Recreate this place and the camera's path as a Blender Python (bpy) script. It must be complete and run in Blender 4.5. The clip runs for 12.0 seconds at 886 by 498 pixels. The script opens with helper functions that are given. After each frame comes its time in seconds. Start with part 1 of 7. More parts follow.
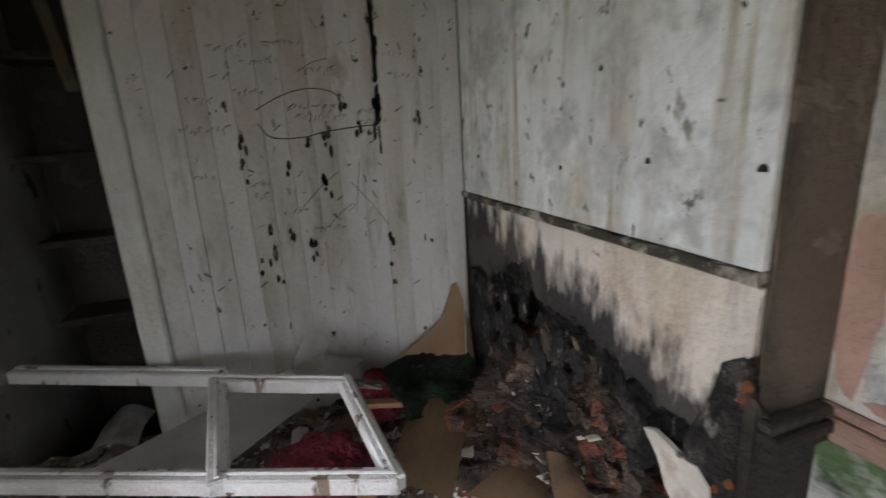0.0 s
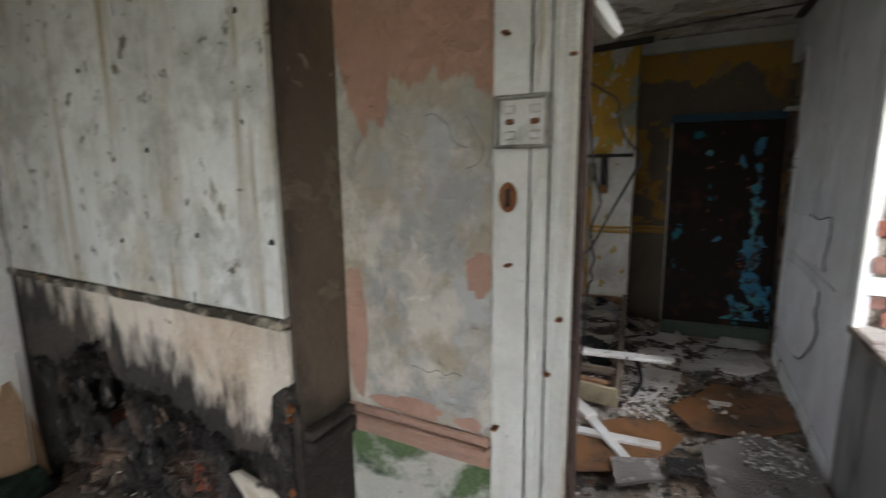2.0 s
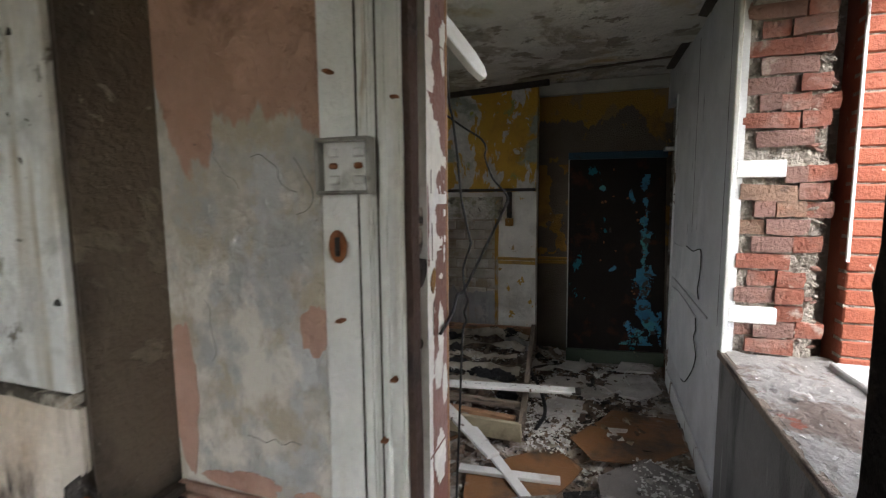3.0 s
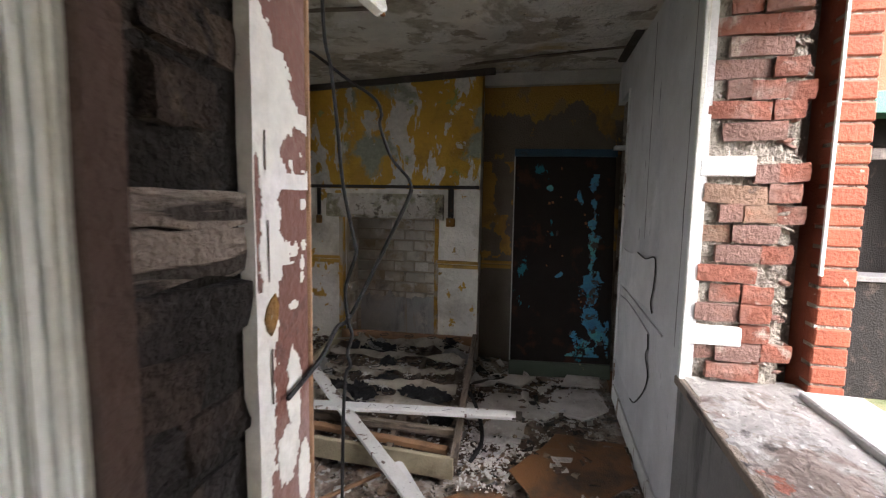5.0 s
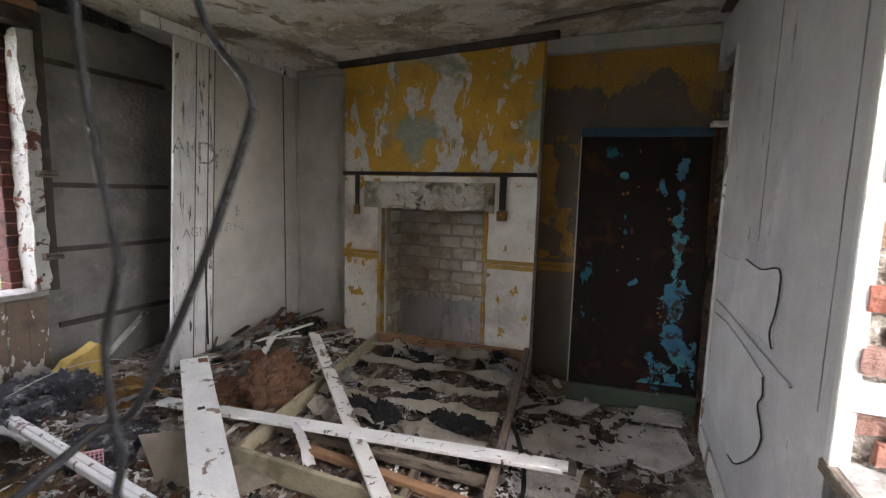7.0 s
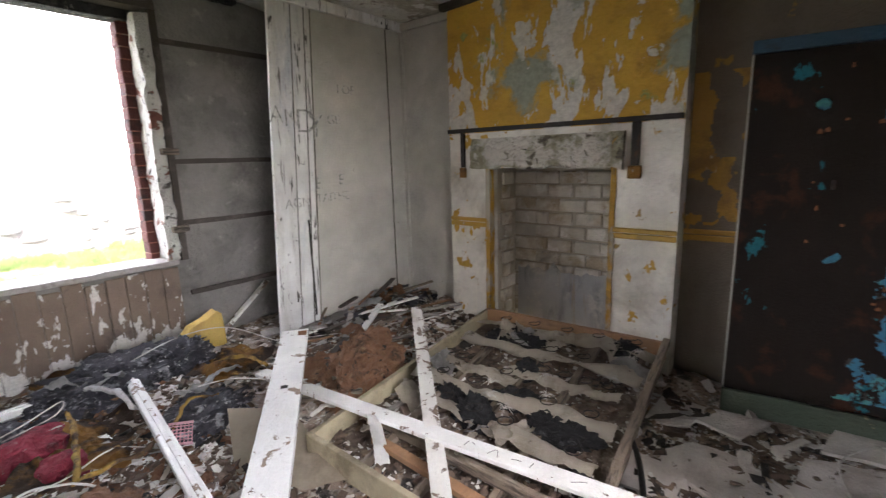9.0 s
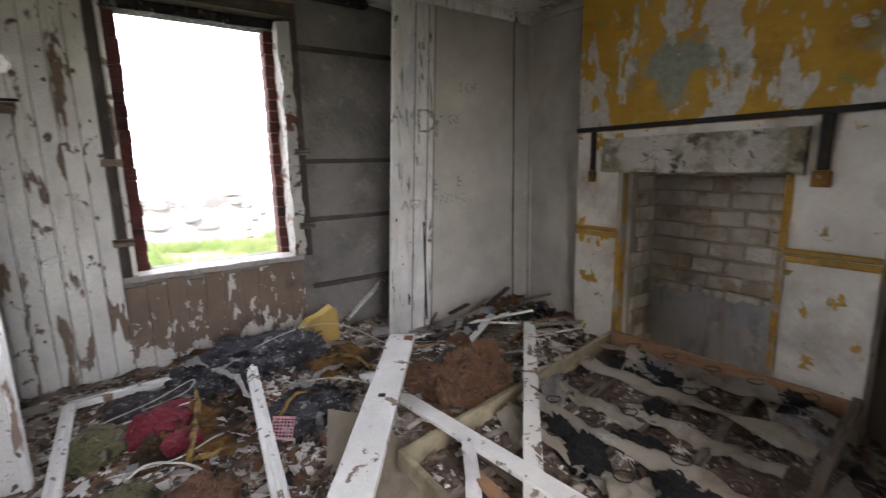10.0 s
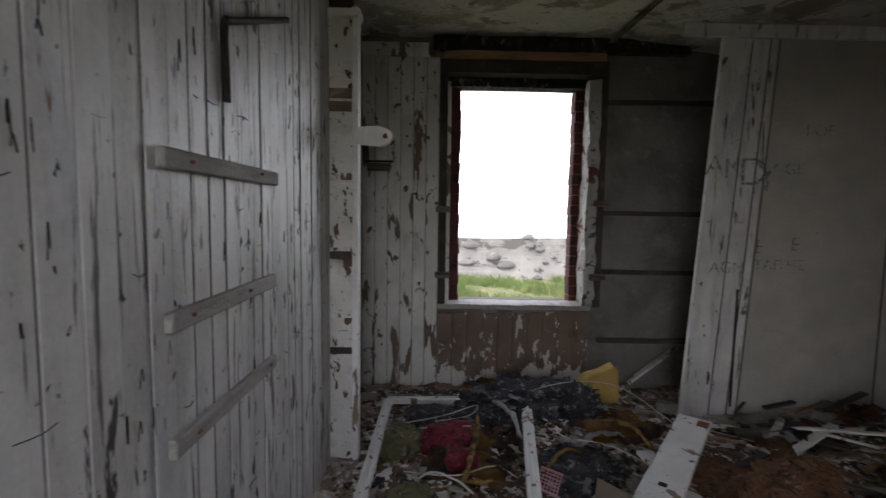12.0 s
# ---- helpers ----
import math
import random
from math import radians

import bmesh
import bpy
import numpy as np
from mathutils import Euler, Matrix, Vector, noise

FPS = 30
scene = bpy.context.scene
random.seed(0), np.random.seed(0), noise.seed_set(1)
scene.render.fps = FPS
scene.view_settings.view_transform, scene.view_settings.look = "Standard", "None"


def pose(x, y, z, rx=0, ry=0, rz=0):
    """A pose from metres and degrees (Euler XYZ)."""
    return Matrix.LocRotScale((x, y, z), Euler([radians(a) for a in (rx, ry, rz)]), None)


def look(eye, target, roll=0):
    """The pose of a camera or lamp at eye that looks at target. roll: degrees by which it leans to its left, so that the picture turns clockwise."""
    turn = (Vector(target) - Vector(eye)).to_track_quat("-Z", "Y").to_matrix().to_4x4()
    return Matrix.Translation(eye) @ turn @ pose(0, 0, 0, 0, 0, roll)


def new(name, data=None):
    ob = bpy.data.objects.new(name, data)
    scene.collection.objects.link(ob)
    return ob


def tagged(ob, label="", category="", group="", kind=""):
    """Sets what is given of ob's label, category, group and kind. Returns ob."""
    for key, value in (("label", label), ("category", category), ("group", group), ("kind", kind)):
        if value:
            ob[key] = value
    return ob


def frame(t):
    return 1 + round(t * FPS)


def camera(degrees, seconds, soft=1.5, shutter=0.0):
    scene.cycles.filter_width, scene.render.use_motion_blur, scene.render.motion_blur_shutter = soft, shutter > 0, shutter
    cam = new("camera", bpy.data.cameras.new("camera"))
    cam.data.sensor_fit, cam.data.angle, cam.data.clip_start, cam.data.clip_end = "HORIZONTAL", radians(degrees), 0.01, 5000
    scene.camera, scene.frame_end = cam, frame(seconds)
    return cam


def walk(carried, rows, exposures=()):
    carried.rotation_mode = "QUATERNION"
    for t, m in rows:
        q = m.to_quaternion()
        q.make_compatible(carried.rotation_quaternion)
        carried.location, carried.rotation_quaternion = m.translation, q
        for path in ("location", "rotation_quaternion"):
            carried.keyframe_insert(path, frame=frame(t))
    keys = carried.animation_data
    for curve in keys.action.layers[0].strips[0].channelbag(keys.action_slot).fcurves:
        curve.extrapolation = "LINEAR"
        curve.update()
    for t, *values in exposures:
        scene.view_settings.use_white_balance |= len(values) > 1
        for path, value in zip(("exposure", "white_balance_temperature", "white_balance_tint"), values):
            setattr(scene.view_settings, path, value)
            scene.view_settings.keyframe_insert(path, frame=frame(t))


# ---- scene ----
cam = camera(87.6, 12.0, 1.25, 0.5)
PATH = [
    (0, (-0.041, 0.168, 1.445), (0.582, 2.002, 0.946), -3.1),
    (0.5, (-0.008, 0.123, 1.47), (0.859, 1.855, 0.97), -3.8),
    (1, (0.01, 0.095, 1.482), (1.17, 1.657, 1.019), -2.7),
    (1.5, (0.015, 0.027, 1.494), (1.522, 1.281, 1.098), -1.4),
    (2, (-0.009, -0.061, 1.504), (1.735, 0.857, 1.166), -0.6),
    (2.5, (0.025, -0.133, 1.519), (1.884, 0.556, 1.257), -0.4),
    (3, (0.127, -0.188, 1.53), (2.011, 0.45, 1.318), -0.5),
    (3.2, (0.176, -0.204, 1.541), (2.061, 0.422, 1.309), -0.4),
    (5, (0.57, -0.2, 1.508), (2.511, 0.236, 1.296), 1.0),
    (5.5, (0.714, -0.22, 1.51), (2.647, 0.248, 1.302), 0.6),
    (6, (0.878, -0.243, 1.515), (2.764, 0.402, 1.355), 2.1),
    (6.5, (1.002, -0.231, 1.495), (2.86, 0.482, 1.295), 1.4),
    (6.7, (1.063, -0.212, 1.481), (2.925, 0.483, 1.259), 1.6),
    (8.3, (1.534, -0.213, 1.435), (3.219, 0.803, 1.074), -0.4),
    (8.5, (1.584, -0.222, 1.427), (3.225, 0.862, 1.066), -0.6),
    (9, (1.701, -0.22, 1.426), (3.227, 1.014, 1.037), -1.7),
    (9.5, (1.825, -0.154, 1.425), (3.165, 1.277, 1.026), -2.0),
    (10, (1.913, -0.107, 1.42), (3.049, 1.497, 1.053), -1.3),
    (10.5, (1.966, -0.081, 1.439), (2.812, 1.705, 1.129), 0.3),
    (11, (1.96, -0.069, 1.447), (2.47, 1.847, 1.184), 0.3),
    (11.5, (1.933, -0.069, 1.445), (2.162, 1.909, 1.256), 0.8),
    (12, (1.899, -0.075, 1.446), (1.922, 1.918, 1.284), 0.9),
]
EXPOSURES = [(0.0, 3.55, 6250, 15), (1.0, 3.65, 6300, 14), (2.0, 3.6, 6400, 12), (2.5, 3.45, 6450, 12), (3.2, 3.4, 6500, 13), (5.0, 3.85, 6600, 17), (5.6, 4.3, 6600, 17), (6.5, 4.3, 6600, 17), (8.5, 4.95, 6600, 18), (9.5, 4.75, 6600, 17),
             (10.5, 3.9, 6550, 17), (11.0, 3.4, 6500, 17), (12.0, 2.75, 6500, 17)]
walk(cam, [(t, look(eye, target, roll)) for t, eye, target, roll in PATH], EXPOSURES)

# ---- world and light ----
SUN_UP, SUN_TURN = radians(42), radians(230)
world = bpy.data.worlds.new("world")
scene.world = world
world.use_nodes = True
wn = world.node_tree
wn.nodes.clear()
w_sky = wn.nodes.new("ShaderNodeTexSky")
w_sky.sky_type, w_sky.sun_disc = "NISHITA", False
w_sky.sun_elevation, w_sky.sun_rotation = SUN_UP, SUN_TURN
w_sky.dust_density, w_sky.air_density, w_sky.ozone_density = 1.2, 1.0, 1.0
w_grey = wn.nodes.new("ShaderNodeHueSaturation")
w_grey.inputs["Saturation"].default_value = 0.25
w_back = wn.nodes.new("ShaderNodeBackground")
w_back.inputs["Strength"].default_value = 0.15
w_out = wn.nodes.new("ShaderNodeOutputWorld")
wn.links.new(w_sky.outputs["Color"], w_grey.inputs["Color"])
wn.links.new(w_grey.outputs["Color"], w_back.inputs["Color"])
wn.links.new(w_back.outputs["Background"], w_out.inputs["Surface"])
sun_data = bpy.data.lights.new("sun", "SUN")
sun_data.energy, sun_data.angle, sun_data.color = 0.5, radians(55), (1.0, 0.985, 0.965)
sun_lamp = new("sun", sun_data)
sun_lamp.matrix_world = look((0, 0, 0), (-math.sin(SUN_TURN) * math.cos(SUN_UP), -math.cos(SUN_TURN) * math.cos(SUN_UP), -math.sin(SUN_UP)))

# ---- materials ----
def rgb(c):
    return (*c, 1.0)


def place_node(nt, stretch, loose):
    """Object coordinates, shifted at random for each piece where loose."""
    tc = nt.nodes.new("ShaderNodeTexCoord")
    mp = nt.nodes.new("ShaderNodeMapping")
    mp.inputs["Scale"].default_value = stretch
    if loose:
        info = nt.nodes.new("ShaderNodeObjectInfo")
        mul = nt.nodes.new("ShaderNodeMath")
        mul.operation = "MULTIPLY"
        mul.inputs[1].default_value = 37.0
        add = nt.nodes.new("ShaderNodeVectorMath")
        nt.links.new(info.outputs["Random"], mul.inputs[0])
        nt.links.new(tc.outputs["Object"], add.inputs[0])
        nt.links.new(mul.outputs[0], add.inputs[1])
        nt.links.new(add.outputs[0], mp.inputs["Vector"])
    else:
        nt.links.new(tc.outputs["Object"], mp.inputs["Vector"])
    return mp.outputs["Vector"]


def mask(nt, scale, lo, hi, stretch=(1, 1, 1), loose=False, detail=8.0, warp=0.0):
    n = nt.nodes.new("ShaderNodeTexNoise")
    n.inputs["Scale"].default_value, n.inputs["Detail"].default_value = scale, detail
    n.inputs["Roughness"].default_value, n.inputs["Distortion"].default_value = 0.6, warp
    nt.links.new(place_node(nt, stretch, loose), n.inputs["Vector"])
    r = nt.nodes.new("ShaderNodeMapRange")
    r.inputs["From Min"].default_value, r.inputs["From Max"].default_value = lo, hi
    nt.links.new(n.outputs["Fac"], r.inputs["Value"])
    return r.outputs["Result"]


def blend(nt, fac, a, b):
    m = nt.nodes.new("ShaderNodeMix")
    m.data_type = "RGBA"
    nt.links.new(fac, m.inputs[0])
    for socket, v in ((m.inputs[6], a), (m.inputs[7], b)):
        if isinstance(v, tuple):
            socket.default_value = rgb(v)
        else:
            nt.links.new(v, socket)
    return m.outputs[2]


def surface(name, base, layers=(), rough=0.85, bump=0.4, grain=70.0, metal=0.0, loose=False, tone=0.25, peel=0.0, depth=0.01, stain=None, gloss=0.5):
    """A worn surface: a base colour with its grain, and layers (colour, scale, low, high, stretch) over it where their noise is high."""
    m = bpy.data.materials.new(name)
    m.use_nodes = True
    nt = m.node_tree
    b = nt.nodes["Principled BSDF"]
    b.inputs["Roughness"].default_value, b.inputs["Metallic"].default_value = rough, metal
    b.inputs["Specular IOR Level"].default_value = gloss
    g = mask(nt, 3.1, 0.3, 0.75, (1, 1, 1), loose)
    col = blend(nt, g, tuple(c * (1 - tone) for c in base), tuple(min(1.0, c * (1 + tone * 0.5)) for c in base))
    fine = mask(nt, grain, 0.3, 0.7, (1, 1, 1), loose, 4.0)
    fine_amount = nt.nodes.new("ShaderNodeMath")
    fine_amount.operation = "MULTIPLY"
    fine_amount.inputs[1].default_value = 0.35
    nt.links.new(fine, fine_amount.inputs[0])
    col = blend(nt, fine_amount.outputs[0], col, tuple(c * 0.7 for c in base))
    height = fine
    for layer in layers:
        c, scale, lo, hi = layer[:4]
        stretch = layer[4] if len(layer) > 4 else (1, 1, 1)
        f = mask(nt, scale, lo, hi, stretch, loose, 9.0, 0.3)
        grain_col = blend(nt, fine, c, tuple(v * 0.72 for v in c))
        col = blend(nt, f, col, grain_col)
        if peel:
            mul = nt.nodes.new("ShaderNodeMath")
            mul.operation = "MULTIPLY_ADD"
            mul.inputs[1].default_value = -peel
            nt.links.new(f, mul.inputs[0])
            nt.links.new(height, mul.inputs[2])
            height = mul.outputs[0]
    if stain:
        # one broad stain or patch bounded along one axis, with a ragged noisy edge
        c, lo, hi, wobble, scale, axis = stain
        tc, sep = nt.nodes.new("ShaderNodeTexCoord"), nt.nodes.new("ShaderNodeSeparateXYZ")
        nt.links.new(tc.outputs["Object"], sep.inputs[0])
        along = sep.outputs[axis] if isinstance(axis, str) else None
        if along is None:
            dot = nt.nodes.new("ShaderNodeVectorMath")
            dot.operation = "DOT_PRODUCT"
            dot.inputs[1].default_value = axis
            nt.links.new(tc.outputs["Object"], dot.inputs[0])
            along = dot.outputs["Value"]
        n = mask(nt, scale, 0.0, 1.0, (1, 1.6, 0.6), False, 9.0, 0.2)
        mad = nt.nodes.new("ShaderNodeMath")
        mad.operation = "MULTIPLY_ADD"
        mad.inputs[1].default_value = wobble
        nt.links.new(n, mad.inputs[0])
        nt.links.new(along, mad.inputs[2])
        r = nt.nodes.new("ShaderNodeMapRange")
        r.inputs["From Min"].default_value, r.inputs["From Max"].default_value = lo + wobble * 0.5, hi + wobble * 0.5
        nt.links.new(mad.outputs[0], r.inputs["Value"])
        tints = c if isinstance(c, list) else [c]
        over = blend(nt, fine, tints[0], tuple(v * 0.7 for v in tints[0]))
        for k, tint in enumerate(tints[1:]):
            coat = mask(nt, 3.0 + 2.3 * k, 0.50, 0.53 + 0.03 * k, (1, 1, 0.8), False, 9.0, 0.1)
            over = blend(nt, coat, over, tint)
            if peel:
                rel = nt.nodes.new("ShaderNodeMath")
                rel.operation = "MULTIPLY_ADD"
                rel.inputs[1].default_value = 0.6 * peel * (1 if k % 2 else -1)
                nt.links.new(coat, rel.inputs[0])
                nt.links.new(height, rel.inputs[2])
                height = rel.outputs[0]
        col = blend(nt, r.outputs["Result"], col, over)
    nt.links.new(col, b.inputs["Base Color"])
    bp = nt.nodes.new("ShaderNodeBump")
    bp.inputs["Strength"].default_value, bp.inputs["Distance"].default_value = bump, depth
    nt.links.new(height, bp.inputs["Height"])
    nt.links.new(bp.outputs["Normal"], b.inputs["Normal"])
    return m


WHITE = (0.80, 0.80, 0.78)
M_ceiling = surface("stained ceiling plaster", (0.80, 0.78, 0.72), [((0.50, 0.46, 0.38), 2.2, 0.50, 0.56), ((0.36, 0.32, 0.26), 4.5, 0.58, 0.62), ((0.62, 0.50, 0.28), 1.4, 0.6, 0.72), ((0.84, 0.82, 0.78), 5.0, 0.57, 0.60), ((0.2, 0.17, 0.13), 14.0, 0.68, 0.72)], bump=0.9, grain=25, peel=1.0)
M_plank_a = surface("white plank paint", (0.66, 0.655, 0.64), [((0.44, 0.40, 0.33), 1.6, 0.48, 0.75, (2.5, 2, 0.5)), ((0.40, 0.37, 0.32), 8.0, 0.56, 0.7, (1.5, 1, 0.4)), ((0.05, 0.04, 0.035), 19.0, 0.655, 0.675, (1.2, 1, 0.9)), ((0.2, 0.09, 0.06), 24.0, 0.70, 0.73)], rough=0.5, bump=0.15, loose=True, tone=0.10)
M_panel_a = surface("dirty white board", (0.76, 0.79, 0.77), [((0.52, 0.49, 0.40), 2.4, 0.50, 0.66, (1, 3.0, 0.5)), ((0.36, 0.29, 0.17), 1.6, 0.55, 0.63, (1, 4.5, 0.3)), ((0.54, 0.56, 0.53), 7.0, 0.5, 0.62), ((0.17, 0.155, 0.12), 17.0, 0.62, 0.66, (1, 1, 0.75)), ((0.26, 0.25, 0.2), 9.0, 0.64, 0.68, (1, 1, 0.6)), ((0.06, 0.05, 0.04), 34.0, 0.68, 0.7)], rough=0.6, bump=0.3, grain=35)
M_panel_low = surface("scorched cream board", (0.76, 0.70, 0.61), [((0.52, 0.40, 0.27), 3.0, 0.50, 0.72), ((0.44, 0.37, 0.30), 6.0, 0.56, 0.74, (1, 2.5, 0.6)), ((0.10, 0.085, 0.07), 7.0, 0.66, 0.72, (1, 3.2, 0.5)), ((0.22, 0.1, 0.04), 9.0, 0.66, 0.72)], rough=0.8, bump=0.5, stain=([(0.035, 0.032, 0.03), (0.06, 0.05, 0.042)], 0.80, 0.70, 0.46, 12.0, (0, -0.25, 1)))
M_char = surface("charred wood", (0.028, 0.025, 0.023), [((0.09, 0.08, 0.072), 16.0, 0.54, 0.62, (1, 1, 0.45)), ((0.34, 0.31, 0.28), 26.0, 0.60, 0.65, (1, 1, 0.35)), ((0.008, 0.007, 0.007), 11.0, 0.56, 0.62)], rough=0.85, bump=1.0, grain=40, depth=0.03)
M_brown_plaster = surface("damp brown plaster", (0.145, 0.115, 0.084), [((0.09, 0.072, 0.056), 1.8, 0.48, 0.53, (1, 1, 0.5)), ((0.20, 0.165, 0.125), 3.0, 0.55, 0.57), ((0.05, 0.042, 0.034), 5.0, 0.62, 0.64, (1, 1, 0.6)), ((0.3, 0.26, 0.21), 16.0, 0.68, 0.71)], bump=0.5, grain=60, peel=1.5, depth=0.008, stain=([(0.028, 0.023, 0.018), (0.05, 0.04, 0.03)], 1.02, 0.92, 0.35, 4.0, "Z"))
M_pink = surface("peeling pink plaster", (0.46, 0.285, 0.21), [((0.36, 0.38, 0.32), 3.6, 0.59, 0.605, (1, 1.3, 0.7)), ((0.27, 0.155, 0.11), 5.0, 0.56, 0.68), ((0.08, 0.065, 0.05), 24.0, 0.69, 0.72)], bump=0.7, grain=30, peel=1.2, stain=([(0.50, 0.48, 0.42), (0.44, 0.455, 0.45), (0.58, 0.56, 0.50), (0.40, 0.36, 0.28), (0.36, 0.37, 0.36)], 1.66, 1.64, 0.75, 3.0, "Z"))
M_green = surface("mossy white wall", (0.55, 0.55, 0.50), [((0.10, 0.16, 0.07), 5.0, 0.46, 0.56), ((0.04, 0.07, 0.04), 7.0, 0.56, 0.66)], bump=0.5)
M_stub = surface("grey flaking distemper", (0.40, 0.41, 0.37), [((0.27, 0.28, 0.24), 2.2, 0.5, 0.62, (1, 1, 0.5)), ((0.12, 0.16, 0.09), 6.0, 0.63, 0.70), ((0.07, 0.065, 0.05), 9.0, 0.64, 0.67, (1, 1, 0.4))], bump=0.5, peel=0.8)
M_dado = surface("pink moulding", (0.40, 0.25, 0.19), [((0.2, 0.13, 0.09), 6.0, 0.5, 0.7), ((0.5, 0.46, 0.4), 12.0, 0.62, 0.68)], rough=0.6, bump=0.4)
M_white = surface("white gloss paint", WHITE, [((0.50, 0.45, 0.37), 3.0, 0.56, 0.8, (3, 3, 0.6)), ((0.28, 0.16, 0.1), 14.0, 0.70, 0.73)], rough=0.42, bump=0.25, loose=True)
M_white_chip = surface("chipped white paint on wood", WHITE, [((0.24, 0.17, 0.12), 4.0, 0.60, 0.625, (2.5, 2.5, 0.6)), ((0.13, 0.07, 0.045), 13.0, 0.655, 0.68, (1.5, 1.5, 0.7))], rough=0.5, bump=0.4, loose=True, peel=1.0)
M_white_worn = surface("half peeled white paint", (0.74, 0.73, 0.69), [((0.17, 0.115, 0.08), 3.2, 0.575, 0.59, (2.2, 2.2, 0.5)), ((0.14, 0.095, 0.07), 12.0, 0.61, 0.63, (1, 1, 0.7)), ((0.5, 0.46, 0.38), 2.0, 0.55, 0.7, (3, 3, 0.5))], rough=0.5, bump=0.5, loose=True, peel=1.0)
M_brown_board = surface("brown board with last paint", (0.20, 0.145, 0.108), [((0.12, 0.09, 0.07), 4.0, 0.55, 0.7), ((0.66, 0.64, 0.60), 6.0, 0.60, 0.61, (2.2, 1, 0.7)), ((0.6, 0.58, 0.54), 14.0, 0.64, 0.65)], rough=0.75, bump=0.5, stain=((0.70, 0.68, 0.64), 0.23, 0.226, 0.75, 11.0, "Z"))
M_jamb = surface("brown primer on timber", (0.16, 0.06, 0.042), [((0.21, 0.088, 0.062), 4.0, 0.5, 0.7), ((0.09, 0.035, 0.027), 14.0, 0.60, 0.68), ((0.26, 0.15, 0.13), 3.0, 0.58, 0.66)], rough=0.55, bump=0.3)
M_jamb_white = surface("thick cream white gloss paint", (0.76, 0.75, 0.71), [((0.64, 0.62, 0.56), 3.0, 0.5, 0.72), ((0.70, 0.69, 0.70), 5.0, 0.55, 0.7), ((0.25, 0.2, 0.16), 22.0, 0.69, 0.72)], rough=0.4, bump=0.2, grain=40)
M_oldwood = surface("old bare timber", (0.21, 0.165, 0.125), [((0.06, 0.047, 0.037), 9.0, 0.50, 0.60, (0.4, 3, 3)), ((0.40, 0.345, 0.28), 6.0, 0.56, 0.68, (0.4, 3, 3))], bump=0.7, loose=True)
# real dark timber; also paints shade in the closet, casing grooves and wing window
M_darkwood = surface("dark damp timber and painted shade", (0.06, 0.048, 0.04), [((0.12, 0.1, 0.085), 8.0, 0.55, 0.7)], bump=0.5, loose=True)
M_newwood = surface("orange bare timber", (0.34, 0.19, 0.10), [((0.2, 0.11, 0.06), 7.0, 0.5, 0.7, (1, 0.3, 3)), ((0.1, 0.07, 0.05), 5.0, 0.62, 0.75)], rough=0.65, bump=0.4, loose=True)
M_olivewood = surface("olive stained timber", (0.38, 0.33, 0.22), [((0.20, 0.17, 0.11), 6.0, 0.5, 0.7), ((0.5, 0.45, 0.33), 9.0, 0.60, 0.72)], rough=0.7, bump=0.4, loose=True)
M_grey_board = surface("grey painted board", (0.60, 0.60, 0.60), [((0.50, 0.51, 0.53), 2.0, 0.5, 0.62, (1, 1, 0.5)), ((0.24, 0.24, 0.24), 9.0, 0.66, 0.70, (2, 1, 0.5)), ((0.55, 0.55, 0.54), 3.0, 0.6, 0.7)], rough=0.6, bump=0.25)
M_grey_dark = surface("dark cement render", (0.19, 0.185, 0.175), [((0.09, 0.09, 0.086), 3.0, 0.5, 0.64, (2, 1, 0.4)), ((0.34, 0.33, 0.31), 4.0, 0.60, 0.66, (3, 1, 0.25))], bump=0.5)
M_bare_wall = surface("bare grey mortar", (0.21, 0.20, 0.185), [((0.12, 0.115, 0.105), 2.6, 0.48, 0.7), ((0.30, 0.29, 0.26), 8.0, 0.6, 0.72)], bump=0.6, grain=35)
M_offwhite = surface("dull white distemper", (0.47, 0.455, 0.41), [((0.36, 0.35, 0.33), 2.0, 0.5, 0.75), ((0.2, 0.19, 0.17), 16.0, 0.7, 0.74)], bump=0.25)
M_yellow = surface("yellow paint peeling from plaster", (0.58, 0.34, 0.035), [((0.42, 0.24, 0.03), 3.0, 0.5, 0.66), ((0.64, 0.62, 0.57), 3.3, 0.525, 0.535, (1, 1.2, 0.55)), ((0.30, 0.33, 0.26), 1.7, 0.55, 0.60), ((0.62, 0.60, 0.54), 8.0, 0.62, 0.63), ((0.34, 0.36, 0.1), 5.0, 0.64, 0.67)], rough=0.7, bump=0.5, peel=1.0, grain=30)
M_white_yellow = surface("white plaster with yellow flecks", (0.78, 0.755, 0.69), [((0.46, 0.42, 0.36), 2.6, 0.5, 0.7), ((0.55, 0.33, 0.06), 5.5, 0.62, 0.63), ((0.40, 0.26, 0.08), 9.0, 0.66, 0.69), ((0.3, 0.28, 0.25), 16.0, 0.68, 0.72)], bump=0.5, peel=-0.6, grain=30)
M_lintel = surface("grey cement lintel", (0.58, 0.55, 0.49), [((0.30, 0.28, 0.19), 4.0, 0.48, 0.56), ((0.70, 0.67, 0.61), 3.0, 0.58, 0.64), ((0.14, 0.12, 0.09), 9.0, 0.60, 0.64), ((0.45, 0.3, 0.1), 6.0, 0.66, 0.7)], bump=1.0, grain=25, depth=0.02)
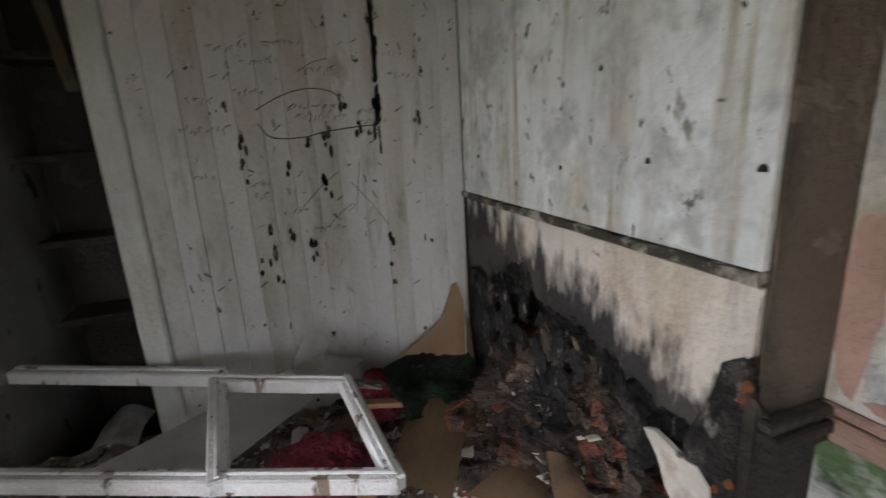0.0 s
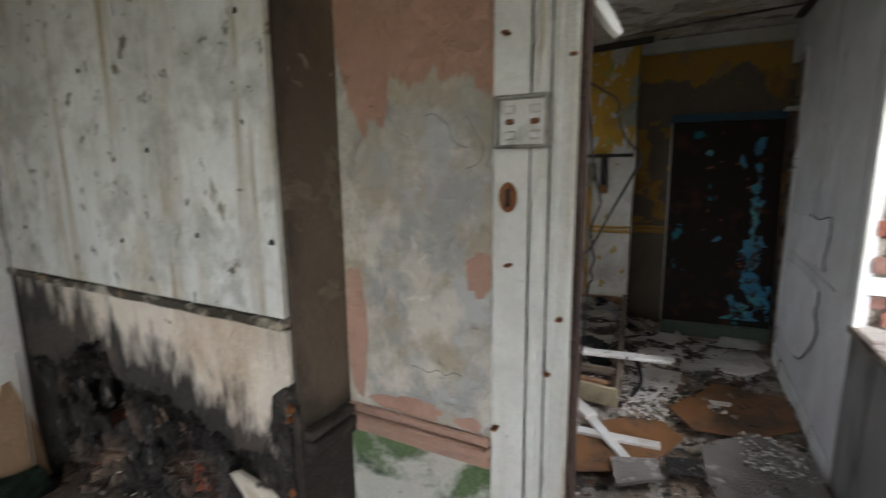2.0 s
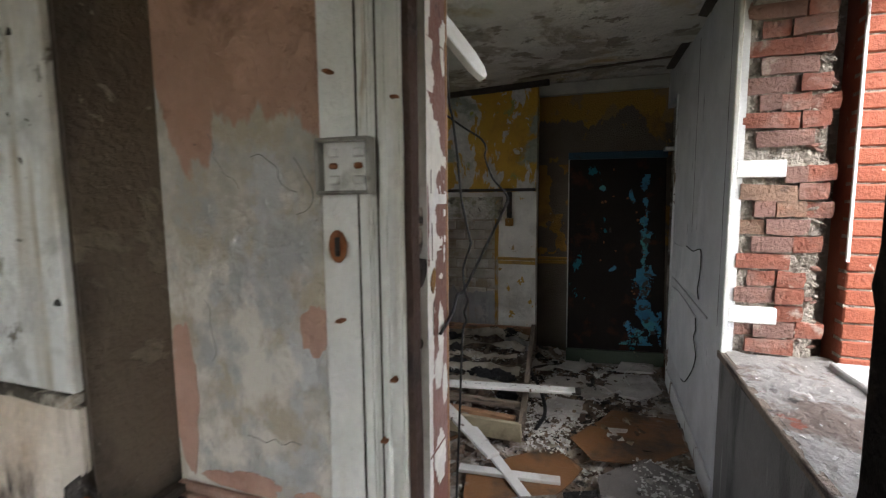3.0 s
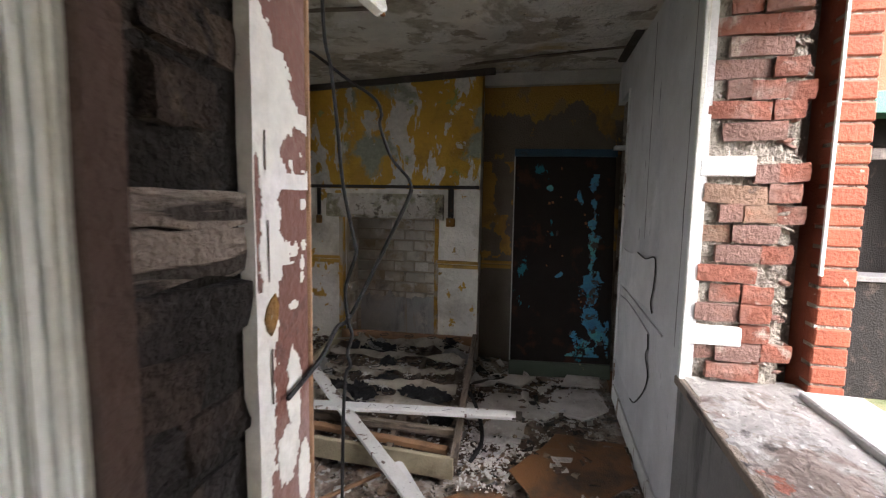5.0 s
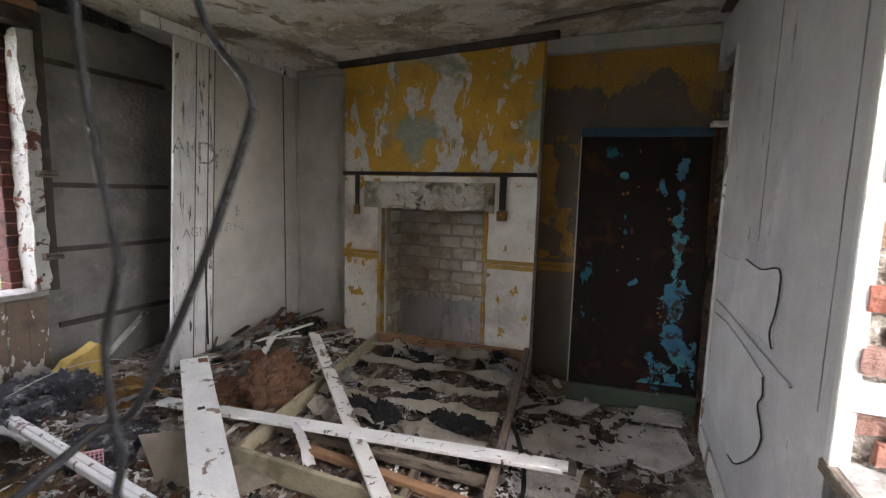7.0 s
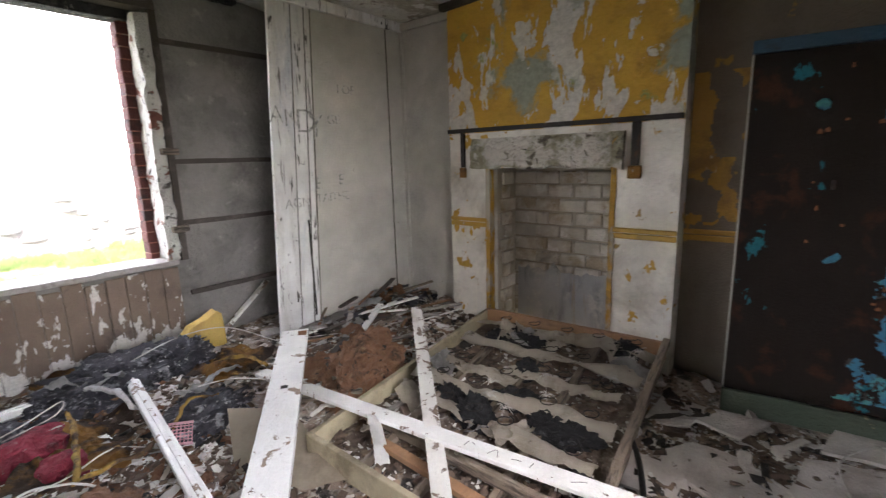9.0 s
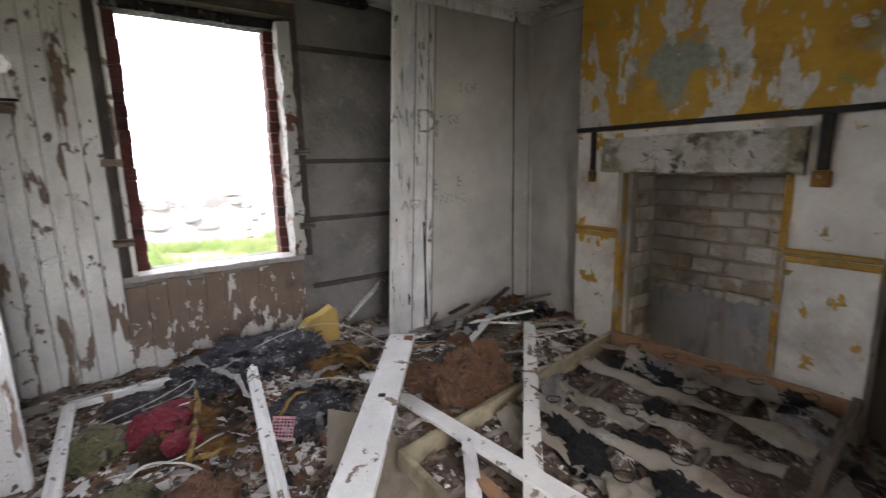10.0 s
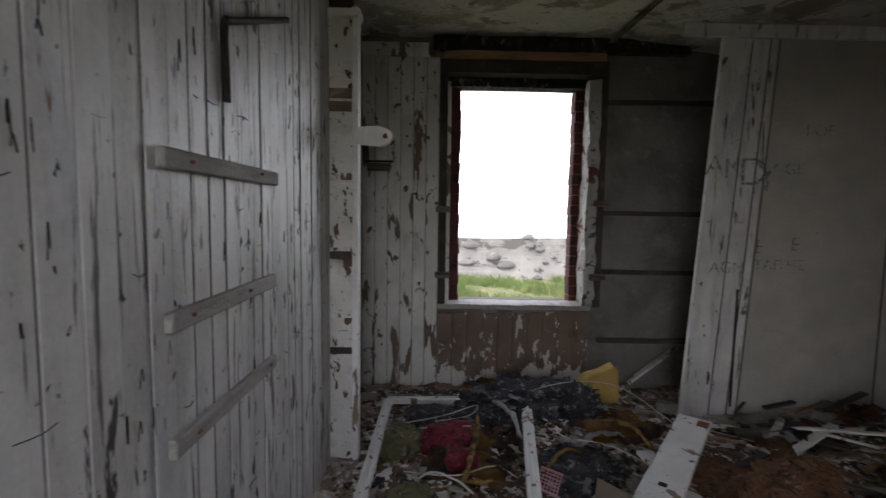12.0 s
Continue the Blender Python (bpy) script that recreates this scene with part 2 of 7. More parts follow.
M_alcove = surface("brown and yellow alcove plaster", (0.135, 0.11, 0.082), [((0.30, 0.17, 0.04), 1.3, 0.56, 0.575, (1, 1, 0.7)), ((0.10, 0.08, 0.06), 3.0, 0.5, 0.7), ((0.3, 0.18, 0.05), 6.0, 0.64, 0.66)], bump=0.5, stain=([(0.38, 0.22, 0.04), (0.24, 0.16, 0.07)], 2.28, 2.29, 0.6, 3.0, "Z"))
M_firebrick = surface("sooty pale fire brick", (0.70, 0.66, 0.58), [((0.46, 0.37, 0.26), 3.0, 0.48, 0.60), ((0.80, 0.77, 0.72), 5.0, 0.58, 0.66), ((0.22, 0.19, 0.17), 2.6, 0.62, 0.72), ((0.50, 0.34, 0.17), 4.0, 0.64, 0.7)], bump=0.6, loose=True, tone=0.4)
M_firemortar = surface("sooty mortar", (0.47, 0.42, 0.34), [((0.38, 0.32, 0.25), 3.0, 0.5, 0.66), ((0.2, 0.17, 0.15), 2.0, 0.62, 0.72)], bump=0.6)
M_brick = surface("old red brick", (0.235, 0.075, 0.045), [((0.25, 0.15, 0.12), 5.0, 0.48, 0.66), ((0.40, 0.35, 0.30), 9.0, 0.58, 0.70), ((0.08, 0.035, 0.028), 6.0, 0.60, 0.70)], bump=0.6, grain=50, loose=True, tone=0.5)
M_brick_orange = surface("orange facing brick", (0.30, 0.078, 0.038), [((0.26, 0.065, 0.034), 4.0, 0.5, 0.7), ((0.62, 0.5, 0.42), 12.0, 0.66, 0.72)], bump=0.4, loose=True)
M_brick_pale = surface("pale stock brick", (0.23, 0.14, 0.095), [((0.27, 0.13, 0.08), 5.0, 0.52, 0.62), ((0.42, 0.36, 0.28), 8.0, 0.62, 0.72), ((0.09, 0.06, 0.045), 6.0, 0.62, 0.7)], bump=0.6, loose=True, tone=0.4)
M_brick_black = surface("blackened brick", (0.035, 0.030, 0.028), [((0.10, 0.072, 0.055), 3.0, 0.52, 0.62), ((0.14, 0.125, 0.115), 8.0, 0.60, 0.7), ((0.010, 0.009, 0.009), 12.0, 0.56, 0.66)], bump=1.0, loose=True, depth=0.02, gloss=0.25, tone=0.6)
M_mortar = surface("crumbled lime mortar", (0.36, 0.32, 0.27), [((0.16, 0.13, 0.105), 9.0, 0.52, 0.62), ((0.62, 0.58, 0.51), 16.0, 0.6, 0.68)], bump=1.0, grain=45, depth=0.02)
# sooty masonry; also paints shade on the wing's plinth and window interior
M_mortar_dark = surface("black sooty mortar and painted shade", (0.022, 0.019, 0.017), [((0.07, 0.055, 0.043), 9.0, 0.58, 0.7)], bump=1.0, depth=0.02, gloss=0.2)
M_sill = surface("limewashed sill rubble", (0.54, 0.515, 0.48), [((0.34, 0.27, 0.23), 4.0, 0.52, 0.60), ((0.12, 0.105, 0.095), 10.0, 0.60, 0.66), ((0.42, 0.15, 0.1), 8.0, 0.66, 0.70), ((0.62, 0.6, 0.57), 6.0, 0.6, 0.66)], bump=0.9, grain=30)
M_door = surface("dark door with paint remains", (0.018, 0.013, 0.011), [((0.05, 0.02, 0.012), 5.0, 0.57, 0.66), ((0.018, 0.15, 0.19), 6.0, 0.66, 0.67, (1, 1, 0.8))], rough=0.7, bump=0.3, peel=0.6, gloss=0.15)
M_blue = surface("dark blue paint", (0.02, 0.07, 0.12), [((0.02, 0.03, 0.04), 8.0, 0.55, 0.7)], rough=0.5)
M_kick = surface("green kick board paint", (0.06, 0.085, 0.055), [((0.5, 0.42, 0.26), 7.0, 0.66, 0.68), ((0.04, 0.05, 0.035), 4.0, 0.5, 0.7)], rough=0.55)
M_iron = surface("rusted black iron", (0.03, 0.027, 0.025), [((0.09, 0.045, 0.025), 18.0, 0.58, 0.7)], rough=0.7, metal=0.4, bump=0.4)
M_rust = surface("orange rust", (0.22, 0.085, 0.03), [((0.08, 0.035, 0.02), 30.0, 0.5, 0.65)], rough=0.9)
M_debris = surface("wet brown debris", (0.33, 0.25, 0.19), [((0.56, 0.51, 0.45), 7.0, 0.49, 0.57), ((0.06, 0.05, 0.042), 5.0, 0.56, 0.62), ((0.70, 0.68, 0.64), 22.0, 0.60, 0.63), ((0.36, 0.17, 0.07), 3.0, 0.58, 0.66), ((0.04, 0.034, 0.03), 30.0, 0.60, 0.64)], rough=0.5, bump=1.0, grain=30, depth=0.03)
M_ticking = surface("rotted brown ticking", (0.15, 0.11, 0.085), [((0.34, 0.29, 0.24), 6.0, 0.52, 0.60), ((0.03, 0.025, 0.022), 5.0, 0.56, 0.62), ((0.55, 0.51, 0.46), 18.0, 0.61, 0.65)], bump=1.0, grain=30, depth=0.03)
M_lino = surface("brown vinyl flooring", (0.27, 0.13, 0.055), [((0.08, 0.06, 0.045), 3.0, 0.5, 0.64), ((0.3, 0.28, 0.26), 11.0, 0.64, 0.72)], rough=0.45, bump=0.3)
M_slate = surface("dusty grey floor slab", (0.68, 0.64, 0.60), [((0.38, 0.34, 0.30), 3.0, 0.5, 0.7), ((0.68, 0.65, 0.61), 9.0, 0.6, 0.75), ((0.2, 0.17, 0.14), 14.0, 0.66, 0.7)], bump=0.5)
M_damp_slab = surface("damp grey floor board", (0.26, 0.24, 0.22), [((0.14, 0.12, 0.105), 3.0, 0.5, 0.64), ((0.46, 0.43, 0.40), 10.0, 0.56, 0.64), ((0.05, 0.04, 0.035), 14.0, 0.63, 0.68)], bump=0.7)
M_chip_l = surface("pale plaster crumbs", (0.76, 0.74, 0.70), [((0.45, 0.40, 0.34), 10.0, 0.55, 0.68)], bump=0.5)
M_chip_d = surface("dark wood crumbs", (0.15, 0.105, 0.078), [((0.32, 0.235, 0.165), 6.0, 0.52, 0.60), ((0.05, 0.04, 0.03), 9.0, 0.56, 0.62)], bump=0.5)
M_card = surface("brown cardboard", (0.33, 0.22, 0.13), [((0.2, 0.13, 0.08), 3.0, 0.52, 0.7)], rough=0.9, bump=0.15)
M_sheet = surface("white laminated sheet", (0.84, 0.84, 0.83), [((0.55, 0.53, 0.49), 4.0, 0.6, 0.75)], rough=0.35, bump=0.1)
M_red = surface("dark red cloth", (0.28, 0.025, 0.05), [((0.10, 0.012, 0.018), 7.0, 0.48, 0.62), ((0.34, 0.12, 0.13), 12.0, 0.60, 0.68), ((0.3, 0.25, 0.22), 30.0, 0.64, 0.68)], bump=0.9, grain=50, depth=0.02)
M_greencloth = surface("dark green carpet", (0.05, 0.10, 0.06), [((0.02, 0.035, 0.025), 9.0, 0.5, 0.62), ((0.17, 0.17, 0.11), 20.0, 0.62, 0.7)], bump=0.9, grain=120)
M_foam = surface("yellow foam", (0.58, 0.40, 0.12), [((0.26, 0.15, 0.04), 4.0, 0.54, 0.7)], bump=0.6, grain=90)
M_foam_old = surface("rotten orange foam", (0.30, 0.15, 0.03), [((0.06, 0.036, 0.022), 4.0, 0.42, 0.54), ((0.42, 0.26, 0.08), 12.0, 0.62, 0.69), ((0.5, 0.46, 0.4), 30.0, 0.68, 0.7)], bump=0.9, grain=60)
M_felt = surface("burnt grey wadding", (0.09, 0.09, 0.105), [((0.38, 0.38, 0.41), 13.0, 0.55, 0.62), ((0.025, 0.025, 0.028), 7.0, 0.54, 0.64), ((0.6, 0.59, 0.58), 34.0, 0.63, 0.67)], bump=1.0, grain=60, depth=0.03)
M_hessian = surface("stained hessian webbing", (0.64, 0.585, 0.49), [((0.46, 0.40, 0.32), 5.0, 0.50, 0.64), ((0.18, 0.14, 0.11), 9.0, 0.63, 0.68)], bump=0.6, grain=160, loose=True)
M_brownstuff = surface("rotten brown stuffing", (0.28, 0.14, 0.075), [((0.09, 0.05, 0.03), 7.0, 0.52, 0.64), ((0.34, 0.21, 0.12), 14.0, 0.58, 0.68), ((0.04, 0.03, 0.022), 20.0, 0.60, 0.66)], bump=1.0, grain=60, depth=0.03)
M_black = surface("black cable sheath", (0.014, 0.014, 0.015), [((0.06, 0.06, 0.06), 30.0, 0.62, 0.75)], rough=0.5, gloss=0.3)
M_plastic = surface("grey white plastic", (0.62, 0.63, 0.60), [((0.36, 0.35, 0.31), 20.0, 0.5, 0.7)], rough=0.4, bump=0.15)
# switch box plastic, darkened to paint the shadow lines of its recess
M_rim_shade = surface("plastic rim darkened for its shadow", (0.30, 0.30, 0.27), [((0.08, 0.07, 0.06), 16.0, 0.5, 0.66)], rough=0.5, bump=0.15)
M_pinkplastic = surface("pink plastic", (0.66, 0.36, 0.40), [((0.5, 0.3, 0.3), 14.0, 0.55, 0.7)], rough=0.35)
M_rag = surface("grey plastic sheet rag", (0.42, 0.41, 0.40), [((0.2, 0.19, 0.18), 10.0, 0.5, 0.7)], rough=0.5, bump=0.5)
M_ink = surface("black marker", (0.03, 0.03, 0.032), rough=0.6)
M_grass = surface("grass", (0.10, 0.15, 0.035), [((0.2, 0.2, 0.08), 0.8, 0.5, 0.7), ((0.05, 0.09, 0.02), 5.0, 0.5, 0.7)], bump=0.8)
M_soil = surface("coarse grass and soil", (0.16, 0.16, 0.07), [((0.28, 0.25, 0.18), 0.5, 0.56, 0.66), ((0.07, 0.10, 0.03), 3.0, 0.5, 0.7)], bump=0.8)
M_stone = surface("grey field stone", (0.13, 0.125, 0.12), [((0.08, 0.08, 0.078), 3.0, 0.5, 0.7), ((0.2, 0.19, 0.17), 5.0, 0.58, 0.72)], bump=0.6, loose=True)
# base colour lightened to paint the bright haze over the water
M_sea = surface("sea with haze in its colour", (0.34, 0.43, 0.49), rough=0.3, bump=0.1, grain=2.0)
M_pave = surface("pale concrete yard", (0.42, 0.41, 0.39), [((0.27, 0.26, 0.25), 2.0, 0.5, 0.7)], bump=0.5)
M_greenpaint = surface("green painted timber", (0.015, 0.10, 0.06), rough=0.4)
M_glass = bpy.data.materials.new("dusty jar glass")
M_glass.use_nodes = True
M_glass.node_tree.nodes["Principled BSDF"].inputs["Base Color"].default_value = (0.8, 0.81, 0.8, 1)
M_glass.node_tree.nodes["Principled BSDF"].inputs["Alpha"].default_value = 0.2
M_glass.node_tree.nodes["Principled BSDF"].inputs["Roughness"].default_value = 0.06
M_turq = surface("turquoise gloss paint", (0.025, 0.20, 0.33), [((0.06, 0.30, 0.30), 3.0, 0.48, 0.56), ((0.03, 0.025, 0.02), 16.0, 0.55, 0.58), ((0.02, 0.14, 0.26), 7.0, 0.58, 0.66)], rough=0.4)
M_grey_light = surface("light grey board", (0.68, 0.68, 0.68), [((0.56, 0.57, 0.58), 3.0, 0.5, 0.7)], rough=0.6, bump=0.2)
M_brick_rose = surface("rose brick", (0.21, 0.115, 0.092), [((0.24, 0.11, 0.075), 5.0, 0.55, 0.65), ((0.40, 0.33, 0.28), 8.0, 0.6, 0.72), ((0.09, 0.06, 0.05), 6.0, 0.62, 0.7)], bump=0.6, loose=True, tone=0.4)
M_white_old = surface("old white board paint", (0.68, 0.68, 0.665), [((0.48, 0.47, 0.44), 2.0, 0.48, 0.68, (4, 4, 0.5)), ((0.44, 0.47, 0.52), 3.0, 0.56, 0.68, (2, 2, 0.5)), ((0.14, 0.125, 0.12), 22.0, 0.60, 0.64, (1.5, 1.5, 0.10)), ((0.06, 0.052, 0.05), 9.0, 0.62, 0.65, (1.5, 1.5, 0.35)), ((0.26, 0.15, 0.09), 10.0, 0.66, 0.70, (2, 2, 0.4)), ((0.04, 0.036, 0.036), 30.0, 0.65, 0.68, (1, 1, 0.6))], rough=0.45, bump=0.08, loose=True, tone=0.3)
M_grey_wood = surface("weathered grey batten wood", (0.36, 0.34, 0.32), [((0.22, 0.2, 0.18), 8.0, 0.5, 0.7, (3, 0.4, 3))], rough=0.7, bump=0.4, loose=True)
M_moss = surface("mossy rag", (0.26, 0.25, 0.12), [((0.06, 0.06, 0.035), 9.0, 0.48, 0.6), ((0.42, 0.40, 0.3), 18.0, 0.58, 0.64), ((0.2, 0.12, 0.06), 5.0, 0.58, 0.66)], bump=1.0, grain=60, depth=0.03)
M_card_pale = surface("tan cardboard", (0.46, 0.40, 0.31), [((0.30, 0.25, 0.19), 3.0, 0.5, 0.7), ((0.15, 0.11, 0.08), 9.0, 0.66, 0.7)], rough=0.85, bump=0.2)
M_wire = surface("white wire sheath", (0.62, 0.6, 0.56), [((0.3, 0.26, 0.2), 14.0, 0.55, 0.7)], rough=0.45)
M_pencil = surface("faded pencil", (0.20, 0.20, 0.195), [((0.50, 0.50, 0.48), 34.0, 0.47, 0.54)], rough=0.7, bump=0.0)
M_ochre = surface("ochre stained plaster edge", (0.46, 0.41, 0.33), [((0.50, 0.28, 0.04), 5.0, 0.42, 0.47, (1, 1, 0.5)), ((0.24, 0.17, 0.08), 7.0, 0.56, 0.66)], bump=0.6)
M_brick_soot = surface("sooty broken brick", (0.30, 0.10, 0.06), [((0.06, 0.045, 0.04), 6.0, 0.50, 0.64), ((0.4, 0.34, 0.28), 12.0, 0.66, 0.72)], bump=0.8, loose=True)
M_cream = surface("cream board scrap", (0.72, 0.67, 0.58), [((0.4, 0.32, 0.22), 6.0, 0.55, 0.7), ((0.06, 0.05, 0.045), 9.0, 0.63, 0.68)], rough=0.8, bump=0.4)
M_stonewall = surface("pale mortared field wall", (0.24, 0.23, 0.215), [((0.12, 0.115, 0.11), 1.6, 0.54, 0.6, (0.7, 1, 1.4)), ((0.30, 0.29, 0.265), 3.0, 0.58, 0.7), ((0.1, 0.095, 0.09), 5.0, 0.62, 0.68)], bump=0.8)
M_brick_dark = surface("dark damp red brick", (0.085, 0.026, 0.022), [((0.03, 0.016, 0.016), 5.0, 0.5, 0.62), ((0.17, 0.06, 0.045), 9.0, 0.64, 0.72)], bump=0.7, loose=True, gloss=0.3)
M_ragged = surface("ragged white plaster over brick", (0.78, 0.76, 0.72), [((0.26, 0.11, 0.08), 7.0, 0.58, 0.61, (1, 1, 1.6)), ((0.10, 0.09, 0.08), 12.0, 0.60, 0.64), ((0.5, 0.47, 0.43), 5.0, 0.56, 0.65)], bump=1.0, depth=0.02)
M_soot_rubble = surface("sooty hearth rubble", (0.11, 0.082, 0.064), [((0.24, 0.16, 0.11), 8.0, 0.50, 0.58), ((0.016, 0.014, 0.013), 5.0, 0.52, 0.62), ((0.42, 0.38, 0.34), 26.0, 0.64, 0.67)], bump=1.0, grain=30, depth=0.03)
M_mould = surface("mouldy painted timber", (0.50, 0.46, 0.38), [((0.07, 0.06, 0.045), 12.0, 0.40, 0.52), ((0.3, 0.2, 0.09), 8.0, 0.58, 0.66)], bump=0.8)
M_wall_timber = surface("cracked weathered timber", (0.32, 0.26, 0.215), [((0.05, 0.038, 0.03), 8.0, 0.47, 0.54, (0.35, 3, 4)), ((0.50, 0.43, 0.37), 5.0, 0.54, 0.64, (0.5, 2, 3)), ((0.015, 0.012, 0.01), 7.0, 0.62, 0.65, (0.6, 2, 3))], bump=1.0, depth=0.02, peel=1.0)
M_brick_brown = surface("sooty brown brick", (0.060, 0.042, 0.033), [((0.02, 0.017, 0.015), 5.0, 0.48, 0.60), ((0.15, 0.12, 0.09), 8.0, 0.60, 0.7)], bump=1.0, loose=True, depth=0.02, gloss=0.25, tone=0.5)
M_fire_render = surface("blue grey sooty render", (0.46, 0.46, 0.47), [((0.26, 0.26, 0.27), 2.5, 0.5, 0.64, (1, 2, 0.6)), ((0.58, 0.56, 0.53), 5.0, 0.56, 0.66), ((0.42, 0.33, 0.22), 4.0, 0.62, 0.72, (1, 3, 0.3)), ((0.12, 0.115, 0.11), 3.0, 0.62, 0.7)], bump=0.5)
M_post_chip = surface("white post paint chipped to brown", (0.73, 0.72, 0.68), [((0.45, 0.4, 0.32), 3.0, 0.54, 0.7), ((0.12, 0.06, 0.04), 15.0, 0.585, 0.60, (1, 1, 0.6)), ((0.05, 0.035, 0.03), 28.0, 0.64, 0.66)], rough=0.5, bump=0.5, peel=1.0)
M_stain_white = surface("rust stained white paint", (0.71, 0.73, 0.70), [((0.55, 0.53, 0.44), 3.0, 0.50, 0.72, (3, 3, 0.4)), ((0.34, 0.25, 0.15), 5.0, 0.65, 0.72, (3, 3, 0.3)), ((0.12, 0.06, 0.04), 16.0, 0.66, 0.69, (1, 1, 0.6))], rough=0.5, bump=0.3)
M_edgewood = surface("dark chipped casing edge", (0.075, 0.045, 0.034), [((0.4, 0.37, 0.33), 8.0, 0.62, 0.64, (1, 1, 0.5)), ((0.03, 0.022, 0.02), 6.0, 0.5, 0.66)], rough=0.8, bump=0.6)
M_pink_bare = surface("bare pink plaster", (0.47, 0.30, 0.23), [((0.40, 0.24, 0.18), 5.0, 0.5, 0.68), ((0.46, 0.36, 0.3), 12.0, 0.62, 0.68), ((0.1, 0.08, 0.06), 26.0, 0.7, 0.73)], bump=0.6, grain=30)
M_wad = surface("black wet wadding", (0.022, 0.022, 0.025), [((0.10, 0.10, 0.11), 14.0, 0.60, 0.68)], bump=1.0, grain=60, depth=0.03, gloss=0.35)
M_foam_scrap = surface("dirty yellow foam scrap", (0.36, 0.22, 0.05), [((0.10, 0.06, 0.03), 9.0, 0.48, 0.58)], bump=0.8, grain=60)
M_old_ochre = surface("old ochre paint", (0.34, 0.18, 0.03), [((0.22, 0.12, 0.03), 5.0, 0.5, 0.64), ((0.36, 0.31, 0.24), 9.0, 0.63, 0.67)], rough=0.7, bump=0.4)
M_band = surface("ochre painted moulding", (0.50, 0.30, 0.05), [((0.30, 0.19, 0.05), 6.0, 0.5, 0.66), ((0.6, 0.56, 0.48), 9.0, 0.62, 0.66)], rough=0.6, bump=0.4)

# ---- building helpers ----
def box(bm, x0, x1, y0, y1, z0, z1, m=None):
    v = [bm.verts.new(p if m is None else m @ Vector(p)) for p in ((x0, y0, z0), (x1, y0, z0), (x1, y1, z0), (x0, y1, z0), (x0, y0, z1), (x1, y0, z1), (x1, y1, z1), (x0, y1, z1))]
    for f in ((3, 2, 1, 0), (4, 5, 6, 7), (0, 1, 5, 4), (1, 2, 6, 5), (2, 3, 7, 6), (3, 0, 4, 7)):
        bm.faces.new([v[i] for i in f])
    return bm


def boxes(*rows):
    bm = bmesh.new()
    for r in rows:
        box(bm, *r)
    return bm


def finish(bm, name, mat, smooth=False):
    bmesh.ops.recalc_face_normals(bm, faces=bm.faces)
    me = bpy.data.meshes.new(name)
    bm.to_mesh(me)
    bm.free()
    me.materials.append(mat)
    if smooth:
        me.polygons.foreach_set("use_smooth", [True] * len(me.polygons))
    return me


def soften(bm, width=0.004, segments=1):
    bmesh.ops.bevel(bm, geom=list(bm.edges), offset=width, segments=segments, affect="EDGES", clamp_overlap=True)
    return bm


def roughen(bm, amount, scale, seed=0.0):
    for v in bm.verts:
        v.co += noise.noise_vector(v.co * scale + Vector((seed, seed * 1.7, -seed))) * amount
    return bm


def split_edges(bm, cuts, longer=0.0):
    some = [e for e in bm.edges if e.calc_length() > longer]
    bmesh.ops.subdivide_edges(bm, edges=some, cuts=cuts, use_grid_fill=True)
    return bm


def part(name, bm, mat, parent=None, label="", smooth=False):
    ob = new(name, finish(bm, name, mat, smooth) if isinstance(bm, bmesh.types.BMesh) else bm)
    if parent:
        ob.parent = parent
    if label:
        ob["label"] = label
    return ob


def setting(name, bm, mat, label="", category="wall"):
    return tagged(part(name, bm, mat), label, category, kind="structure")


def thing(name, label, category, m=None, group=""):
    ob = tagged(new(name), label, category, group)
    ob.empty_display_size = 0.05
    if m is not None:
        ob.matrix_basis = m
    return ob


def single(name, bm, mat, label, category, group="", smooth=False):
    return tagged(part(name, bm, mat, None, "", smooth), label, category, group)


def plank(length, width, thick, bevel=0.003):
    """A board along +x from the origin, centred in y, its underside on z = 0."""
    bm = boxes((0, length, -width / 2, width / 2, 0, thick))
    return soften(bm, bevel)


def span(a, b, roll=0.0):
    """The pose of a thing whose x axis runs from a to b."""
    a, b = Vector(a), Vector(b)
    return Matrix.Translation(a) @ (b - a).to_track_quat("X", "Z").to_matrix().to_4x4() @ pose(0, 0, 0, roll)


def tube(points, radius, sides=8):
    """A round cord through the points, smoothed."""
    pts = [Vector(p) for p in points]
    fine = []
    for i in range(len(pts) - 1):
        p0, p1, p2, p3 = pts[max(i - 1, 0)], pts[i], pts[i + 1], pts[min(i + 2, len(pts) - 1)]
        for k in range(6):
            t = k / 6
            fine.append(0.5 * (2 * p1 + (p2 - p0) * t + (2 * p0 - 5 * p1 + 4 * p2 - p3) * t * t + (3 * p1 - p0 - 3 * p2 + p3) * t ** 3))
    fine.append(pts[-1])
    bm = bmesh.new()
    rings = []
    for i, p in enumerate(fine):
        d = (fine[min(i + 1, len(fine) - 1)] - fine[max(i - 1, 0)]).normalized()
        u = d.cross(Vector((0.31, 0.2, 0.93))).normalized()
        w = d.cross(u)
        rings.append([bm.verts.new(p + radius * (u * math.cos(a) + w * math.sin(a))) for a in (2 * math.pi * k / sides for k in range(sides))])
    for a, b in zip(rings, rings[1:]):
        for k in range(sides):
            bm.faces.new((a[k], a[(k + 1) % sides], b[(k + 1) % sides], b[k]))
    bm.faces.new(rings[0][::-1])
    bm.faces.new(rings[-1])
    return bm


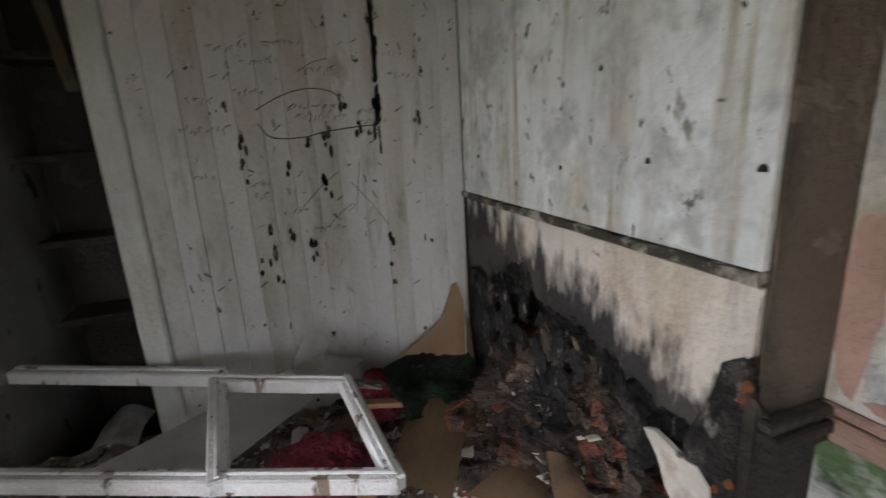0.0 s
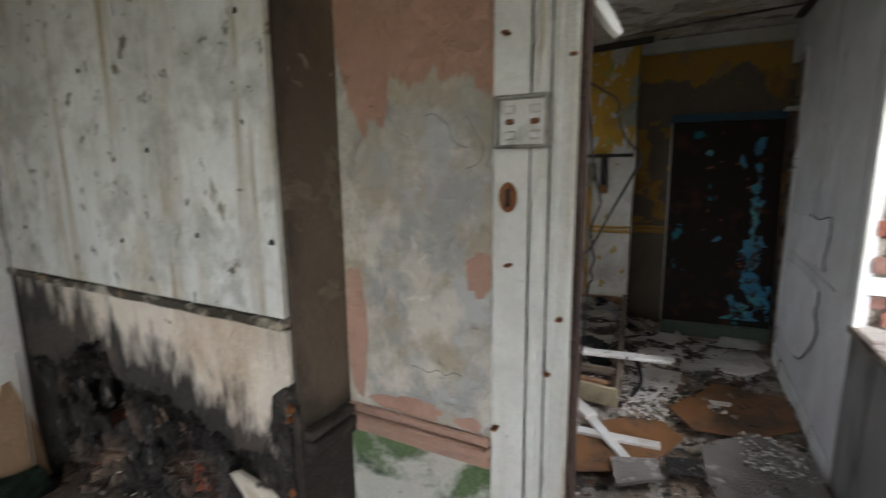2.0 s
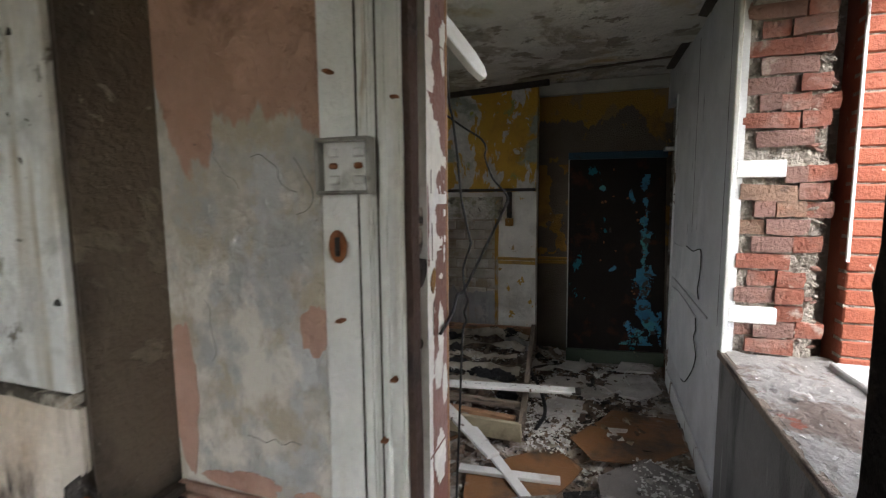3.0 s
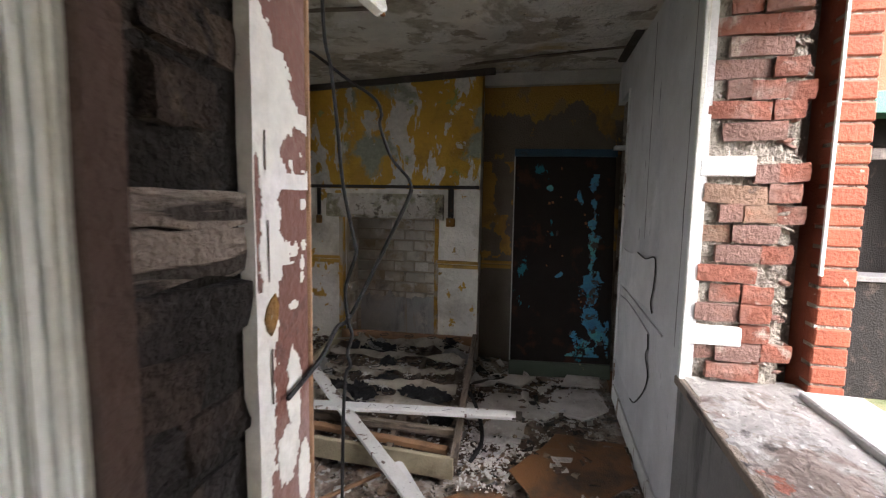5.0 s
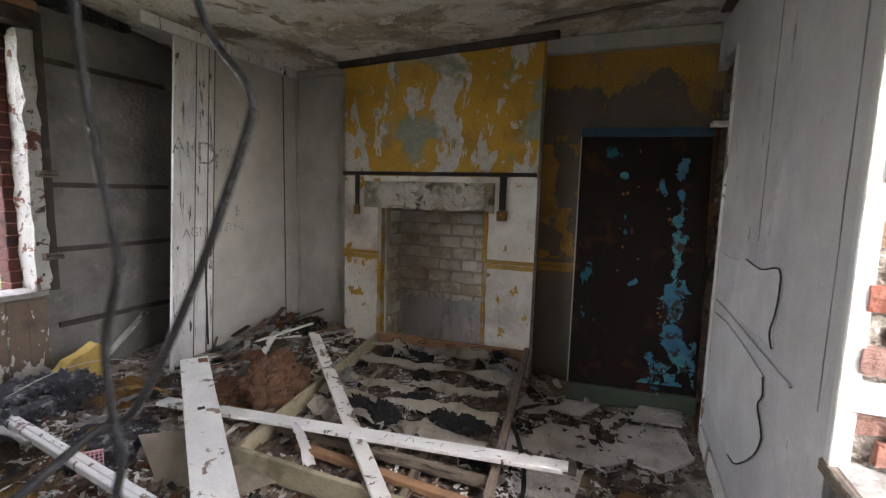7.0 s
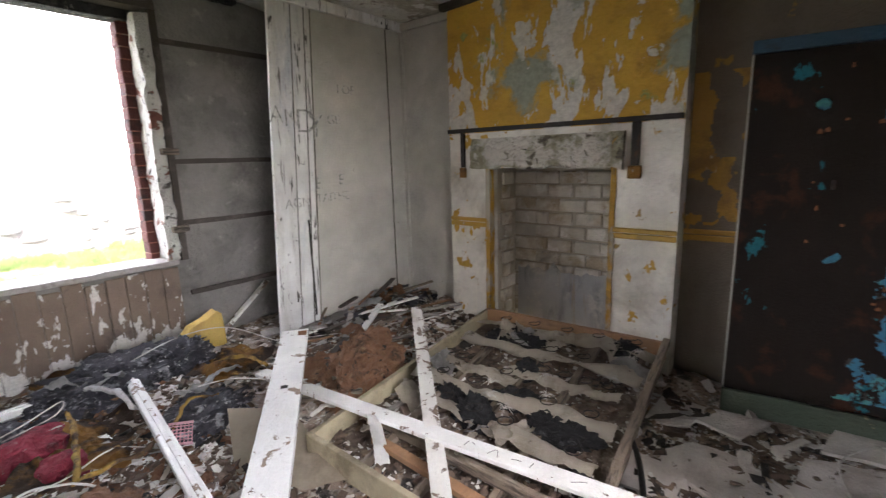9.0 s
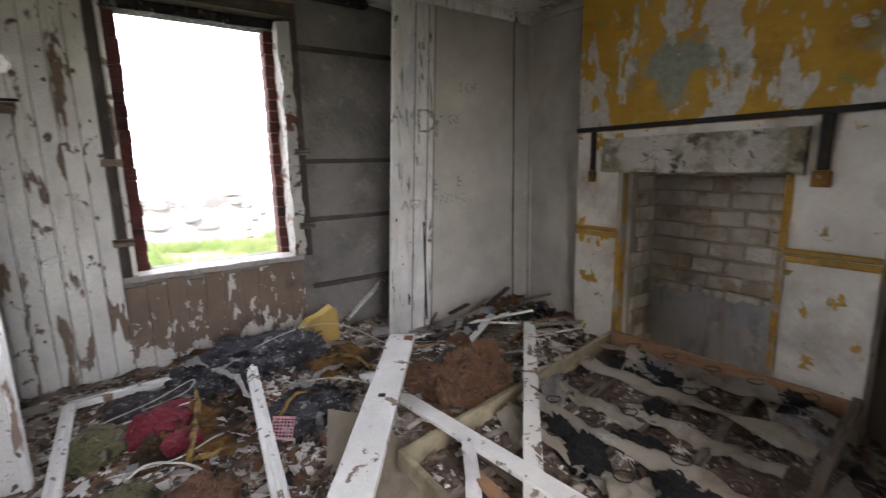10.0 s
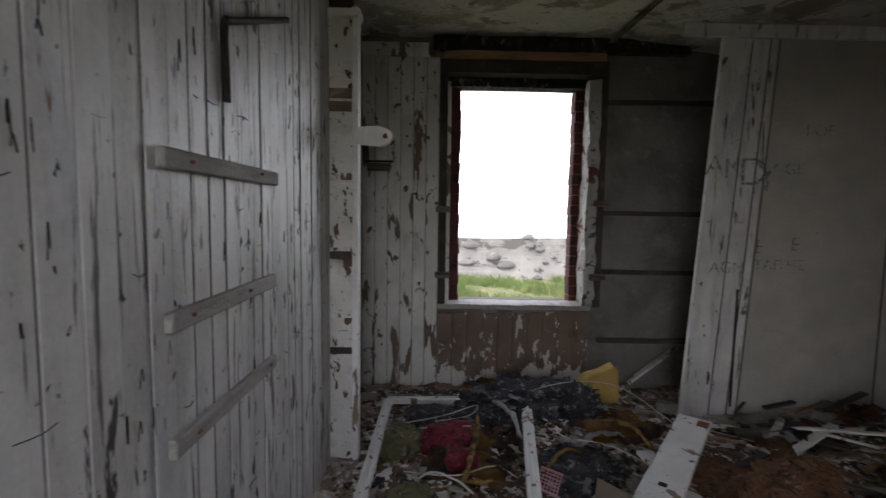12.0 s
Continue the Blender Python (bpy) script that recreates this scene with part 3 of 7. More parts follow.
def slab(outline, thick, axis="z"):
    """A flat piece of that outline (pairs), thickened; axis: its normal."""
    bm = bmesh.new()
    put = {"z": lambda a, b, t: (a, b, t), "x": lambda a, b, t: (t, a, b), "y": lambda a, b, t: (a, t, b)}[axis]
    lo = [bm.verts.new(put(a, b, 0)) for a, b in outline]
    hi = [bm.verts.new(put(a, b, thick)) for a, b in outline]
    n = len(outline)
    bm.faces.new(lo[::-1])
    bm.faces.new(hi)
    for k in range(n):
        bm.faces.new((lo[k], lo[(k + 1) % n], hi[(k + 1) % n], hi[k]))
    return bm


def lump(rx, ry, rz, wobble=0.25, scale=3.0, seed=0.0, level=3):
    bm = bmesh.new()
    bmesh.ops.create_icosphere(bm, subdivisions=level, radius=1.0)
    for v in bm.verts:
        n = noise.noise(v.co * scale * 0.6 + Vector((seed, 0, seed))) * wobble + noise.noise(v.co * scale * 2.1 + Vector((0, seed, 1))) * wobble * 0.5
        v.co *= 1 + n
        v.co.z = max(v.co.z, -0.35)
        v.co = Vector((v.co.x * rx, v.co.y * ry, (v.co.z + 0.35) * rz))
    return bm


def cloth(width, depth, nx, ny, height, seed=0.0, scale=5.0, thick=0.006):
    """A crumpled sheet lying about the origin, with an uneven outline."""
    bm = bmesh.new()
    grid = []
    for j in range(ny + 1):
        row = []
        for i in range(nx + 1):
            u, v = i / nx - 0.5, j / ny - 0.5
            p = Vector((u * width, v * depth, 0))
            q = p * scale + Vector((seed, seed * 2.3, 0))
            edge = 1 + 0.18 * noise.noise(Vector((u * 4, v * 4, seed)))
            h = height * (0.5 + 0.7 * noise.noise(q) + 0.35 * abs(noise.noise(q * 2.7)))
            row.append(bm.verts.new((p.x * edge, p.y * edge, max(0.002, h))))
        grid.append(row)
    for j in range(ny):
        for i in range(nx):
            bm.faces.new((grid[j][i], grid[j][i + 1], grid[j + 1][i + 1], grid[j + 1][i]))
    bmesh.ops.solidify(bm, geom=list(bm.faces), thickness=thick)
    return bm


def sheet(corners, thick=0.006, bend=0.0, n=6):
    """A thin board or card through four corners in order, a little bent."""
    a, b, c, d = (Vector(p) for p in corners)
    bm = bmesh.new()
    up = (b - a).cross(d - a).normalized()
    g = []
    for j in range(n + 1):
        for i in range(n + 1):
            u, v = i / n, j / n
            p = a * (1 - u) * (1 - v) + b * u * (1 - v) + c * u * v + d * (1 - u) * v
            g.append(bm.verts.new(p + up * bend * (math.sin(math.pi * u) + 0.5 * math.sin(math.pi * v) + 0.4 * noise.noise(p * 9))))
    for j in range(n):
        for i in range(n):
            k = j * (n + 1) + i
            bm.faces.new((g[k], g[k + 1], g[k + n + 2], g[k + n + 1]))
    bmesh.ops.solidify(bm, geom=list(bm.faces), thickness=thick)
    return bm


def brick_mesh(name, l, w, h, mat, seed, wear=0.006):
    """One worn brick about its centre: l along x, w along y, h along z."""
    bm = boxes((-l / 2, l / 2, -w / 2, w / 2, -h / 2, h / 2))
    soften(bm, min(0.006, h * 0.12))
    roughen(bm, wear, 14.0, seed)
    return finish(bm, name, mat)


def heap(x0, x1, y0, y1, step, height):
    """Ground cover as a height field, closed down to the floor."""
    nx, ny = max(2, round((x1 - x0) / step)), max(2, round((y1 - y0) / step))
    bm = bmesh.new()
    g = []
    for j in range(ny + 1):
        for i in range(nx + 1):
            x, y = x0 + (x1 - x0) * i / nx, y0 + (y1 - y0) * j / ny
            g.append(bm.verts.new((x, y, max(0.002, height(x, y)))))
    for j in range(ny):
        for i in range(nx):
            k = j * (nx + 1) + i
            bm.faces.new((g[k], g[k + 1], g[k + nx + 2], g[k + nx + 1]))
    return bm


def scatter(name, mat, spots, count, small, large, height, seed, label, flat=0.35):
    """Loose crumbs and splinters lying on the rubble, joined."""
    rng = random.Random(seed)
    verts, faces = [], []
    for _ in range(count):
        x0, x1, y0, y1 = rng.choice(spots)
        x, y = rng.uniform(x0, x1), rng.uniform(y0, y1)
        s = rng.uniform(small, large) * (0.5 + rng.random())
        m = pose(x, y, height(x, y) + s * 0.15, rng.uniform(-25, 25), rng.uniform(-25, 25), rng.uniform(0, 360))
        k = len(verts)
        dims = (s * rng.uniform(0.6, 1.8), s * rng.uniform(0.4, 0.9), s * flat * rng.uniform(0.3, 1.0))
        for sx, sy, sz in ((-1, -1, -1), (1, -1, -1), (1, 1, -1), (-1, 1, -1), (-1, -1, 1), (1, -1, 1), (1, 1, 1), (-1, 1, 1)):
            j = rng.uniform(0.55, 1.0)
            verts.append(m @ Vector((sx * dims[0] * j / 2, sy * dims[1] * j / 2, sz * dims[2] / 2)))
        faces += [tuple(k + i for i in f) for f in ((3, 2, 1, 0), (4, 5, 6, 7), (0, 1, 5, 4), (1, 2, 6, 5), (2, 3, 7, 6), (3, 0, 4, 7))]
    me = bpy.data.meshes.new(name)
    me.from_pydata(verts, [], faces)
    me.materials.append(mat)
    return tagged(new(name, me), label, "rubble", kind="stuff")

# ---- large structure ----
setting("floor", boxes((-2.4, 0.96, -2.3, 2.76, -0.12, 0.0), (0.962, 5.0, -1.2, 3.53, -0.12, 0.0)), M_lino, "brown vinyl floor under dirt and rubble", "floor")


def ceiling_height(x, y):
    return 2.56 + 0.15 * min(1, max(0, (y - 1.9) / 1.4)) * min(1, max(0, (4.5 - x) / 1.3)) + 0.075 * min(1, max(0, (2.0 - y) / 1.6)) * min(1, max(0, (x - 3.7) / 0.8))


def ceiling_sheet(x0, x1, y0, y1, nx, ny, thick=0.06):
    bm = bmesh.new()
    g = []
    for j in range(ny + 1):
        for i in range(nx + 1):
            x, y = x0 + (x1 - x0) * i / nx, y0 + (y1 - y0) * j / ny
            g.append(bm.verts.new((x, y, ceiling_height(x, y) + 0.012 * noise.noise(Vector((x * 2.2, y * 2.2, 0))))))
    for j in range(ny):
        for i in range(nx):
            k = j * (nx + 1) + i
            bm.faces.new((g[k], g[k + 1], g[k + nx + 2], g[k + nx + 1]))
    top = bmesh.ops.extrude_face_region(bm, geom=list(bm.faces))
    for v in top["geom"]:
        if isinstance(v, bmesh.types.BMVert):
            v.co.z += thick
    return bm


setting("ceiling", ceiling_sheet(1.0, 5.0, -1.0, 3.55, 40, 40), M_ceiling, "stained white plaster ceiling, cracked and flaking", "ceiling")
setting("ceiling_hall", boxes((-2.4, 1.0, -2.3, 2.76, 2.62, 2.7)), M_ceiling, "stained white plaster ceiling", "ceiling")

# thick wall between the two rooms, with the old fireplace void in it
bm = boxes((1.15, 1.31, 0.215, 3.4, 0, 2.75), (0.84, 1.15, 0.215, 0.76, 0, 2.75), (0.84, 1.15, 1.80, 3.4, 0, 2.75), (0.84, 1.15, 0.76, 1.80, 1.12, 2.75))
setting("wall_between", bm, M_mortar_dark, "thick blackened brick wall between the rooms", "wall")
setting("wall_between_south", boxes((0.84, 0.96, -0.75, -0.575, 0, 2.75), (0.84, 1.3, -1.2, -0.75, 0, 2.75)), M_mortar_dark, "rough dark masonry beside the doorway", "wall")
single("broken_jamb", roughen(split_edges(boxes((1.22, 1.318, -1.15, -0.742, 0.8, 2.5)), 24, 0.3), 0.022, 15.0), M_mortar_dark, "dark broken masonry edge beside the window", "masonry")
# chimney breast of the first room
breast_hall = tagged(new("chimney_breast_hall"), "damp brown plaster chimney breast", "chimney", kind="structure")
for name, y0, y1, z0 in (("pier", 0.645, 0.76, 0.0), ("pier", 1.80, 1.90, 0.0), ("head", 0.76, 1.80, 1.12)):
    part(name, boxes((0.66, 0.84, y0, y1, z0, 2.62)), M_brown_plaster, breast_hall)
setting("wall_pink", boxes((0.829, 0.845, 0.27, 0.643, 0.93, 2.62)), M_pink, "pink wall with flaking grey and cream plaster", "wall")
setting("wall_pink_foot", boxes((0.829, 0.845, 0.27, 0.643, 0.0, 0.90)), M_green, "white lower wall grown with green moss", "wall")
# first room, the parts behind and beside the camera; both openings are added to let light in
setting("wall_hall_west", boxes((-2.4, -2.28, -2.3, -0.4, 0, 2.7), (-2.4, -2.28, 0.65, 2.76, 0, 2.7), (-2.4, -2.28, -0.4, 0.65, 0, 0.95), (-2.4, -2.28, -0.4, 0.65, 2.1, 2.7)), M_offwhite, "unseen dull white wall with a window opening added for light", "wall")
setting("wall_hall_south", boxes((-2.28, -1.3, -2.3, -2.18, 0, 2.7), (-0.65, 0.84, -2.3, -2.18, 0, 2.7), (-1.3, -0.65, -2.3, -2.18, 2.0, 2.7)), M_offwhite, "unseen dull white wall with a doorway opening added for light", "wall")
setting("wall_hall_east", boxes((0.84, 0.96, -2.3, -1.2, 0, 2.75)), M_offwhite, "dull white wall", "wall")
# closet back: the recess's shade is put into its dark colour
setting("wall_hall_north", boxes((-2.28, -0.50, 2.64, 2.76, 0, 2.7), (-0.56, 0.84, 1.96, 2.76, 0, 2.7)), M_darkwood, "back wall of the closet, coloured dark for its shade", "wall")
setting("wall_stub", boxes((-1.12, -1.0, 0.9, 2.64, 0, 2.62)), M_stub, "grey green wall with flaking paint", "wall")

# second room
T = 3.41
setting("wall_north", boxes((1.31, 1.95, T, 3.535, 0, 2.75), (3.06, 5.0, T, 3.535, 0, 2.75), (1.95, 3.06, T, 3.535, 0, 0.735), (1.95, 3.06, T, 3.535, 2.46, 2.75)), M_bare_wall, "bare grey mortar wall, its boarding torn off", "wall")
setting("wall_east", boxes((4.83, 5.0, -0.799, 0.70, 0, 2.72), (4.83, 5.0, 0.70, 1.82, 1.5, 2.72)), M_alcove, "brown plaster wall with old yellow paint", "wall")
bm = boxes((2.575, 4.22, -0.80, -0.75, 0.0, 2.72), (4.22, 4.83, -0.80, -0.75, 2.33, 2.72))
setting("wall_south_boards", bm, M_grey_board, "grey painted board wall, buckled and scuffed", "wall")
bm = boxes((2.615, 4.22, -1.115, -0.80, 0, 2.75), (2.72, 4.22, -1.2, -1.115, 0, 2.75), (4.22, 5.0, -1.2, -0.80, 2.35, 2.75), (4.83, 5.0, -1.2, -0.80, 0, 2.35), (1.3, 2.615, -1.2, -0.80, 2.36, 2.75))
setting("wall_south", bm, M_mortar, "thick brick outer wall", "wall")
setting("wall_south_sill", boxes((1.3, 2.614, -1.2, -0.752, 0, 0.77)), M_grey_dark, "dark cement render under the window", "wall")
setting("wall_east_alcove", boxes((4.83, 5.0, 1.82, 3.41, 0, 2.62)), M_offwhite, "dull white alcove wall beside the chimney", "wall")

# chimney breast of the second room with its fireplace
CX = 4.68
breast = tagged(new("chimney_breast"), "white plaster chimney breast with flakes of yellow", "chimney", kind="structure")
for name, y0, y1, z0 in (("pier", 0.395, 0.775, 0.0), ("pier", 1.74, 2.085, 0.0), ("head", 0.775, 1.74, 1.335)):
    part(name, split_edges(boxes((CX, 4.83, y0, y1, z0, 1.6)), 5, 0.2), M_white_yellow, breast)
setting("chimney_breast_top", boxes((CX, 4.83, 0.395, 2.085, 1.6, 2.72)), M_yellow, "ochre yellow paint peeling off the chimney breast", "chimney")
bm = boxes((4.83, 5.35, 0.70, 0.775, 0, 1.5), (4.83, 5.35, 1.74, 1.82, 0, 1.5), (5.12, 5.35, 0.775, 1.74, 0, 1.5), (4.83, 5.35, 0.775, 1.74, 1.335, 1.5))
setting("fireplace_lining", bm, M_firemortar, "sooty mortar of the open fireplace", "fireplace")

# ground round the house, and the sea beyond the field wall
setting("ground", boxes((-700, 700, -700, 700, -0.6, -0.3)), M_soil, "coarse grass and bare soil round the house", "ground")
setting("water", boxes((-700, 700, 13.5, 700, -0.299, -0.24)), M_sea, "sea beyond the field wall, haze put into its pale colour", "sea")

# outer skins
bm = boxes((2.62, 5.0, -1.315, -1.202, -0.3, 2.75), (0.96, 1.26, -1.315, -1.202, -0.3, 2.75), (1.26, 2.62, -1.315, -1.202, 2.36, 2.75), (1.26, 2.62, -1.315, -1.202, -0.3, 0.74))
setting("wall_south_skin", bm, M_brick_orange, "orange facing brick skin", "wall")
bm = boxes((0.9, 2.055, 3.545, 3.655, -0.3, 2.8), (2.945, 5.0, 3.537, 3.66, -0.3, 2.8), (2.055, 2.945, 3.545, 3.655, -0.3, 0.70), (2.055, 2.945, 3.545, 3.655, 2.47, 2.8))
setting("wall_north_skin", bm, M_brick, "red brick outer skin of the north wall", "wall")

field_wall = tagged(new("stone_wall"), "dry stone field wall of grey boulders and mortar", "wall")
bm = split_edges(boxes((-12, 22, 11.9, 12.3, -0.4, 0.78)), 12, 0.5)
part("core", roughen(bm, 0.10, 1.6), M_stonewall, field_wall)
rng = random.Random(5)
stone_meshes = [finish(lump(0.2, 0.12, 0.11, 0.3, 2.0, k * 3.1, 2), "stone", M_stone, True) for k in range(6)]
for row in range(7):
    x = -1.0 + rng.uniform(0, 0.3)
    while x < 9.5:
        w = rng.uniform(0.6, 1.5)
        if rng.random() < 0.33:
            ob = part("stone", rng.choice(stone_meshes), None, field_wall)
            ob.matrix_basis = pose(x, 11.88, -0.25 + row * 0.165 + rng.uniform(-0.08, 0.06), rng.uniform(-10, 10), 0, rng.uniform(-15, 15)) @ Matrix.Diagonal((w * rng.uniform(0.5, 1.1), 0.6, w * rng.uniform(0.6, 1.2), 1))
        x += 0.34 * w + 0.1

# grass in front of the window
def grass_tufts(x0, x1, y0, y1, count, seed):
    rng = random.Random(seed)
    verts, faces = [], []
    for _ in range(count):
        x, y = rng.uniform(x0, x1), rng.uniform(y0, y1)
        if noise.noise(Vector((x * 0.8, y * 0.8, 3))) < -0.12:
            continue
        for _ in range(5):
            h, a, lean = rng.uniform(0.06, 0.22), rng.uniform(0, 6.28), rng.uniform(0.02, 0.1)
            bx, by = x + rng.uniform(-0.06, 0.06), y + rng.uniform(-0.06, 0.06)
            k = len(verts)
            verts += [(bx - 0.006, by, -0.3), (bx + 0.006, by, -0.3), (bx + lean * math.cos(a) * 0.5, by + lean * math.sin(a) * 0.5, -0.27 + h * 0.6), (bx + lean * math.cos(a), by + lean * math.sin(a), -0.27 + h)]
            faces += [(k, k + 1, k + 2), (k + 2, k, k + 3)]
    me = bpy.data.meshes.new("grass")
    me.from_pydata(verts, [], faces)
    me.materials.append(M_grass)
    return tagged(new("grass", me), "tufts of green coastal grass", "grass", kind="stuff")


grass_tufts(-0.5, 7.5, 5.5, 11.7, 6500, 11)

# wing of the house across the yard
wing = thing("house_wing", "brick house wing with an empty window", "house")
part("wall", boxes((5.6, 5.9, -2.45, -1.32, -0.3, 3.4), (5.6, 5.9, -5.5, -4.1, -0.3, 3.4), (5.6, 5.9, -4.1, -2.45, 2.55, 3.4)), M_brick_orange, wing)
# plinth, sill and window frame coloured darker for the shaded yard
part("plinth", boxes((5.58, 5.9, -4.1, -2.45, -0.3, 0.82)), M_mortar_dark, wing)
part("lintel", soften(boxes((5.57, 5.9, -4.1, -2.45, 2.35, 2.545)), 0.006), M_greenpaint, wing)
part("sill", soften(boxes((5.54, 5.9, -4.12, -2.43, 0.822, 0.87)), 0.006), M_stone, wing)
part("window_frame", boxes((5.7, 5.76, -4.1, -4.0, 0.87, 2.35), (5.7, 5.76, -2.6, -2.45, 0.87, 2.35), (5.7, 5.76, -4.0, -2.6, 1.95, 2.05)), M_darkwood, wing)
# black back and cheeks added to paint the window's unlit interior
part("room_back_shade", boxes((6.3, 6.4, -5.5, -1.3, -0.3, 3.4), (5.9, 6.3, -2.4, -2.3, -0.3, 3.4), (5.9, 6.3, -4.3, -4.2, -0.3, 3.4)), M_mortar_dark, wing)
part("roof", boxes((5.3, 7.6, -5.6, -1.2, 3.4, 3.5)), M_darkwood, wing)

# ---- first room ----
def boards(parent, mat, start, count, pitch, z0, z1, face, axis, thick=0.018, lean=0.0, gap=0.004, uneven=0.0, edge=0.005):
    """Upright boards side by side, each an object of its own."""
    rng = random.Random(count * 7 + int(pitch * 1000))
    for k in range(count):
        a, b = start + k * pitch, start + (k + 1) * pitch - gap
        lo, hi = z0 + rng.uniform(0, uneven), z1 - rng.uniform(0, uneven * 0.4)
        d = rng.uniform(-0.003, 0.003)
        if axis == "x":
            bm = boxes((a, b, face + d, face + thick + d, lo, hi))
        else:
            bm = boxes((face - thick + d, face + d, a, b, lo, hi))
        if lean:
            for v in bm.verts:
                v.co.x += lean * (v.co.z - z0)
        part("board", soften(bm, edge), mat, parent)


hall_boards = tagged(new("wall_boards_hall"), "white painted upright boarding, scribbled and chipped", "wall", kind="structure")
boards(hall_boards, M_plank_a, -0.47, 14, 0.0795, 0.05, 2.6, 1.885, "x", gap=0.0006, edge=0.0022)
# black chips where the paint has flaked
rng = random.Random(3)
chip_spots = [(0.323, 1.88, 1), (0.323, 1.742, 2), (0.318, 1.60, 2), (0.315, 1.464, 2), (0.131, 1.475, 1), (0.133, 1.409, 1), (-0.141, 1.439, 1), (-0.157, 1.34, 1), (-0.1, 1.071, 2), (-0.136, 1.015, 1), (0.035, 1.092, 1), (0.038, 1.04, 1), (-0.019, 1.12, 1), (0.339, 1.049, 1), (0.331, 0.915, 1), (-0.091, 0.945, 1), (0.462, 1.485, 1), (0.11, 1.305, 1), (0.115, 1.265, 1), (-0.005, 1.354, 1), (0.246, 1.468, 1), (0.06, 1.43, 1), (0.2, 1.54, 1)]
for cx, cz, size in chip_spots:
    for _ in range(2 + size):
        w, h = rng.uniform(0.004, 0.011), rng.uniform(0.008, 0.022) * size
        ox, oz = cx + rng.uniform(-0.013, 0.013), cz + rng.uniform(-0.035, 0.035) * size
        pts = [(ox + w * math.cos(a) * rng.uniform(0.6, 1.2), oz + h * math.sin(a) * rng.uniform(0.6, 1.2)) for a in (k * math.pi / 4 for k in range(8))]
        bm = slab(pts, 0.0015, "y")
        bmesh.ops.translate(bm, verts=bm.verts, vec=(0, 1.8795, 0))
        part("flake", bm, M_char, hall_boards)
# pencil strokes
def stroke(points, r, parent, name="scribble"):
    part(name, tube(points, r, 4), M_ink, parent)


Y = 1.8805
stroke([(-0.09, Y, 1.54), (0.0, Y, 1.585), (0.09, Y, 1.605), (0.17, Y, 1.59), (0.2, Y, 1.55)], 0.0016, hall_boards)
stroke([(-0.09, Y, 1.50), (-0.05, Y, 1.45), (0.05, Y, 1.445), (0.13, Y, 1.46), (0.24, Y, 1.472), (0.3, Y, 1.475)], 0.0018, hall_boards)
# rows of small handwriting, and stray marks
rows_of_writing = [(-0.22, 1.74, 9), (-0.06, 1.755, 8), (-0.1, 1.70, 6), (0.05, 1.665, 8), (-0.3, 1.58, 5), (-0.16, 1.60, 6), (0.0, 1.545, 13), (0.02, 1.515, 11), (-0.34, 1.49, 10), (0.23, 1.53, 7), (0.24, 1.49, 8), (0.22, 1.45, 6), (-0.16, 1.30, 5), (-0.14, 1.26, 4), (0.34, 1.72, 4), (0.36, 1.65, 5), (-0.32, 1.34, 4), (0.06, 1.12, 6), (-0.02, 1.20, 4)]
for x, z, n in rows_of_writing:
    for k in range(n):
        x += rng.uniform(0.010, 0.020)
        h, d = rng.uniform(0.006, 0.016), rng.uniform(-0.008, 0.008)
        stroke([(x, Y, z - h + d), (x + rng.uniform(-0.006, 0.008), Y, z + d), (x + rng.uniform(0.002, 0.013), Y, z + h * rng.uniform(-0.6, 1) + d)], 0.0012, hall_boards)
for k in range(70):
    x, z = rng.uniform(-0.42, 0.6), rng.uniform(0.85, 1.9)
    dx, dz = rng.uniform(-0.02, 0.03), rng.uniform(0.004, 0.03)
    stroke([(x, Y, z), (x + dx * 0.6, Y, z + dz * 0.5), (x + dx, Y, z + dz)], rng.uniform(0.0008, 0.0022), hall_boards)
for x, z, x2, z2 in ((0.06, 1.66, 0.16, 1.70), (0.1, 1.12, 0.2, 1.2), (0.02, 1.2, 0.16, 1.32), (0.2, 1.28, 0.33, 1.1), (0.24, 1.36, 0.21, 1.16)):
    stroke([(x, Y, z), ((x + x2) / 2, Y, (z + z2) / 2 + 0.008), (x2, Y, z2)], 0.0011, hall_boards)
for z in (1.52, 1.58, 1.66, 1.72, 1.80, 1.87, 1.95):
    bm = slab([(0.316 + rng.uniform(-0.004, 0.004), z - 0.045), (0.330, z - 0.03), (0.328 + rng.uniform(0, 0.008), z + 0.01), (0.331, z + 0.035), (0.318, z + 0.028), (0.314, z)], 0.0015, "y")
    bmesh.ops.translate(bm, verts=bm.verts, vec=(0, 1.8795, 0))
    part("flake", bm, M_char, hall_boards)
single("door_post", soften(boxes((-0.556, -0.472, 1.86, 1.955, 0.0, 2.615)), 0.008), M_stain_white, "white painted post at the end of the boarding", "post")
# shelves take the dark colour too, for the shade inside the closet
closet = thing("closet_shelves", "old closet shelves, coloured dark for the recess's shade", "shelf")
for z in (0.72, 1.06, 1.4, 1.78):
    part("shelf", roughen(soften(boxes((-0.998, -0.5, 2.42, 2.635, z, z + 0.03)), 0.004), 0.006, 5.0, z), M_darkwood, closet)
single("hanging_lath", plank(0.5, 0.035, 0.012), M_oldwood, "pale broken lath leaning in the closet", "lath").matrix_basis = span((-0.62, 2.0, 1.62), (-0.74, 2.2, 2.1))

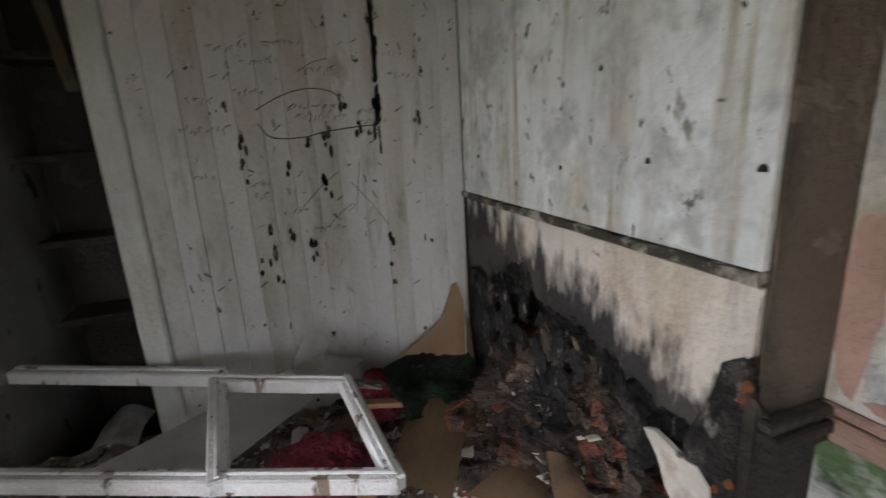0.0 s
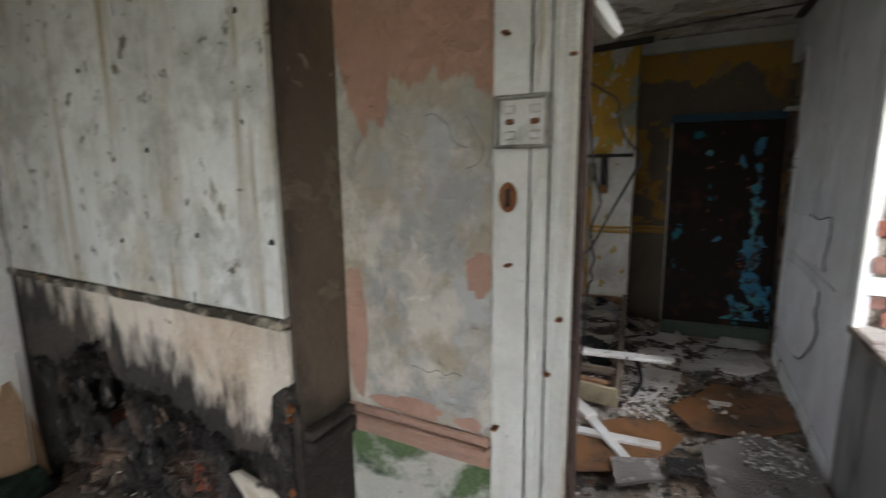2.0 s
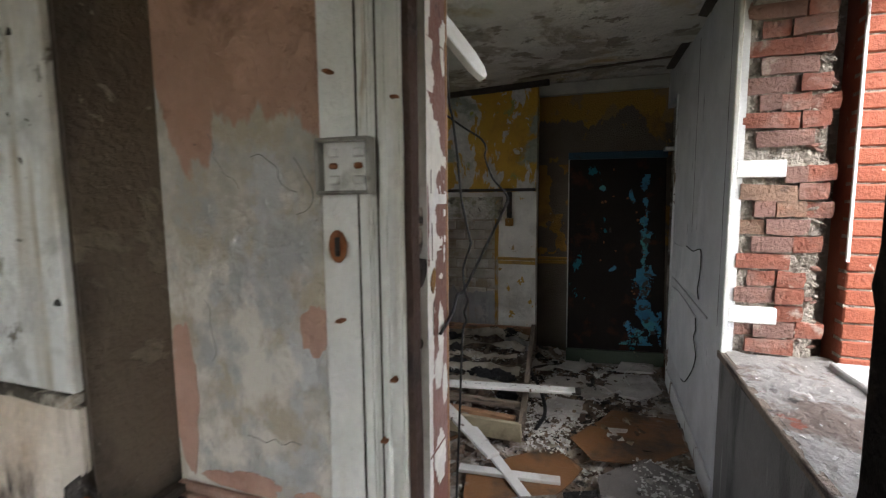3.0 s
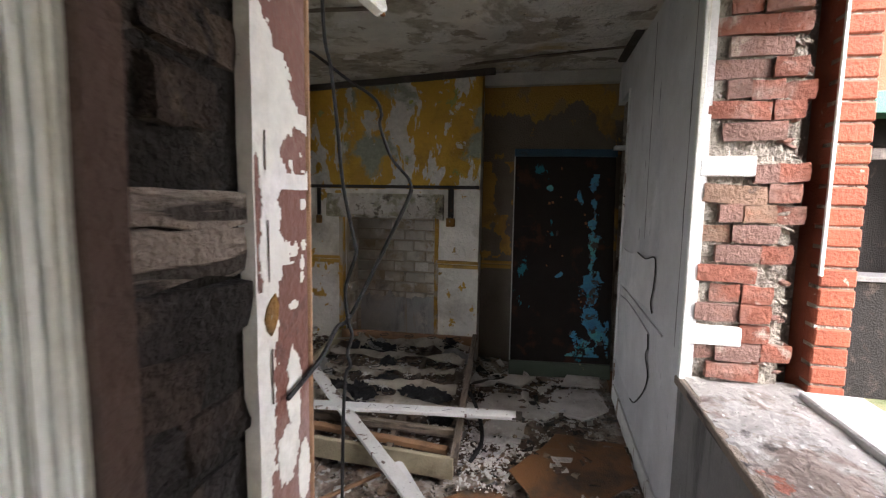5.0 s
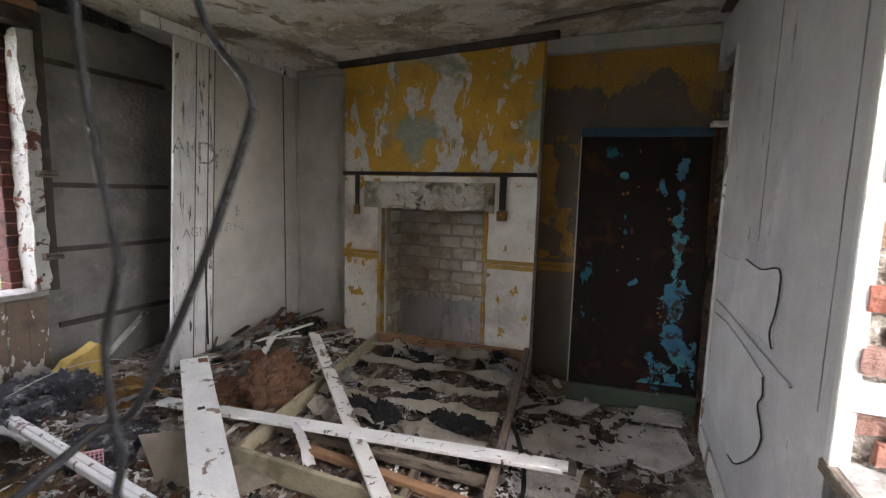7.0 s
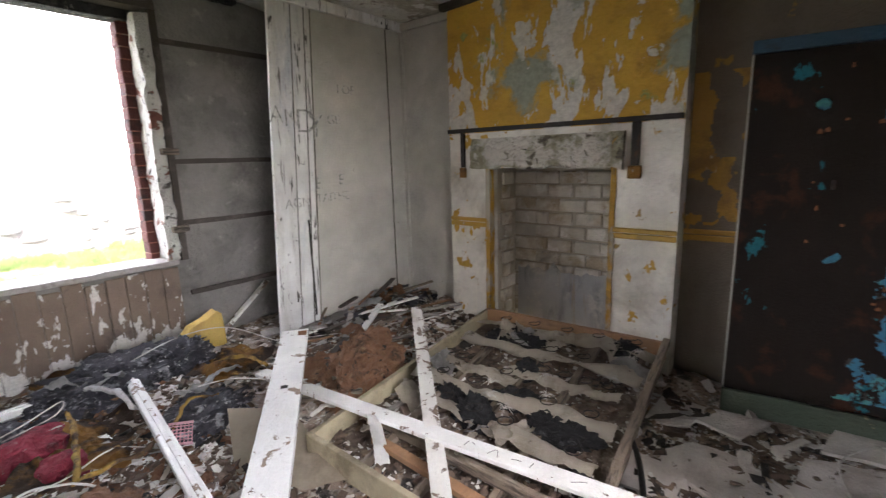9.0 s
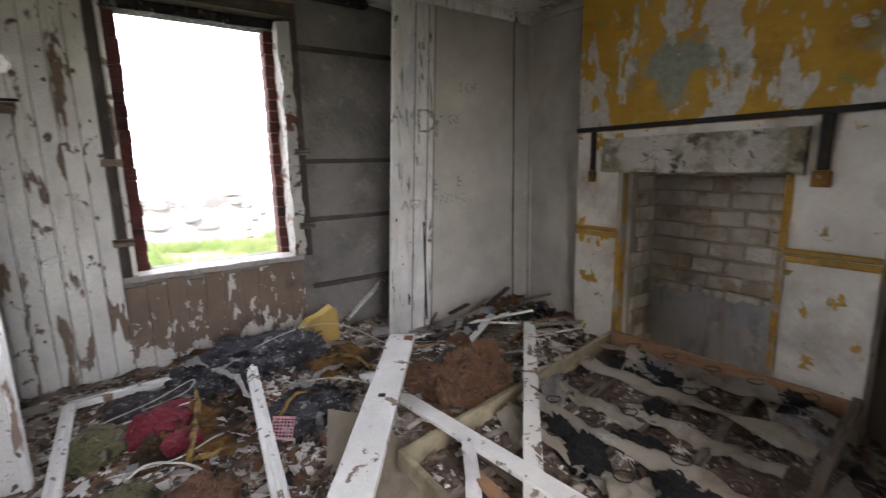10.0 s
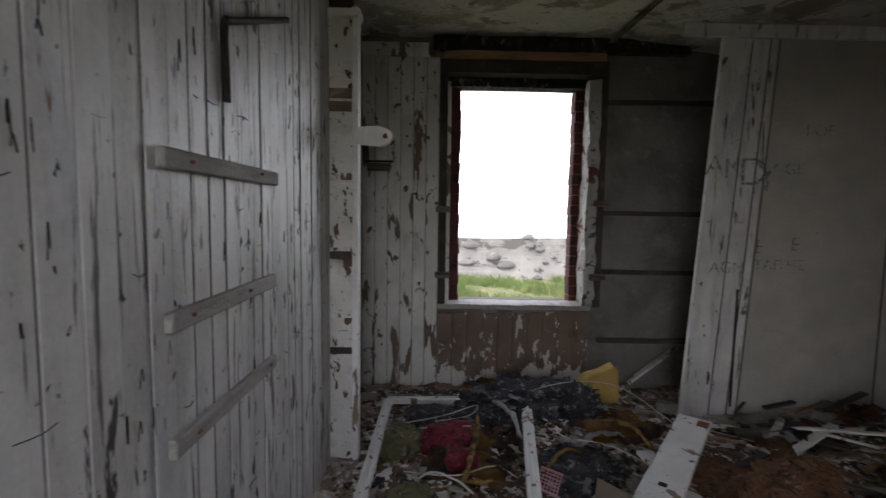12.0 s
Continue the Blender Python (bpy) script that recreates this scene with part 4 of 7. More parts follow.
upper = thing("upper_panel", "dirty white fibreboard panel over the fireplace", "panel")
part("board", soften(boxes((0.640, 0.658, 0.65, 1.872, 1.205, 2.5)), 0.003), M_panel_a, upper)
rng = random.Random(14)
for y, z in [(0.667, 1.359), (1.2, 1.33), (0.9, 1.36), (1.72, 1.34), (1.75, 1.9), (1.3, 1.75), (0.72, 1.8), (1.05, 1.55)]:
    part("nail", lump(0.003, 0.006 if y > 0.7 else 0.009, 0.009, 0.3, 3, y, 2), M_char, upper, "dark rusted nail").matrix_basis = pose(0.6395, y, z)
# lifted skin of paint
for k in range(26):
    y, z = rng.uniform(0.75, 1.8), rng.uniform(1.4, 2.2)
    h, w = rng.uniform(0.01, 0.035), rng.uniform(0.004, 0.012)
    part("blister", sheet([(0.6385, y, z), (0.633, y - w, z), (0.634, y - w * 0.8, z + h), (0.6385, y, z + h)], 0.0012, 0.002, 3), M_panel_a, upper)
single("edge_strip", soften(boxes((0.655, 0.672, 1.873, 1.884, 1.2, 2.5)), 0.002), M_darkwood, "dark gap strip beside the white panel", "strip")
single("panel_rail", soften(roughen(split_edges(boxes((0.632, 0.657, 0.65, 1.872, 1.182, 1.203)), 14, 0.1), 0.009, 16.0), 0.001), M_mould, "mouldy black timber strip under the white panel", "rail")
coarse = [(1.872, 0.91), (1.72, 0.92), (1.6, 0.93), (1.5, 1.01), (1.42, 1.03), (1.34, 0.94), (1.2, 0.93), (1.09, 0.92), (0.927, 0.90), (0.84, 0.86), (0.735, 0.88), (0.713, 1.0), (0.652, 1.06)]
edge_line = []
for (ya, za), (yb, zb) in zip(coarse, coarse[1:]):
    for k in range(9):
        t = k / 9
        y, z = ya + (yb - ya) * t, za + (zb - za) * t
        edge_line.append((y, z + 0.035 * noise.noise(Vector((y * 14, z * 14, 1))) + 0.018 * noise.noise(Vector((y * 45, z * 45, 4)))))
edge_line.append(coarse[-1])
low = [(0.652, 1.176), (1.872, 1.176)] + edge_line
bm = slab(low, 0.012, "x")
bmesh.ops.translate(bm, verts=bm.verts, vec=(0.646, 0, 0))
lower = thing("lower_panel", "cream board with a burnt-out hole over the fireplace", "panel")
part("board", bm, M_panel_low, lower)
# charred rim hanging under the board's edge
rng = random.Random(8)
bm = bmesh.new()
grid = []
for y, z in edge_line:
    fall = 0.13 + 0.06 * noise.noise(Vector((y * 7, 2, 0)))
    col = []
    for k in range(13):
        t = k / 12
        drop = fall * t * (1 + 0.3 * noise.noise(Vector((y * 30, t * 3, 5))))
        q = Vector((y * 26, (z - drop) * 18, 1))
        col.append(bm.verts.new((0.655 + 0.016 * noise.noise(q) + 0.010 * noise.noise(q * 2.7) + 0.02 * t * t, y - 0.02 * t, z + 0.02 - drop)))
    grid.append(col)
for a, b in zip(grid, grid[1:]):
    for k in range(12):
        bm.faces.new((a[k], a[k + 1], b[k + 1], b[k]))
bmesh.ops.solidify(bm, geom=list(bm.faces), thickness=0.006)
part("charred_rim", bm, M_char, lower, "charred black rim with grey ash")
bm = slab([(0.868, 0.787), (0.84, 0.80), (0.80, 0.795), (0.76, 0.785), (0.73, 0.79), (0.70, 0.765), (0.69, 0.70), (0.675, 0.66), (0.68, 0.55), (0.70, 0.50), (0.735, 0.57), (0.76, 0.65), (0.80, 0.69), (0.825, 0.745)], 0.012, "x")
bmesh.ops.translate(bm, verts=bm.verts, vec=(0.640, 0, 0))
part("lower_scrap", bm, M_cream, lower)
bm = slab([(1.78, 0.1), (1.84, 0.1), (1.872, 0.9), (1.72, 0.88), (1.70, 0.6), (1.73, 0.3)], 0.03, "x")
bmesh.ops.translate(bm, verts=bm.verts, vec=(0.652, 0, 0))
part("charred_stud", roughen(split_edges(bm, 3), 0.01, 9.0), M_char, lower, "charred timber stud")
bm = slab([(0.655, 0.35), (0.74, 0.35), (0.76, 0.7), (0.76, 0.82), (0.73, 0.93), (0.70, 1.03), (0.662, 1.06)], 0.012, "x")
bmesh.ops.translate(bm, verts=bm.verts, vec=(0.644, 0, 0))
part("charred_stud", roughen(split_edges(bm, 3), 0.012, 9.0), M_char, lower, "charred timber stud")
part("peeled_strip", sheet([(0.62, 1.874, 0.93), (0.604, 1.835, 0.93), (0.56, 1.73, 0.36), (0.58, 1.80, 0.36)], 0.004, 0.004), M_sheet, lower, "white curling edge strip")
# flakes of charred board, standing in layers round the burnt hole
for k in range(46):
    y = rng.uniform(0.69, 1.83)
    z = 0.90 - rng.uniform(0.0, 0.34) - (0.05 if 1.2 < y < 1.6 else 0.0)
    n = 9
    pts = [(y + rng.uniform(0.02, 0.06) * math.cos(a) * rng.uniform(0.5, 1.3), z + rng.uniform(0.03, 0.09) * math.sin(a) * rng.uniform(0.5, 1.3)) for a in (2 * math.pi * i / n for i in range(n))]
    bm = slab(pts, rng.uniform(0.004, 0.012), "x")
    bmesh.ops.translate(bm, verts=bm.verts, vec=(0.655 + rng.uniform(0.0, 0.03), 0, 0))
    part("charred_flake", roughen(bm, 0.006, 25.0, k), M_char if k % 3 else M_soot_rubble, lower)
for y, z, s in ((0.655, 1.0, 0.016), (0.66, 0.975, 0.012), (0.665, 0.80, 0.014), (0.69, 0.77, 0.012), (0.66, 0.73, 0.015)):
    part("rust_patch", lump(0.008, s * 0.6, s, 0.4, 5, z * 9, 2), M_rust, lower, "orange rusty corner").matrix_basis = pose(0.646, y, z - s * 0.3)


def hall_height(x, y):
    base = 0.06 + 0.40 * min(1, max(0, (y - 0.75) / 0.75)) ** 1.2
    hole = 0.55 * math.exp(-((x - 0.95) / 0.3) ** 2) * math.exp(-((y - 1.25) / 0.45) ** 2)
    q = Vector((x * 7, y * 7, 0.3))
    return base * (0.85 if x < 0.65 else 0.9) + hole + 0.05 * noise.noise(q) + 0.03 * noise.noise(q * 2.9)


tagged(part("rubble_hall", heap(-0.998, 0.658, 0.3, 1.95, 0.025, hall_height), M_debris, None, "", True), "heap of dark rubbish and soot", "rubble", kind="stuff")
tagged(part("rubble_hearth", heap(0.45, 1.148, 0.765, 1.795, 0.02, lambda x, y: hall_height(x, y) + 0.02 + 0.03 * noise.noise(Vector((x * 16, y * 16, 4)))), M_soot_rubble, None, "", True), "soot and fallen rubble in the hearth", "rubble", kind="stuff")
scatter("crumbs_hall", M_chip_l, [(-0.95, 0.6, 0.9, 1.85), (-0.9, 0.4, 0.9, 1.8), (0.3, 0.7, 0.8, 1.7)], 1500, 0.006, 0.03, hall_height, 21, "pale crumbs of plaster on the heap")
scatter("soot_lumps", M_soot_rubble, [(0.4, 1.1, 0.78, 1.75)], 900, 0.02, 0.09, lambda x, y: hall_height(x, y) + 0.03, 24, "sooty lumps in the hearth", 0.7)
scatter("splinters_hall", M_chip_d, [(-0.95, 0.6, 0.8, 1.85)], 1500, 0.012, 0.065, hall_height, 22, "dark splinters and soot lumps")
rng = random.Random(4)
loose = [brick_mesh("loose_brick", 0.2 * s, 0.1, 0.068, M_brick_soot, s * 5, 0.012) for s in (1.0, 0.6, 0.75)]
for k in range(44):
    x, y = rng.uniform(0.36, 0.98), rng.uniform(0.8, 1.65)
    ob = tagged(part("loose_brick", rng.choice(loose), None), "broken sooty red brick lying in the hearth rubble", "brick", "bricks in the hearth")
    ob.matrix_basis = pose(x, y, hall_height(x, y) + 0.03, rng.uniform(-40, 40), rng.uniform(-40, 40), rng.uniform(0, 180)) @ Matrix.Scale(rng.uniform(0.4, 0.85), 4)

sash = thing("fallen_window", "broken white window frame lying on the rubbish", "window frame")
def sash_bar(a, b, w, h, mat=M_white_chip, name="rail"):
    ob = part(name, None or soften(boxes((0, (Vector(b) - Vector(a)).length, -w / 2, w / 2, -h, 0)), 0.005), mat, sash)
    ob.matrix_basis = span(a, b)
    groove = part("bead", soften(boxes((0.01, (Vector(b) - Vector(a)).length - 0.01, -w * 0.12, w * 0.12, 0.0, 0.008)), 0.003), mat, ob)
sash_bar((-0.99, 2.025, 0.73), (-0.30, 1.70, 0.725), 0.06, 0.045)
sash_bar((-0.33, 1.68, 0.72), (0.075, 1.495, 0.715), 0.045, 0.045)
sash_bar((0.065, 1.52, 0.715), (0.125, 1.075, 0.665), 0.045, 0.045, name="stile")
sash_bar((-0.32, 1.72, 0.722), (-0.275, 1.22, 0.672), 0.05, 0.045, name="stile")
sash_bar((0.135, 1.09, 0.664), (-0.29, 1.26, 0.668), 0.05, 0.045)
sash_bar((-0.28, 1.255, 0.668), (-0.95, 1.53, 0.68), 0.05, 0.045)

single("white_sheet", sheet([(0.02, 1.87, 0.64), (0.17, 1.79, 0.62), (-0.33, 1.40, 0.56), (-0.72, 1.60, 0.53)], 0.008, 0.01), M_sheet, "white laminated sheet lying across the rubbish", "board")
bm = split_edges(slab([(0.31, 0.585), (0.36, 0.615), (0.43, 0.65), (0.50, 0.70), (0.535, 0.77), (0.56, 0.83), (0.583, 0.838), (0.60, 0.76), (0.622, 0.66), (0.628, 0.44), (0.40, 0.44), (0.33, 0.5)], 0.006, "y"), 2, 0.03)
bmesh.ops.translate(bm, verts=bm.verts, vec=(0, 1.852, 0))
for v in bm.verts:
    v.co.y -= 0.16 * (0.85 - v.co.z) + 0.012 * noise.noise(v.co * 9)
single("cardboard", bm, M_card, "torn brown cardboard leaning in the corner", "cardboard")
single("cardboard", sheet([(0.14, 1.34, 0.43), (0.30, 1.22, 0.40), (0.50, 1.54, 0.47), (0.34, 1.70, 0.50)], 0.006, 0.02), M_card, "brown cardboard flap lying on the heap", "cardboard")
single("cardboard", sheet([(0.31, 1.12, 0.515), (0.44, 0.98, 0.50), (0.52, 1.06, 0.52), (0.45, 1.16, 0.535)], 0.005, 0.015), M_card, "damp brown card scrap by the hearth", "cardboard")
single("cardboard", sheet([(0.52, 1.03, 0.50), (0.60, 0.97, 0.50), (0.62, 1.10, 0.54), (0.57, 1.15, 0.545)], 0.005, 0.01), M_card, "damp brown card scrap by the hearth", "cardboard")
scatter("flakes_hearth", M_cream, [(0.36, 0.75, 0.8, 1.6)], 130, 0.012, 0.04, lambda x, y: hall_height(x, y) + 0.04, 27, "cream board flakes fallen in the hearth", 0.2)
single("red_cloth", lump(0.10, 0.09, 0.12, 0.3, 3.0, 2.0), M_red, "crumpled dark red cloth on the heap", "cloth", smooth=True).matrix_basis = pose(0.21, 1.74, 0.42)
single("red_cloth", lump(0.17, 0.12, 0.10, 0.35, 4.0, 6.0, 4), M_red, "crumpled dark red cloth under the sash", "cloth", smooth=True).matrix_basis = pose(-0.06, 1.36, 0.46)
single("green_carpet", cloth(0.36, 0.3, 26, 22, 0.08, 4.0, 9.0), M_greencloth, "rumpled dark green carpet scrap", "carpet", smooth=True).matrix_basis = pose(0.40, 1.70, 0.49, 14, 0, 10)
jar = bmesh.new()
bmesh.ops.create_cone(jar, cap_ends=False, segments=24, radius1=0.055, radius2=0.043, depth=0.13)
bmesh.ops.solidify(jar, geom=list(jar.faces), thickness=0.003)
single("glass_jar", jar, M_glass, "clear dusty glass jar on the white sheet", "jar", smooth=True).matrix_basis = pose(-0.02, 1.74, 0.70, 20, 20, 0)
for k, (a, b, w) in enumerate([((0.05, 1.68, 0.6), (0.2, 1.62, 0.58), 0.03), ((0.0, 1.5, 0.52), (0.07, 1.2, 0.5), 0.04), ((-0.12, 1.45, 0.5), (-0.2, 1.2, 0.48), 0.03), ((0.1, 1.62, 0.53), (0.26, 1.58, 0.52), 0.035)]):
    single("stick", plank((Vector(b) - Vector(a)).length, w, 0.02), M_newwood if k % 2 else M_oldwood, "broken wooden stick on the heap", "stick", "sticks on the heap").matrix_basis = span(a, b)
single("paper_scrap", sheet([(-0.72, 1.75, 0.52), (-0.58, 1.70, 0.52), (-0.55, 1.84, 0.56), (-0.66, 1.88, 0.58)], 0.002, 0.03), M_rag, "crumpled white paper scrap", "paper")
single("paper_scrap", sheet([(-0.12, 1.46, 0.52), (-0.07, 1.44, 0.52), (-0.06, 1.52, 0.56), (-0.11, 1.54, 0.55)], 0.002, 0.01), M_sheet, "crumpled white paper scrap", "paper")

# doorway trim
casing = thing("door_casing", "white moulded door casing with rust stains", "door frame", pose(0.014, 0, 0))
part("flat_board", soften(boxes((0.805, 0.84, 0.112, 0.268, 0.0, 2.6)), 0.004), M_stain_white, casing)
part("raw_edge", roughen(split_edges(boxes((0.806, 0.838, 0.099, 0.1115, 0.0, 2.6)), 20, 0.5), 0.004, 22.0), M_edgewood, casing, "dark chipped wooden edge")
part("bead", soften(boxes((0.792, 0.8045, 0.165, 0.187, 0.0, 2.6)), 0.005, 2), M_stain_white, casing)
part("bead", soften(boxes((0.797, 0.8045, 0.140, 0.152, 0.0, 2.6)), 0.003), M_stain_white, casing)
# thin dark strips paint the shadow of the grooves between the beads
for y in (0.1585, 0.1945):
    part("groove", boxes((0.8035, 0.8048, y - 0.0016, y + 0.0016, 0.0, 2.6)), M_darkwood, casing)
part("edge_bead", soften(boxes((0.793, 0.8045, 0.110, 0.126, 0.0, 2.6)), 0.005, 2), M_stain_white, casing)
switch = thing("switch_box", "broken white light switch box with rusty screws", "light switch", pose(0.803, 0.202, 1.585))
part("back_plate", soften(boxes((-0.006, 0.001, -0.047, 0.047, -0.043, 0.043)), 0.003), M_plastic, switch)
# rim in the darker grey that draws the recess's shadow
for y0, y1, z0, z1 in ((-0.047, 0.047, 0.039, 0.045), (-0.047, 0.047, -0.045, -0.039), (-0.049, -0.043, -0.045, 0.045), (0.043, 0.049, -0.045, 0.045)):
    part("rim", soften(boxes((-0.026, 0.0, y0, y1, z0, z1)), 0.002), M_rim_shade, switch, "rim coloured dark for the recess shadow")
for y in (-0.022, 0.024):
    part("screw", soften(boxes((-0.012, -0.005, y - 0.008, y + 0.008, -0.004, 0.006)), 0.003), M_rust, switch, "rusty screw")
    part("boss", soften(boxes((-0.010, -0.004, y - 0.011, y + 0.011, -0.03, -0.014)), 0.003), M_plastic, switch)
    part("boss", soften(boxes((-0.010, -0.004, y - 0.010, y + 0.010, 0.014, 0.03)), 0.003), M_plastic, switch)
bm = bmesh.new()
bmesh.ops.create_cone(bm, cap_ends=True, segments=20, radius1=0.019, radius2=0.016, depth=0.006, matrix=pose(0.802, 0.234, 1.452, 0, 90, 0) @ Matrix.Diagonal((1.5, 0.95, 1, 1)))
plate = thing("rusty_plate", "oval rusty fixing plate on the casing", "fixing", pose(0.014, 0, 0))
part("disc", bm, M_rust, plate)
part("hole", soften(boxes((0.7965, 0.7985, 0.229, 0.239, 1.435, 1.468)), 0.002), M_char, plate)
for y, z in ((0.231, 1.323), (0.24, 1.74), (0.13, 1.23), (0.255, 0.98), (0.12, 1.69), (0.15, 1.12)):
    single("nail", soften(boxes((0.80, 0.82, y - 0.006, y + 0.006, z - 0.002, z + 0.003)), 0.001), M_rust, "rusty nail in the white casing", "nail", "nails in the casing")
dado = thing("dado_rail", "flaking pink dado moulding", "moulding", pose(0.013, 0, 0))
for name, x, z0, z1 in (("fillet", 0.803, 0.925, 0.945), ("ogee", 0.795, 0.897, 0.923), ("foot", 0.806, 0.872, 0.895)):
    part(name, soften(boxes((x, 0.817, 0.27, 0.643, z0, z1)), 0.004), M_dado, dado)
    part(name, soften(boxes((0.652, x, 0.643 - (0.83 - x), 0.645, z0, z1)), 0.004), M_brown_plaster, dado)

# places where the coat has fallen off the pink wall
pink_rng = random.Random(77)
for cy, cz, ry, rz in ((0.615, 1.13, 0.035, 0.15), (0.295, 1.30, 0.03, 0.045), (0.47, 0.965, 0.09, 0.022), (0.32, 0.96, 0.03, 0.015)):
    pts = []
    for k in range(40):
        a = 2 * math.pi * k / 40
        r = 1 + 0.35 * noise.noise(Vector((math.cos(a) * 1.5, math.sin(a) * 1.5, cz * 9))) + 0.2 * noise.noise(Vector((math.cos(a) * 5, math.sin(a) * 5, cz * 9)))
        pts.append((min(0.642, max(0.271, cy + ry * r * math.cos(a))), max(0.946, cz + rz * r * math.sin(a))))
    bm = slab(pts, 0.0015, "x")
    bmesh.ops.translate(bm, verts=bm.verts, vec=(0.8272, 0, 0))
    part("bare_patch", bm, M_pink_bare, bpy.data.objects["wall_pink"], "bare pink patch")
# fine cracks in the coat
for k in range(5):
    y, z = pink_rng.uniform(0.3, 0.6), pink_rng.uniform(1.0, 1.65)
    pts = [(0.8288, y, z)]
    a = pink_rng.uniform(0, 6.28)
    for i in range(6):
        a += pink_rng.uniform(-0.9, 0.9)
        y, z = min(0.635, max(0.275, y + 0.022 * math.cos(a))), z + 0.022 * math.sin(a)
        pts.append((0.8288, y, z))
    part("crack", tube(pts, pink_rng.uniform(0.0005, 0.0009), 4), M_grey_dark, bpy.data.objects["wall_pink"])

# raw masonry of the doorway
rng = random.Random(12)
def rough_brick(l, h, mat, seed):
    bm = split_edges(boxes((-l / 2, l / 2, -0.05, 0.05, -h / 2, h / 2)), 3, 0.01)
    for v in bm.verts:
        v.co += noise.noise_vector(v.co * 11 + Vector((seed, 0, seed))) * 0.014 + noise.noise_vector(v.co * 34 + Vector((0, seed, 0))) * 0.006
    return finish(bm, "brick", mat)


reveal_lengths = (0.13, 0.10, 0.15, 0.07, 0.11, 0.09)
black_meshes = [rough_brick(l, 0.066, M_brick_brown if k % 3 == 1 else M_brick_black, k * 2.3) for k, l in enumerate(reveal_lengths)]
wall_between = bpy.data.objects["wall_between"]
for row in range(31):
    z = 0.04 + row * 0.083
    if 1.40 < z < 1.56:
        continue
    x = 0.845 + rng.uniform(0, 0.03)
    while x < 1.05:
        k = rng.randrange(6)
        l = reveal_lengths[k]
        ob = part("brick", black_meshes[k], None, wall_between)
        ob.matrix_basis = pose(min(x + l / 2, 1.124 - l / 2), 0.249 + rng.uniform(-0.010, 0.014), z, rng.uniform(-7, 7), rng.uniform(-7, 7), rng.uniform(-7, 7))
        x += l + 0.010
lintel_wood = thing("wall_timbers", "weathered timber pieces built into the wall", "timber")
for z0, h, seed in ((1.405, 0.062, 1.0), (1.47, 0.045, 5.0)):
    part("timber", roughen(split_edges(boxes((0.86, 1.127, 0.203, 0.3, z0, z0 + h)), 8, 0.04), 0.014, 13.0, seed), M_wall_timber, lintel_wood)
part("timber", roughen(split_edges(boxes((0.86, 1.127, 0.206, 0.3, 1.98, 2.04)), 8, 0.04), 0.014, 13.0, 2.0), M_wall_timber, lintel_wood)
jamb = thing("door_jamb", "wide jamb board, white paint flaking off brown", "door frame")
part("board", soften(boxes((1.130, 1.272, 0.190, 0.214, 0.0, 2.6)), 0.003), M_jamb, jamb)
bm = slab([(1.172, 1.335), (1.178, 1.352), (1.187, 1.362), (1.200, 1.37), (1.208, 1.352), (1.206, 1.335), (1.198, 1.318), (1.188, 1.308), (1.178, 1.318)], 0.002, "y")
bmesh.ops.translate(bm, verts=bm.verts, vec=(-0.028, 0.1872, -0.004))
part("bare_spot", bm, M_foam_old, jamb, "bare orange wood spot")


def paint_cells(u0, u1, z0, z1, cell, keep, put, thick=0.0014):
    """A ragged skin of paint: small cells, kept where keep(u, z) is true and set in place by put(u, z)."""
    verts, faces, index = [], [], {}

    def corner(i, j):
        if (i, j) not in index:
            index[(i, j)] = len(verts)
            w = noise.noise_vector(Vector((i * 0.7, j * 0.7, 2))) * cell * 0.45
            verts.append(put(min(u1, max(u0, u0 + i * cell + w.x)), z0 + j * cell + w.y))
        return index[(i, j)]

    for j in range(int((z1 - z0) / cell)):
        for i in range(round((u1 - u0) / cell)):
            if keep(u0 + (i + 0.5) * cell, z0 + (j + 0.5) * cell):
                faces.append((corner(i, j), corner(i + 1, j), corner(i + 1, j + 1), corner(i, j + 1)))
    me = bpy.data.meshes.new("paint")
    me.from_pydata(verts, [], faces)
    bm = bmesh.new()
    bm.from_mesh(me)
    bpy.data.meshes.remove(me)
    bmesh.ops.solidify(bm, geom=list(bm.faces), thickness=thick)
    return bm


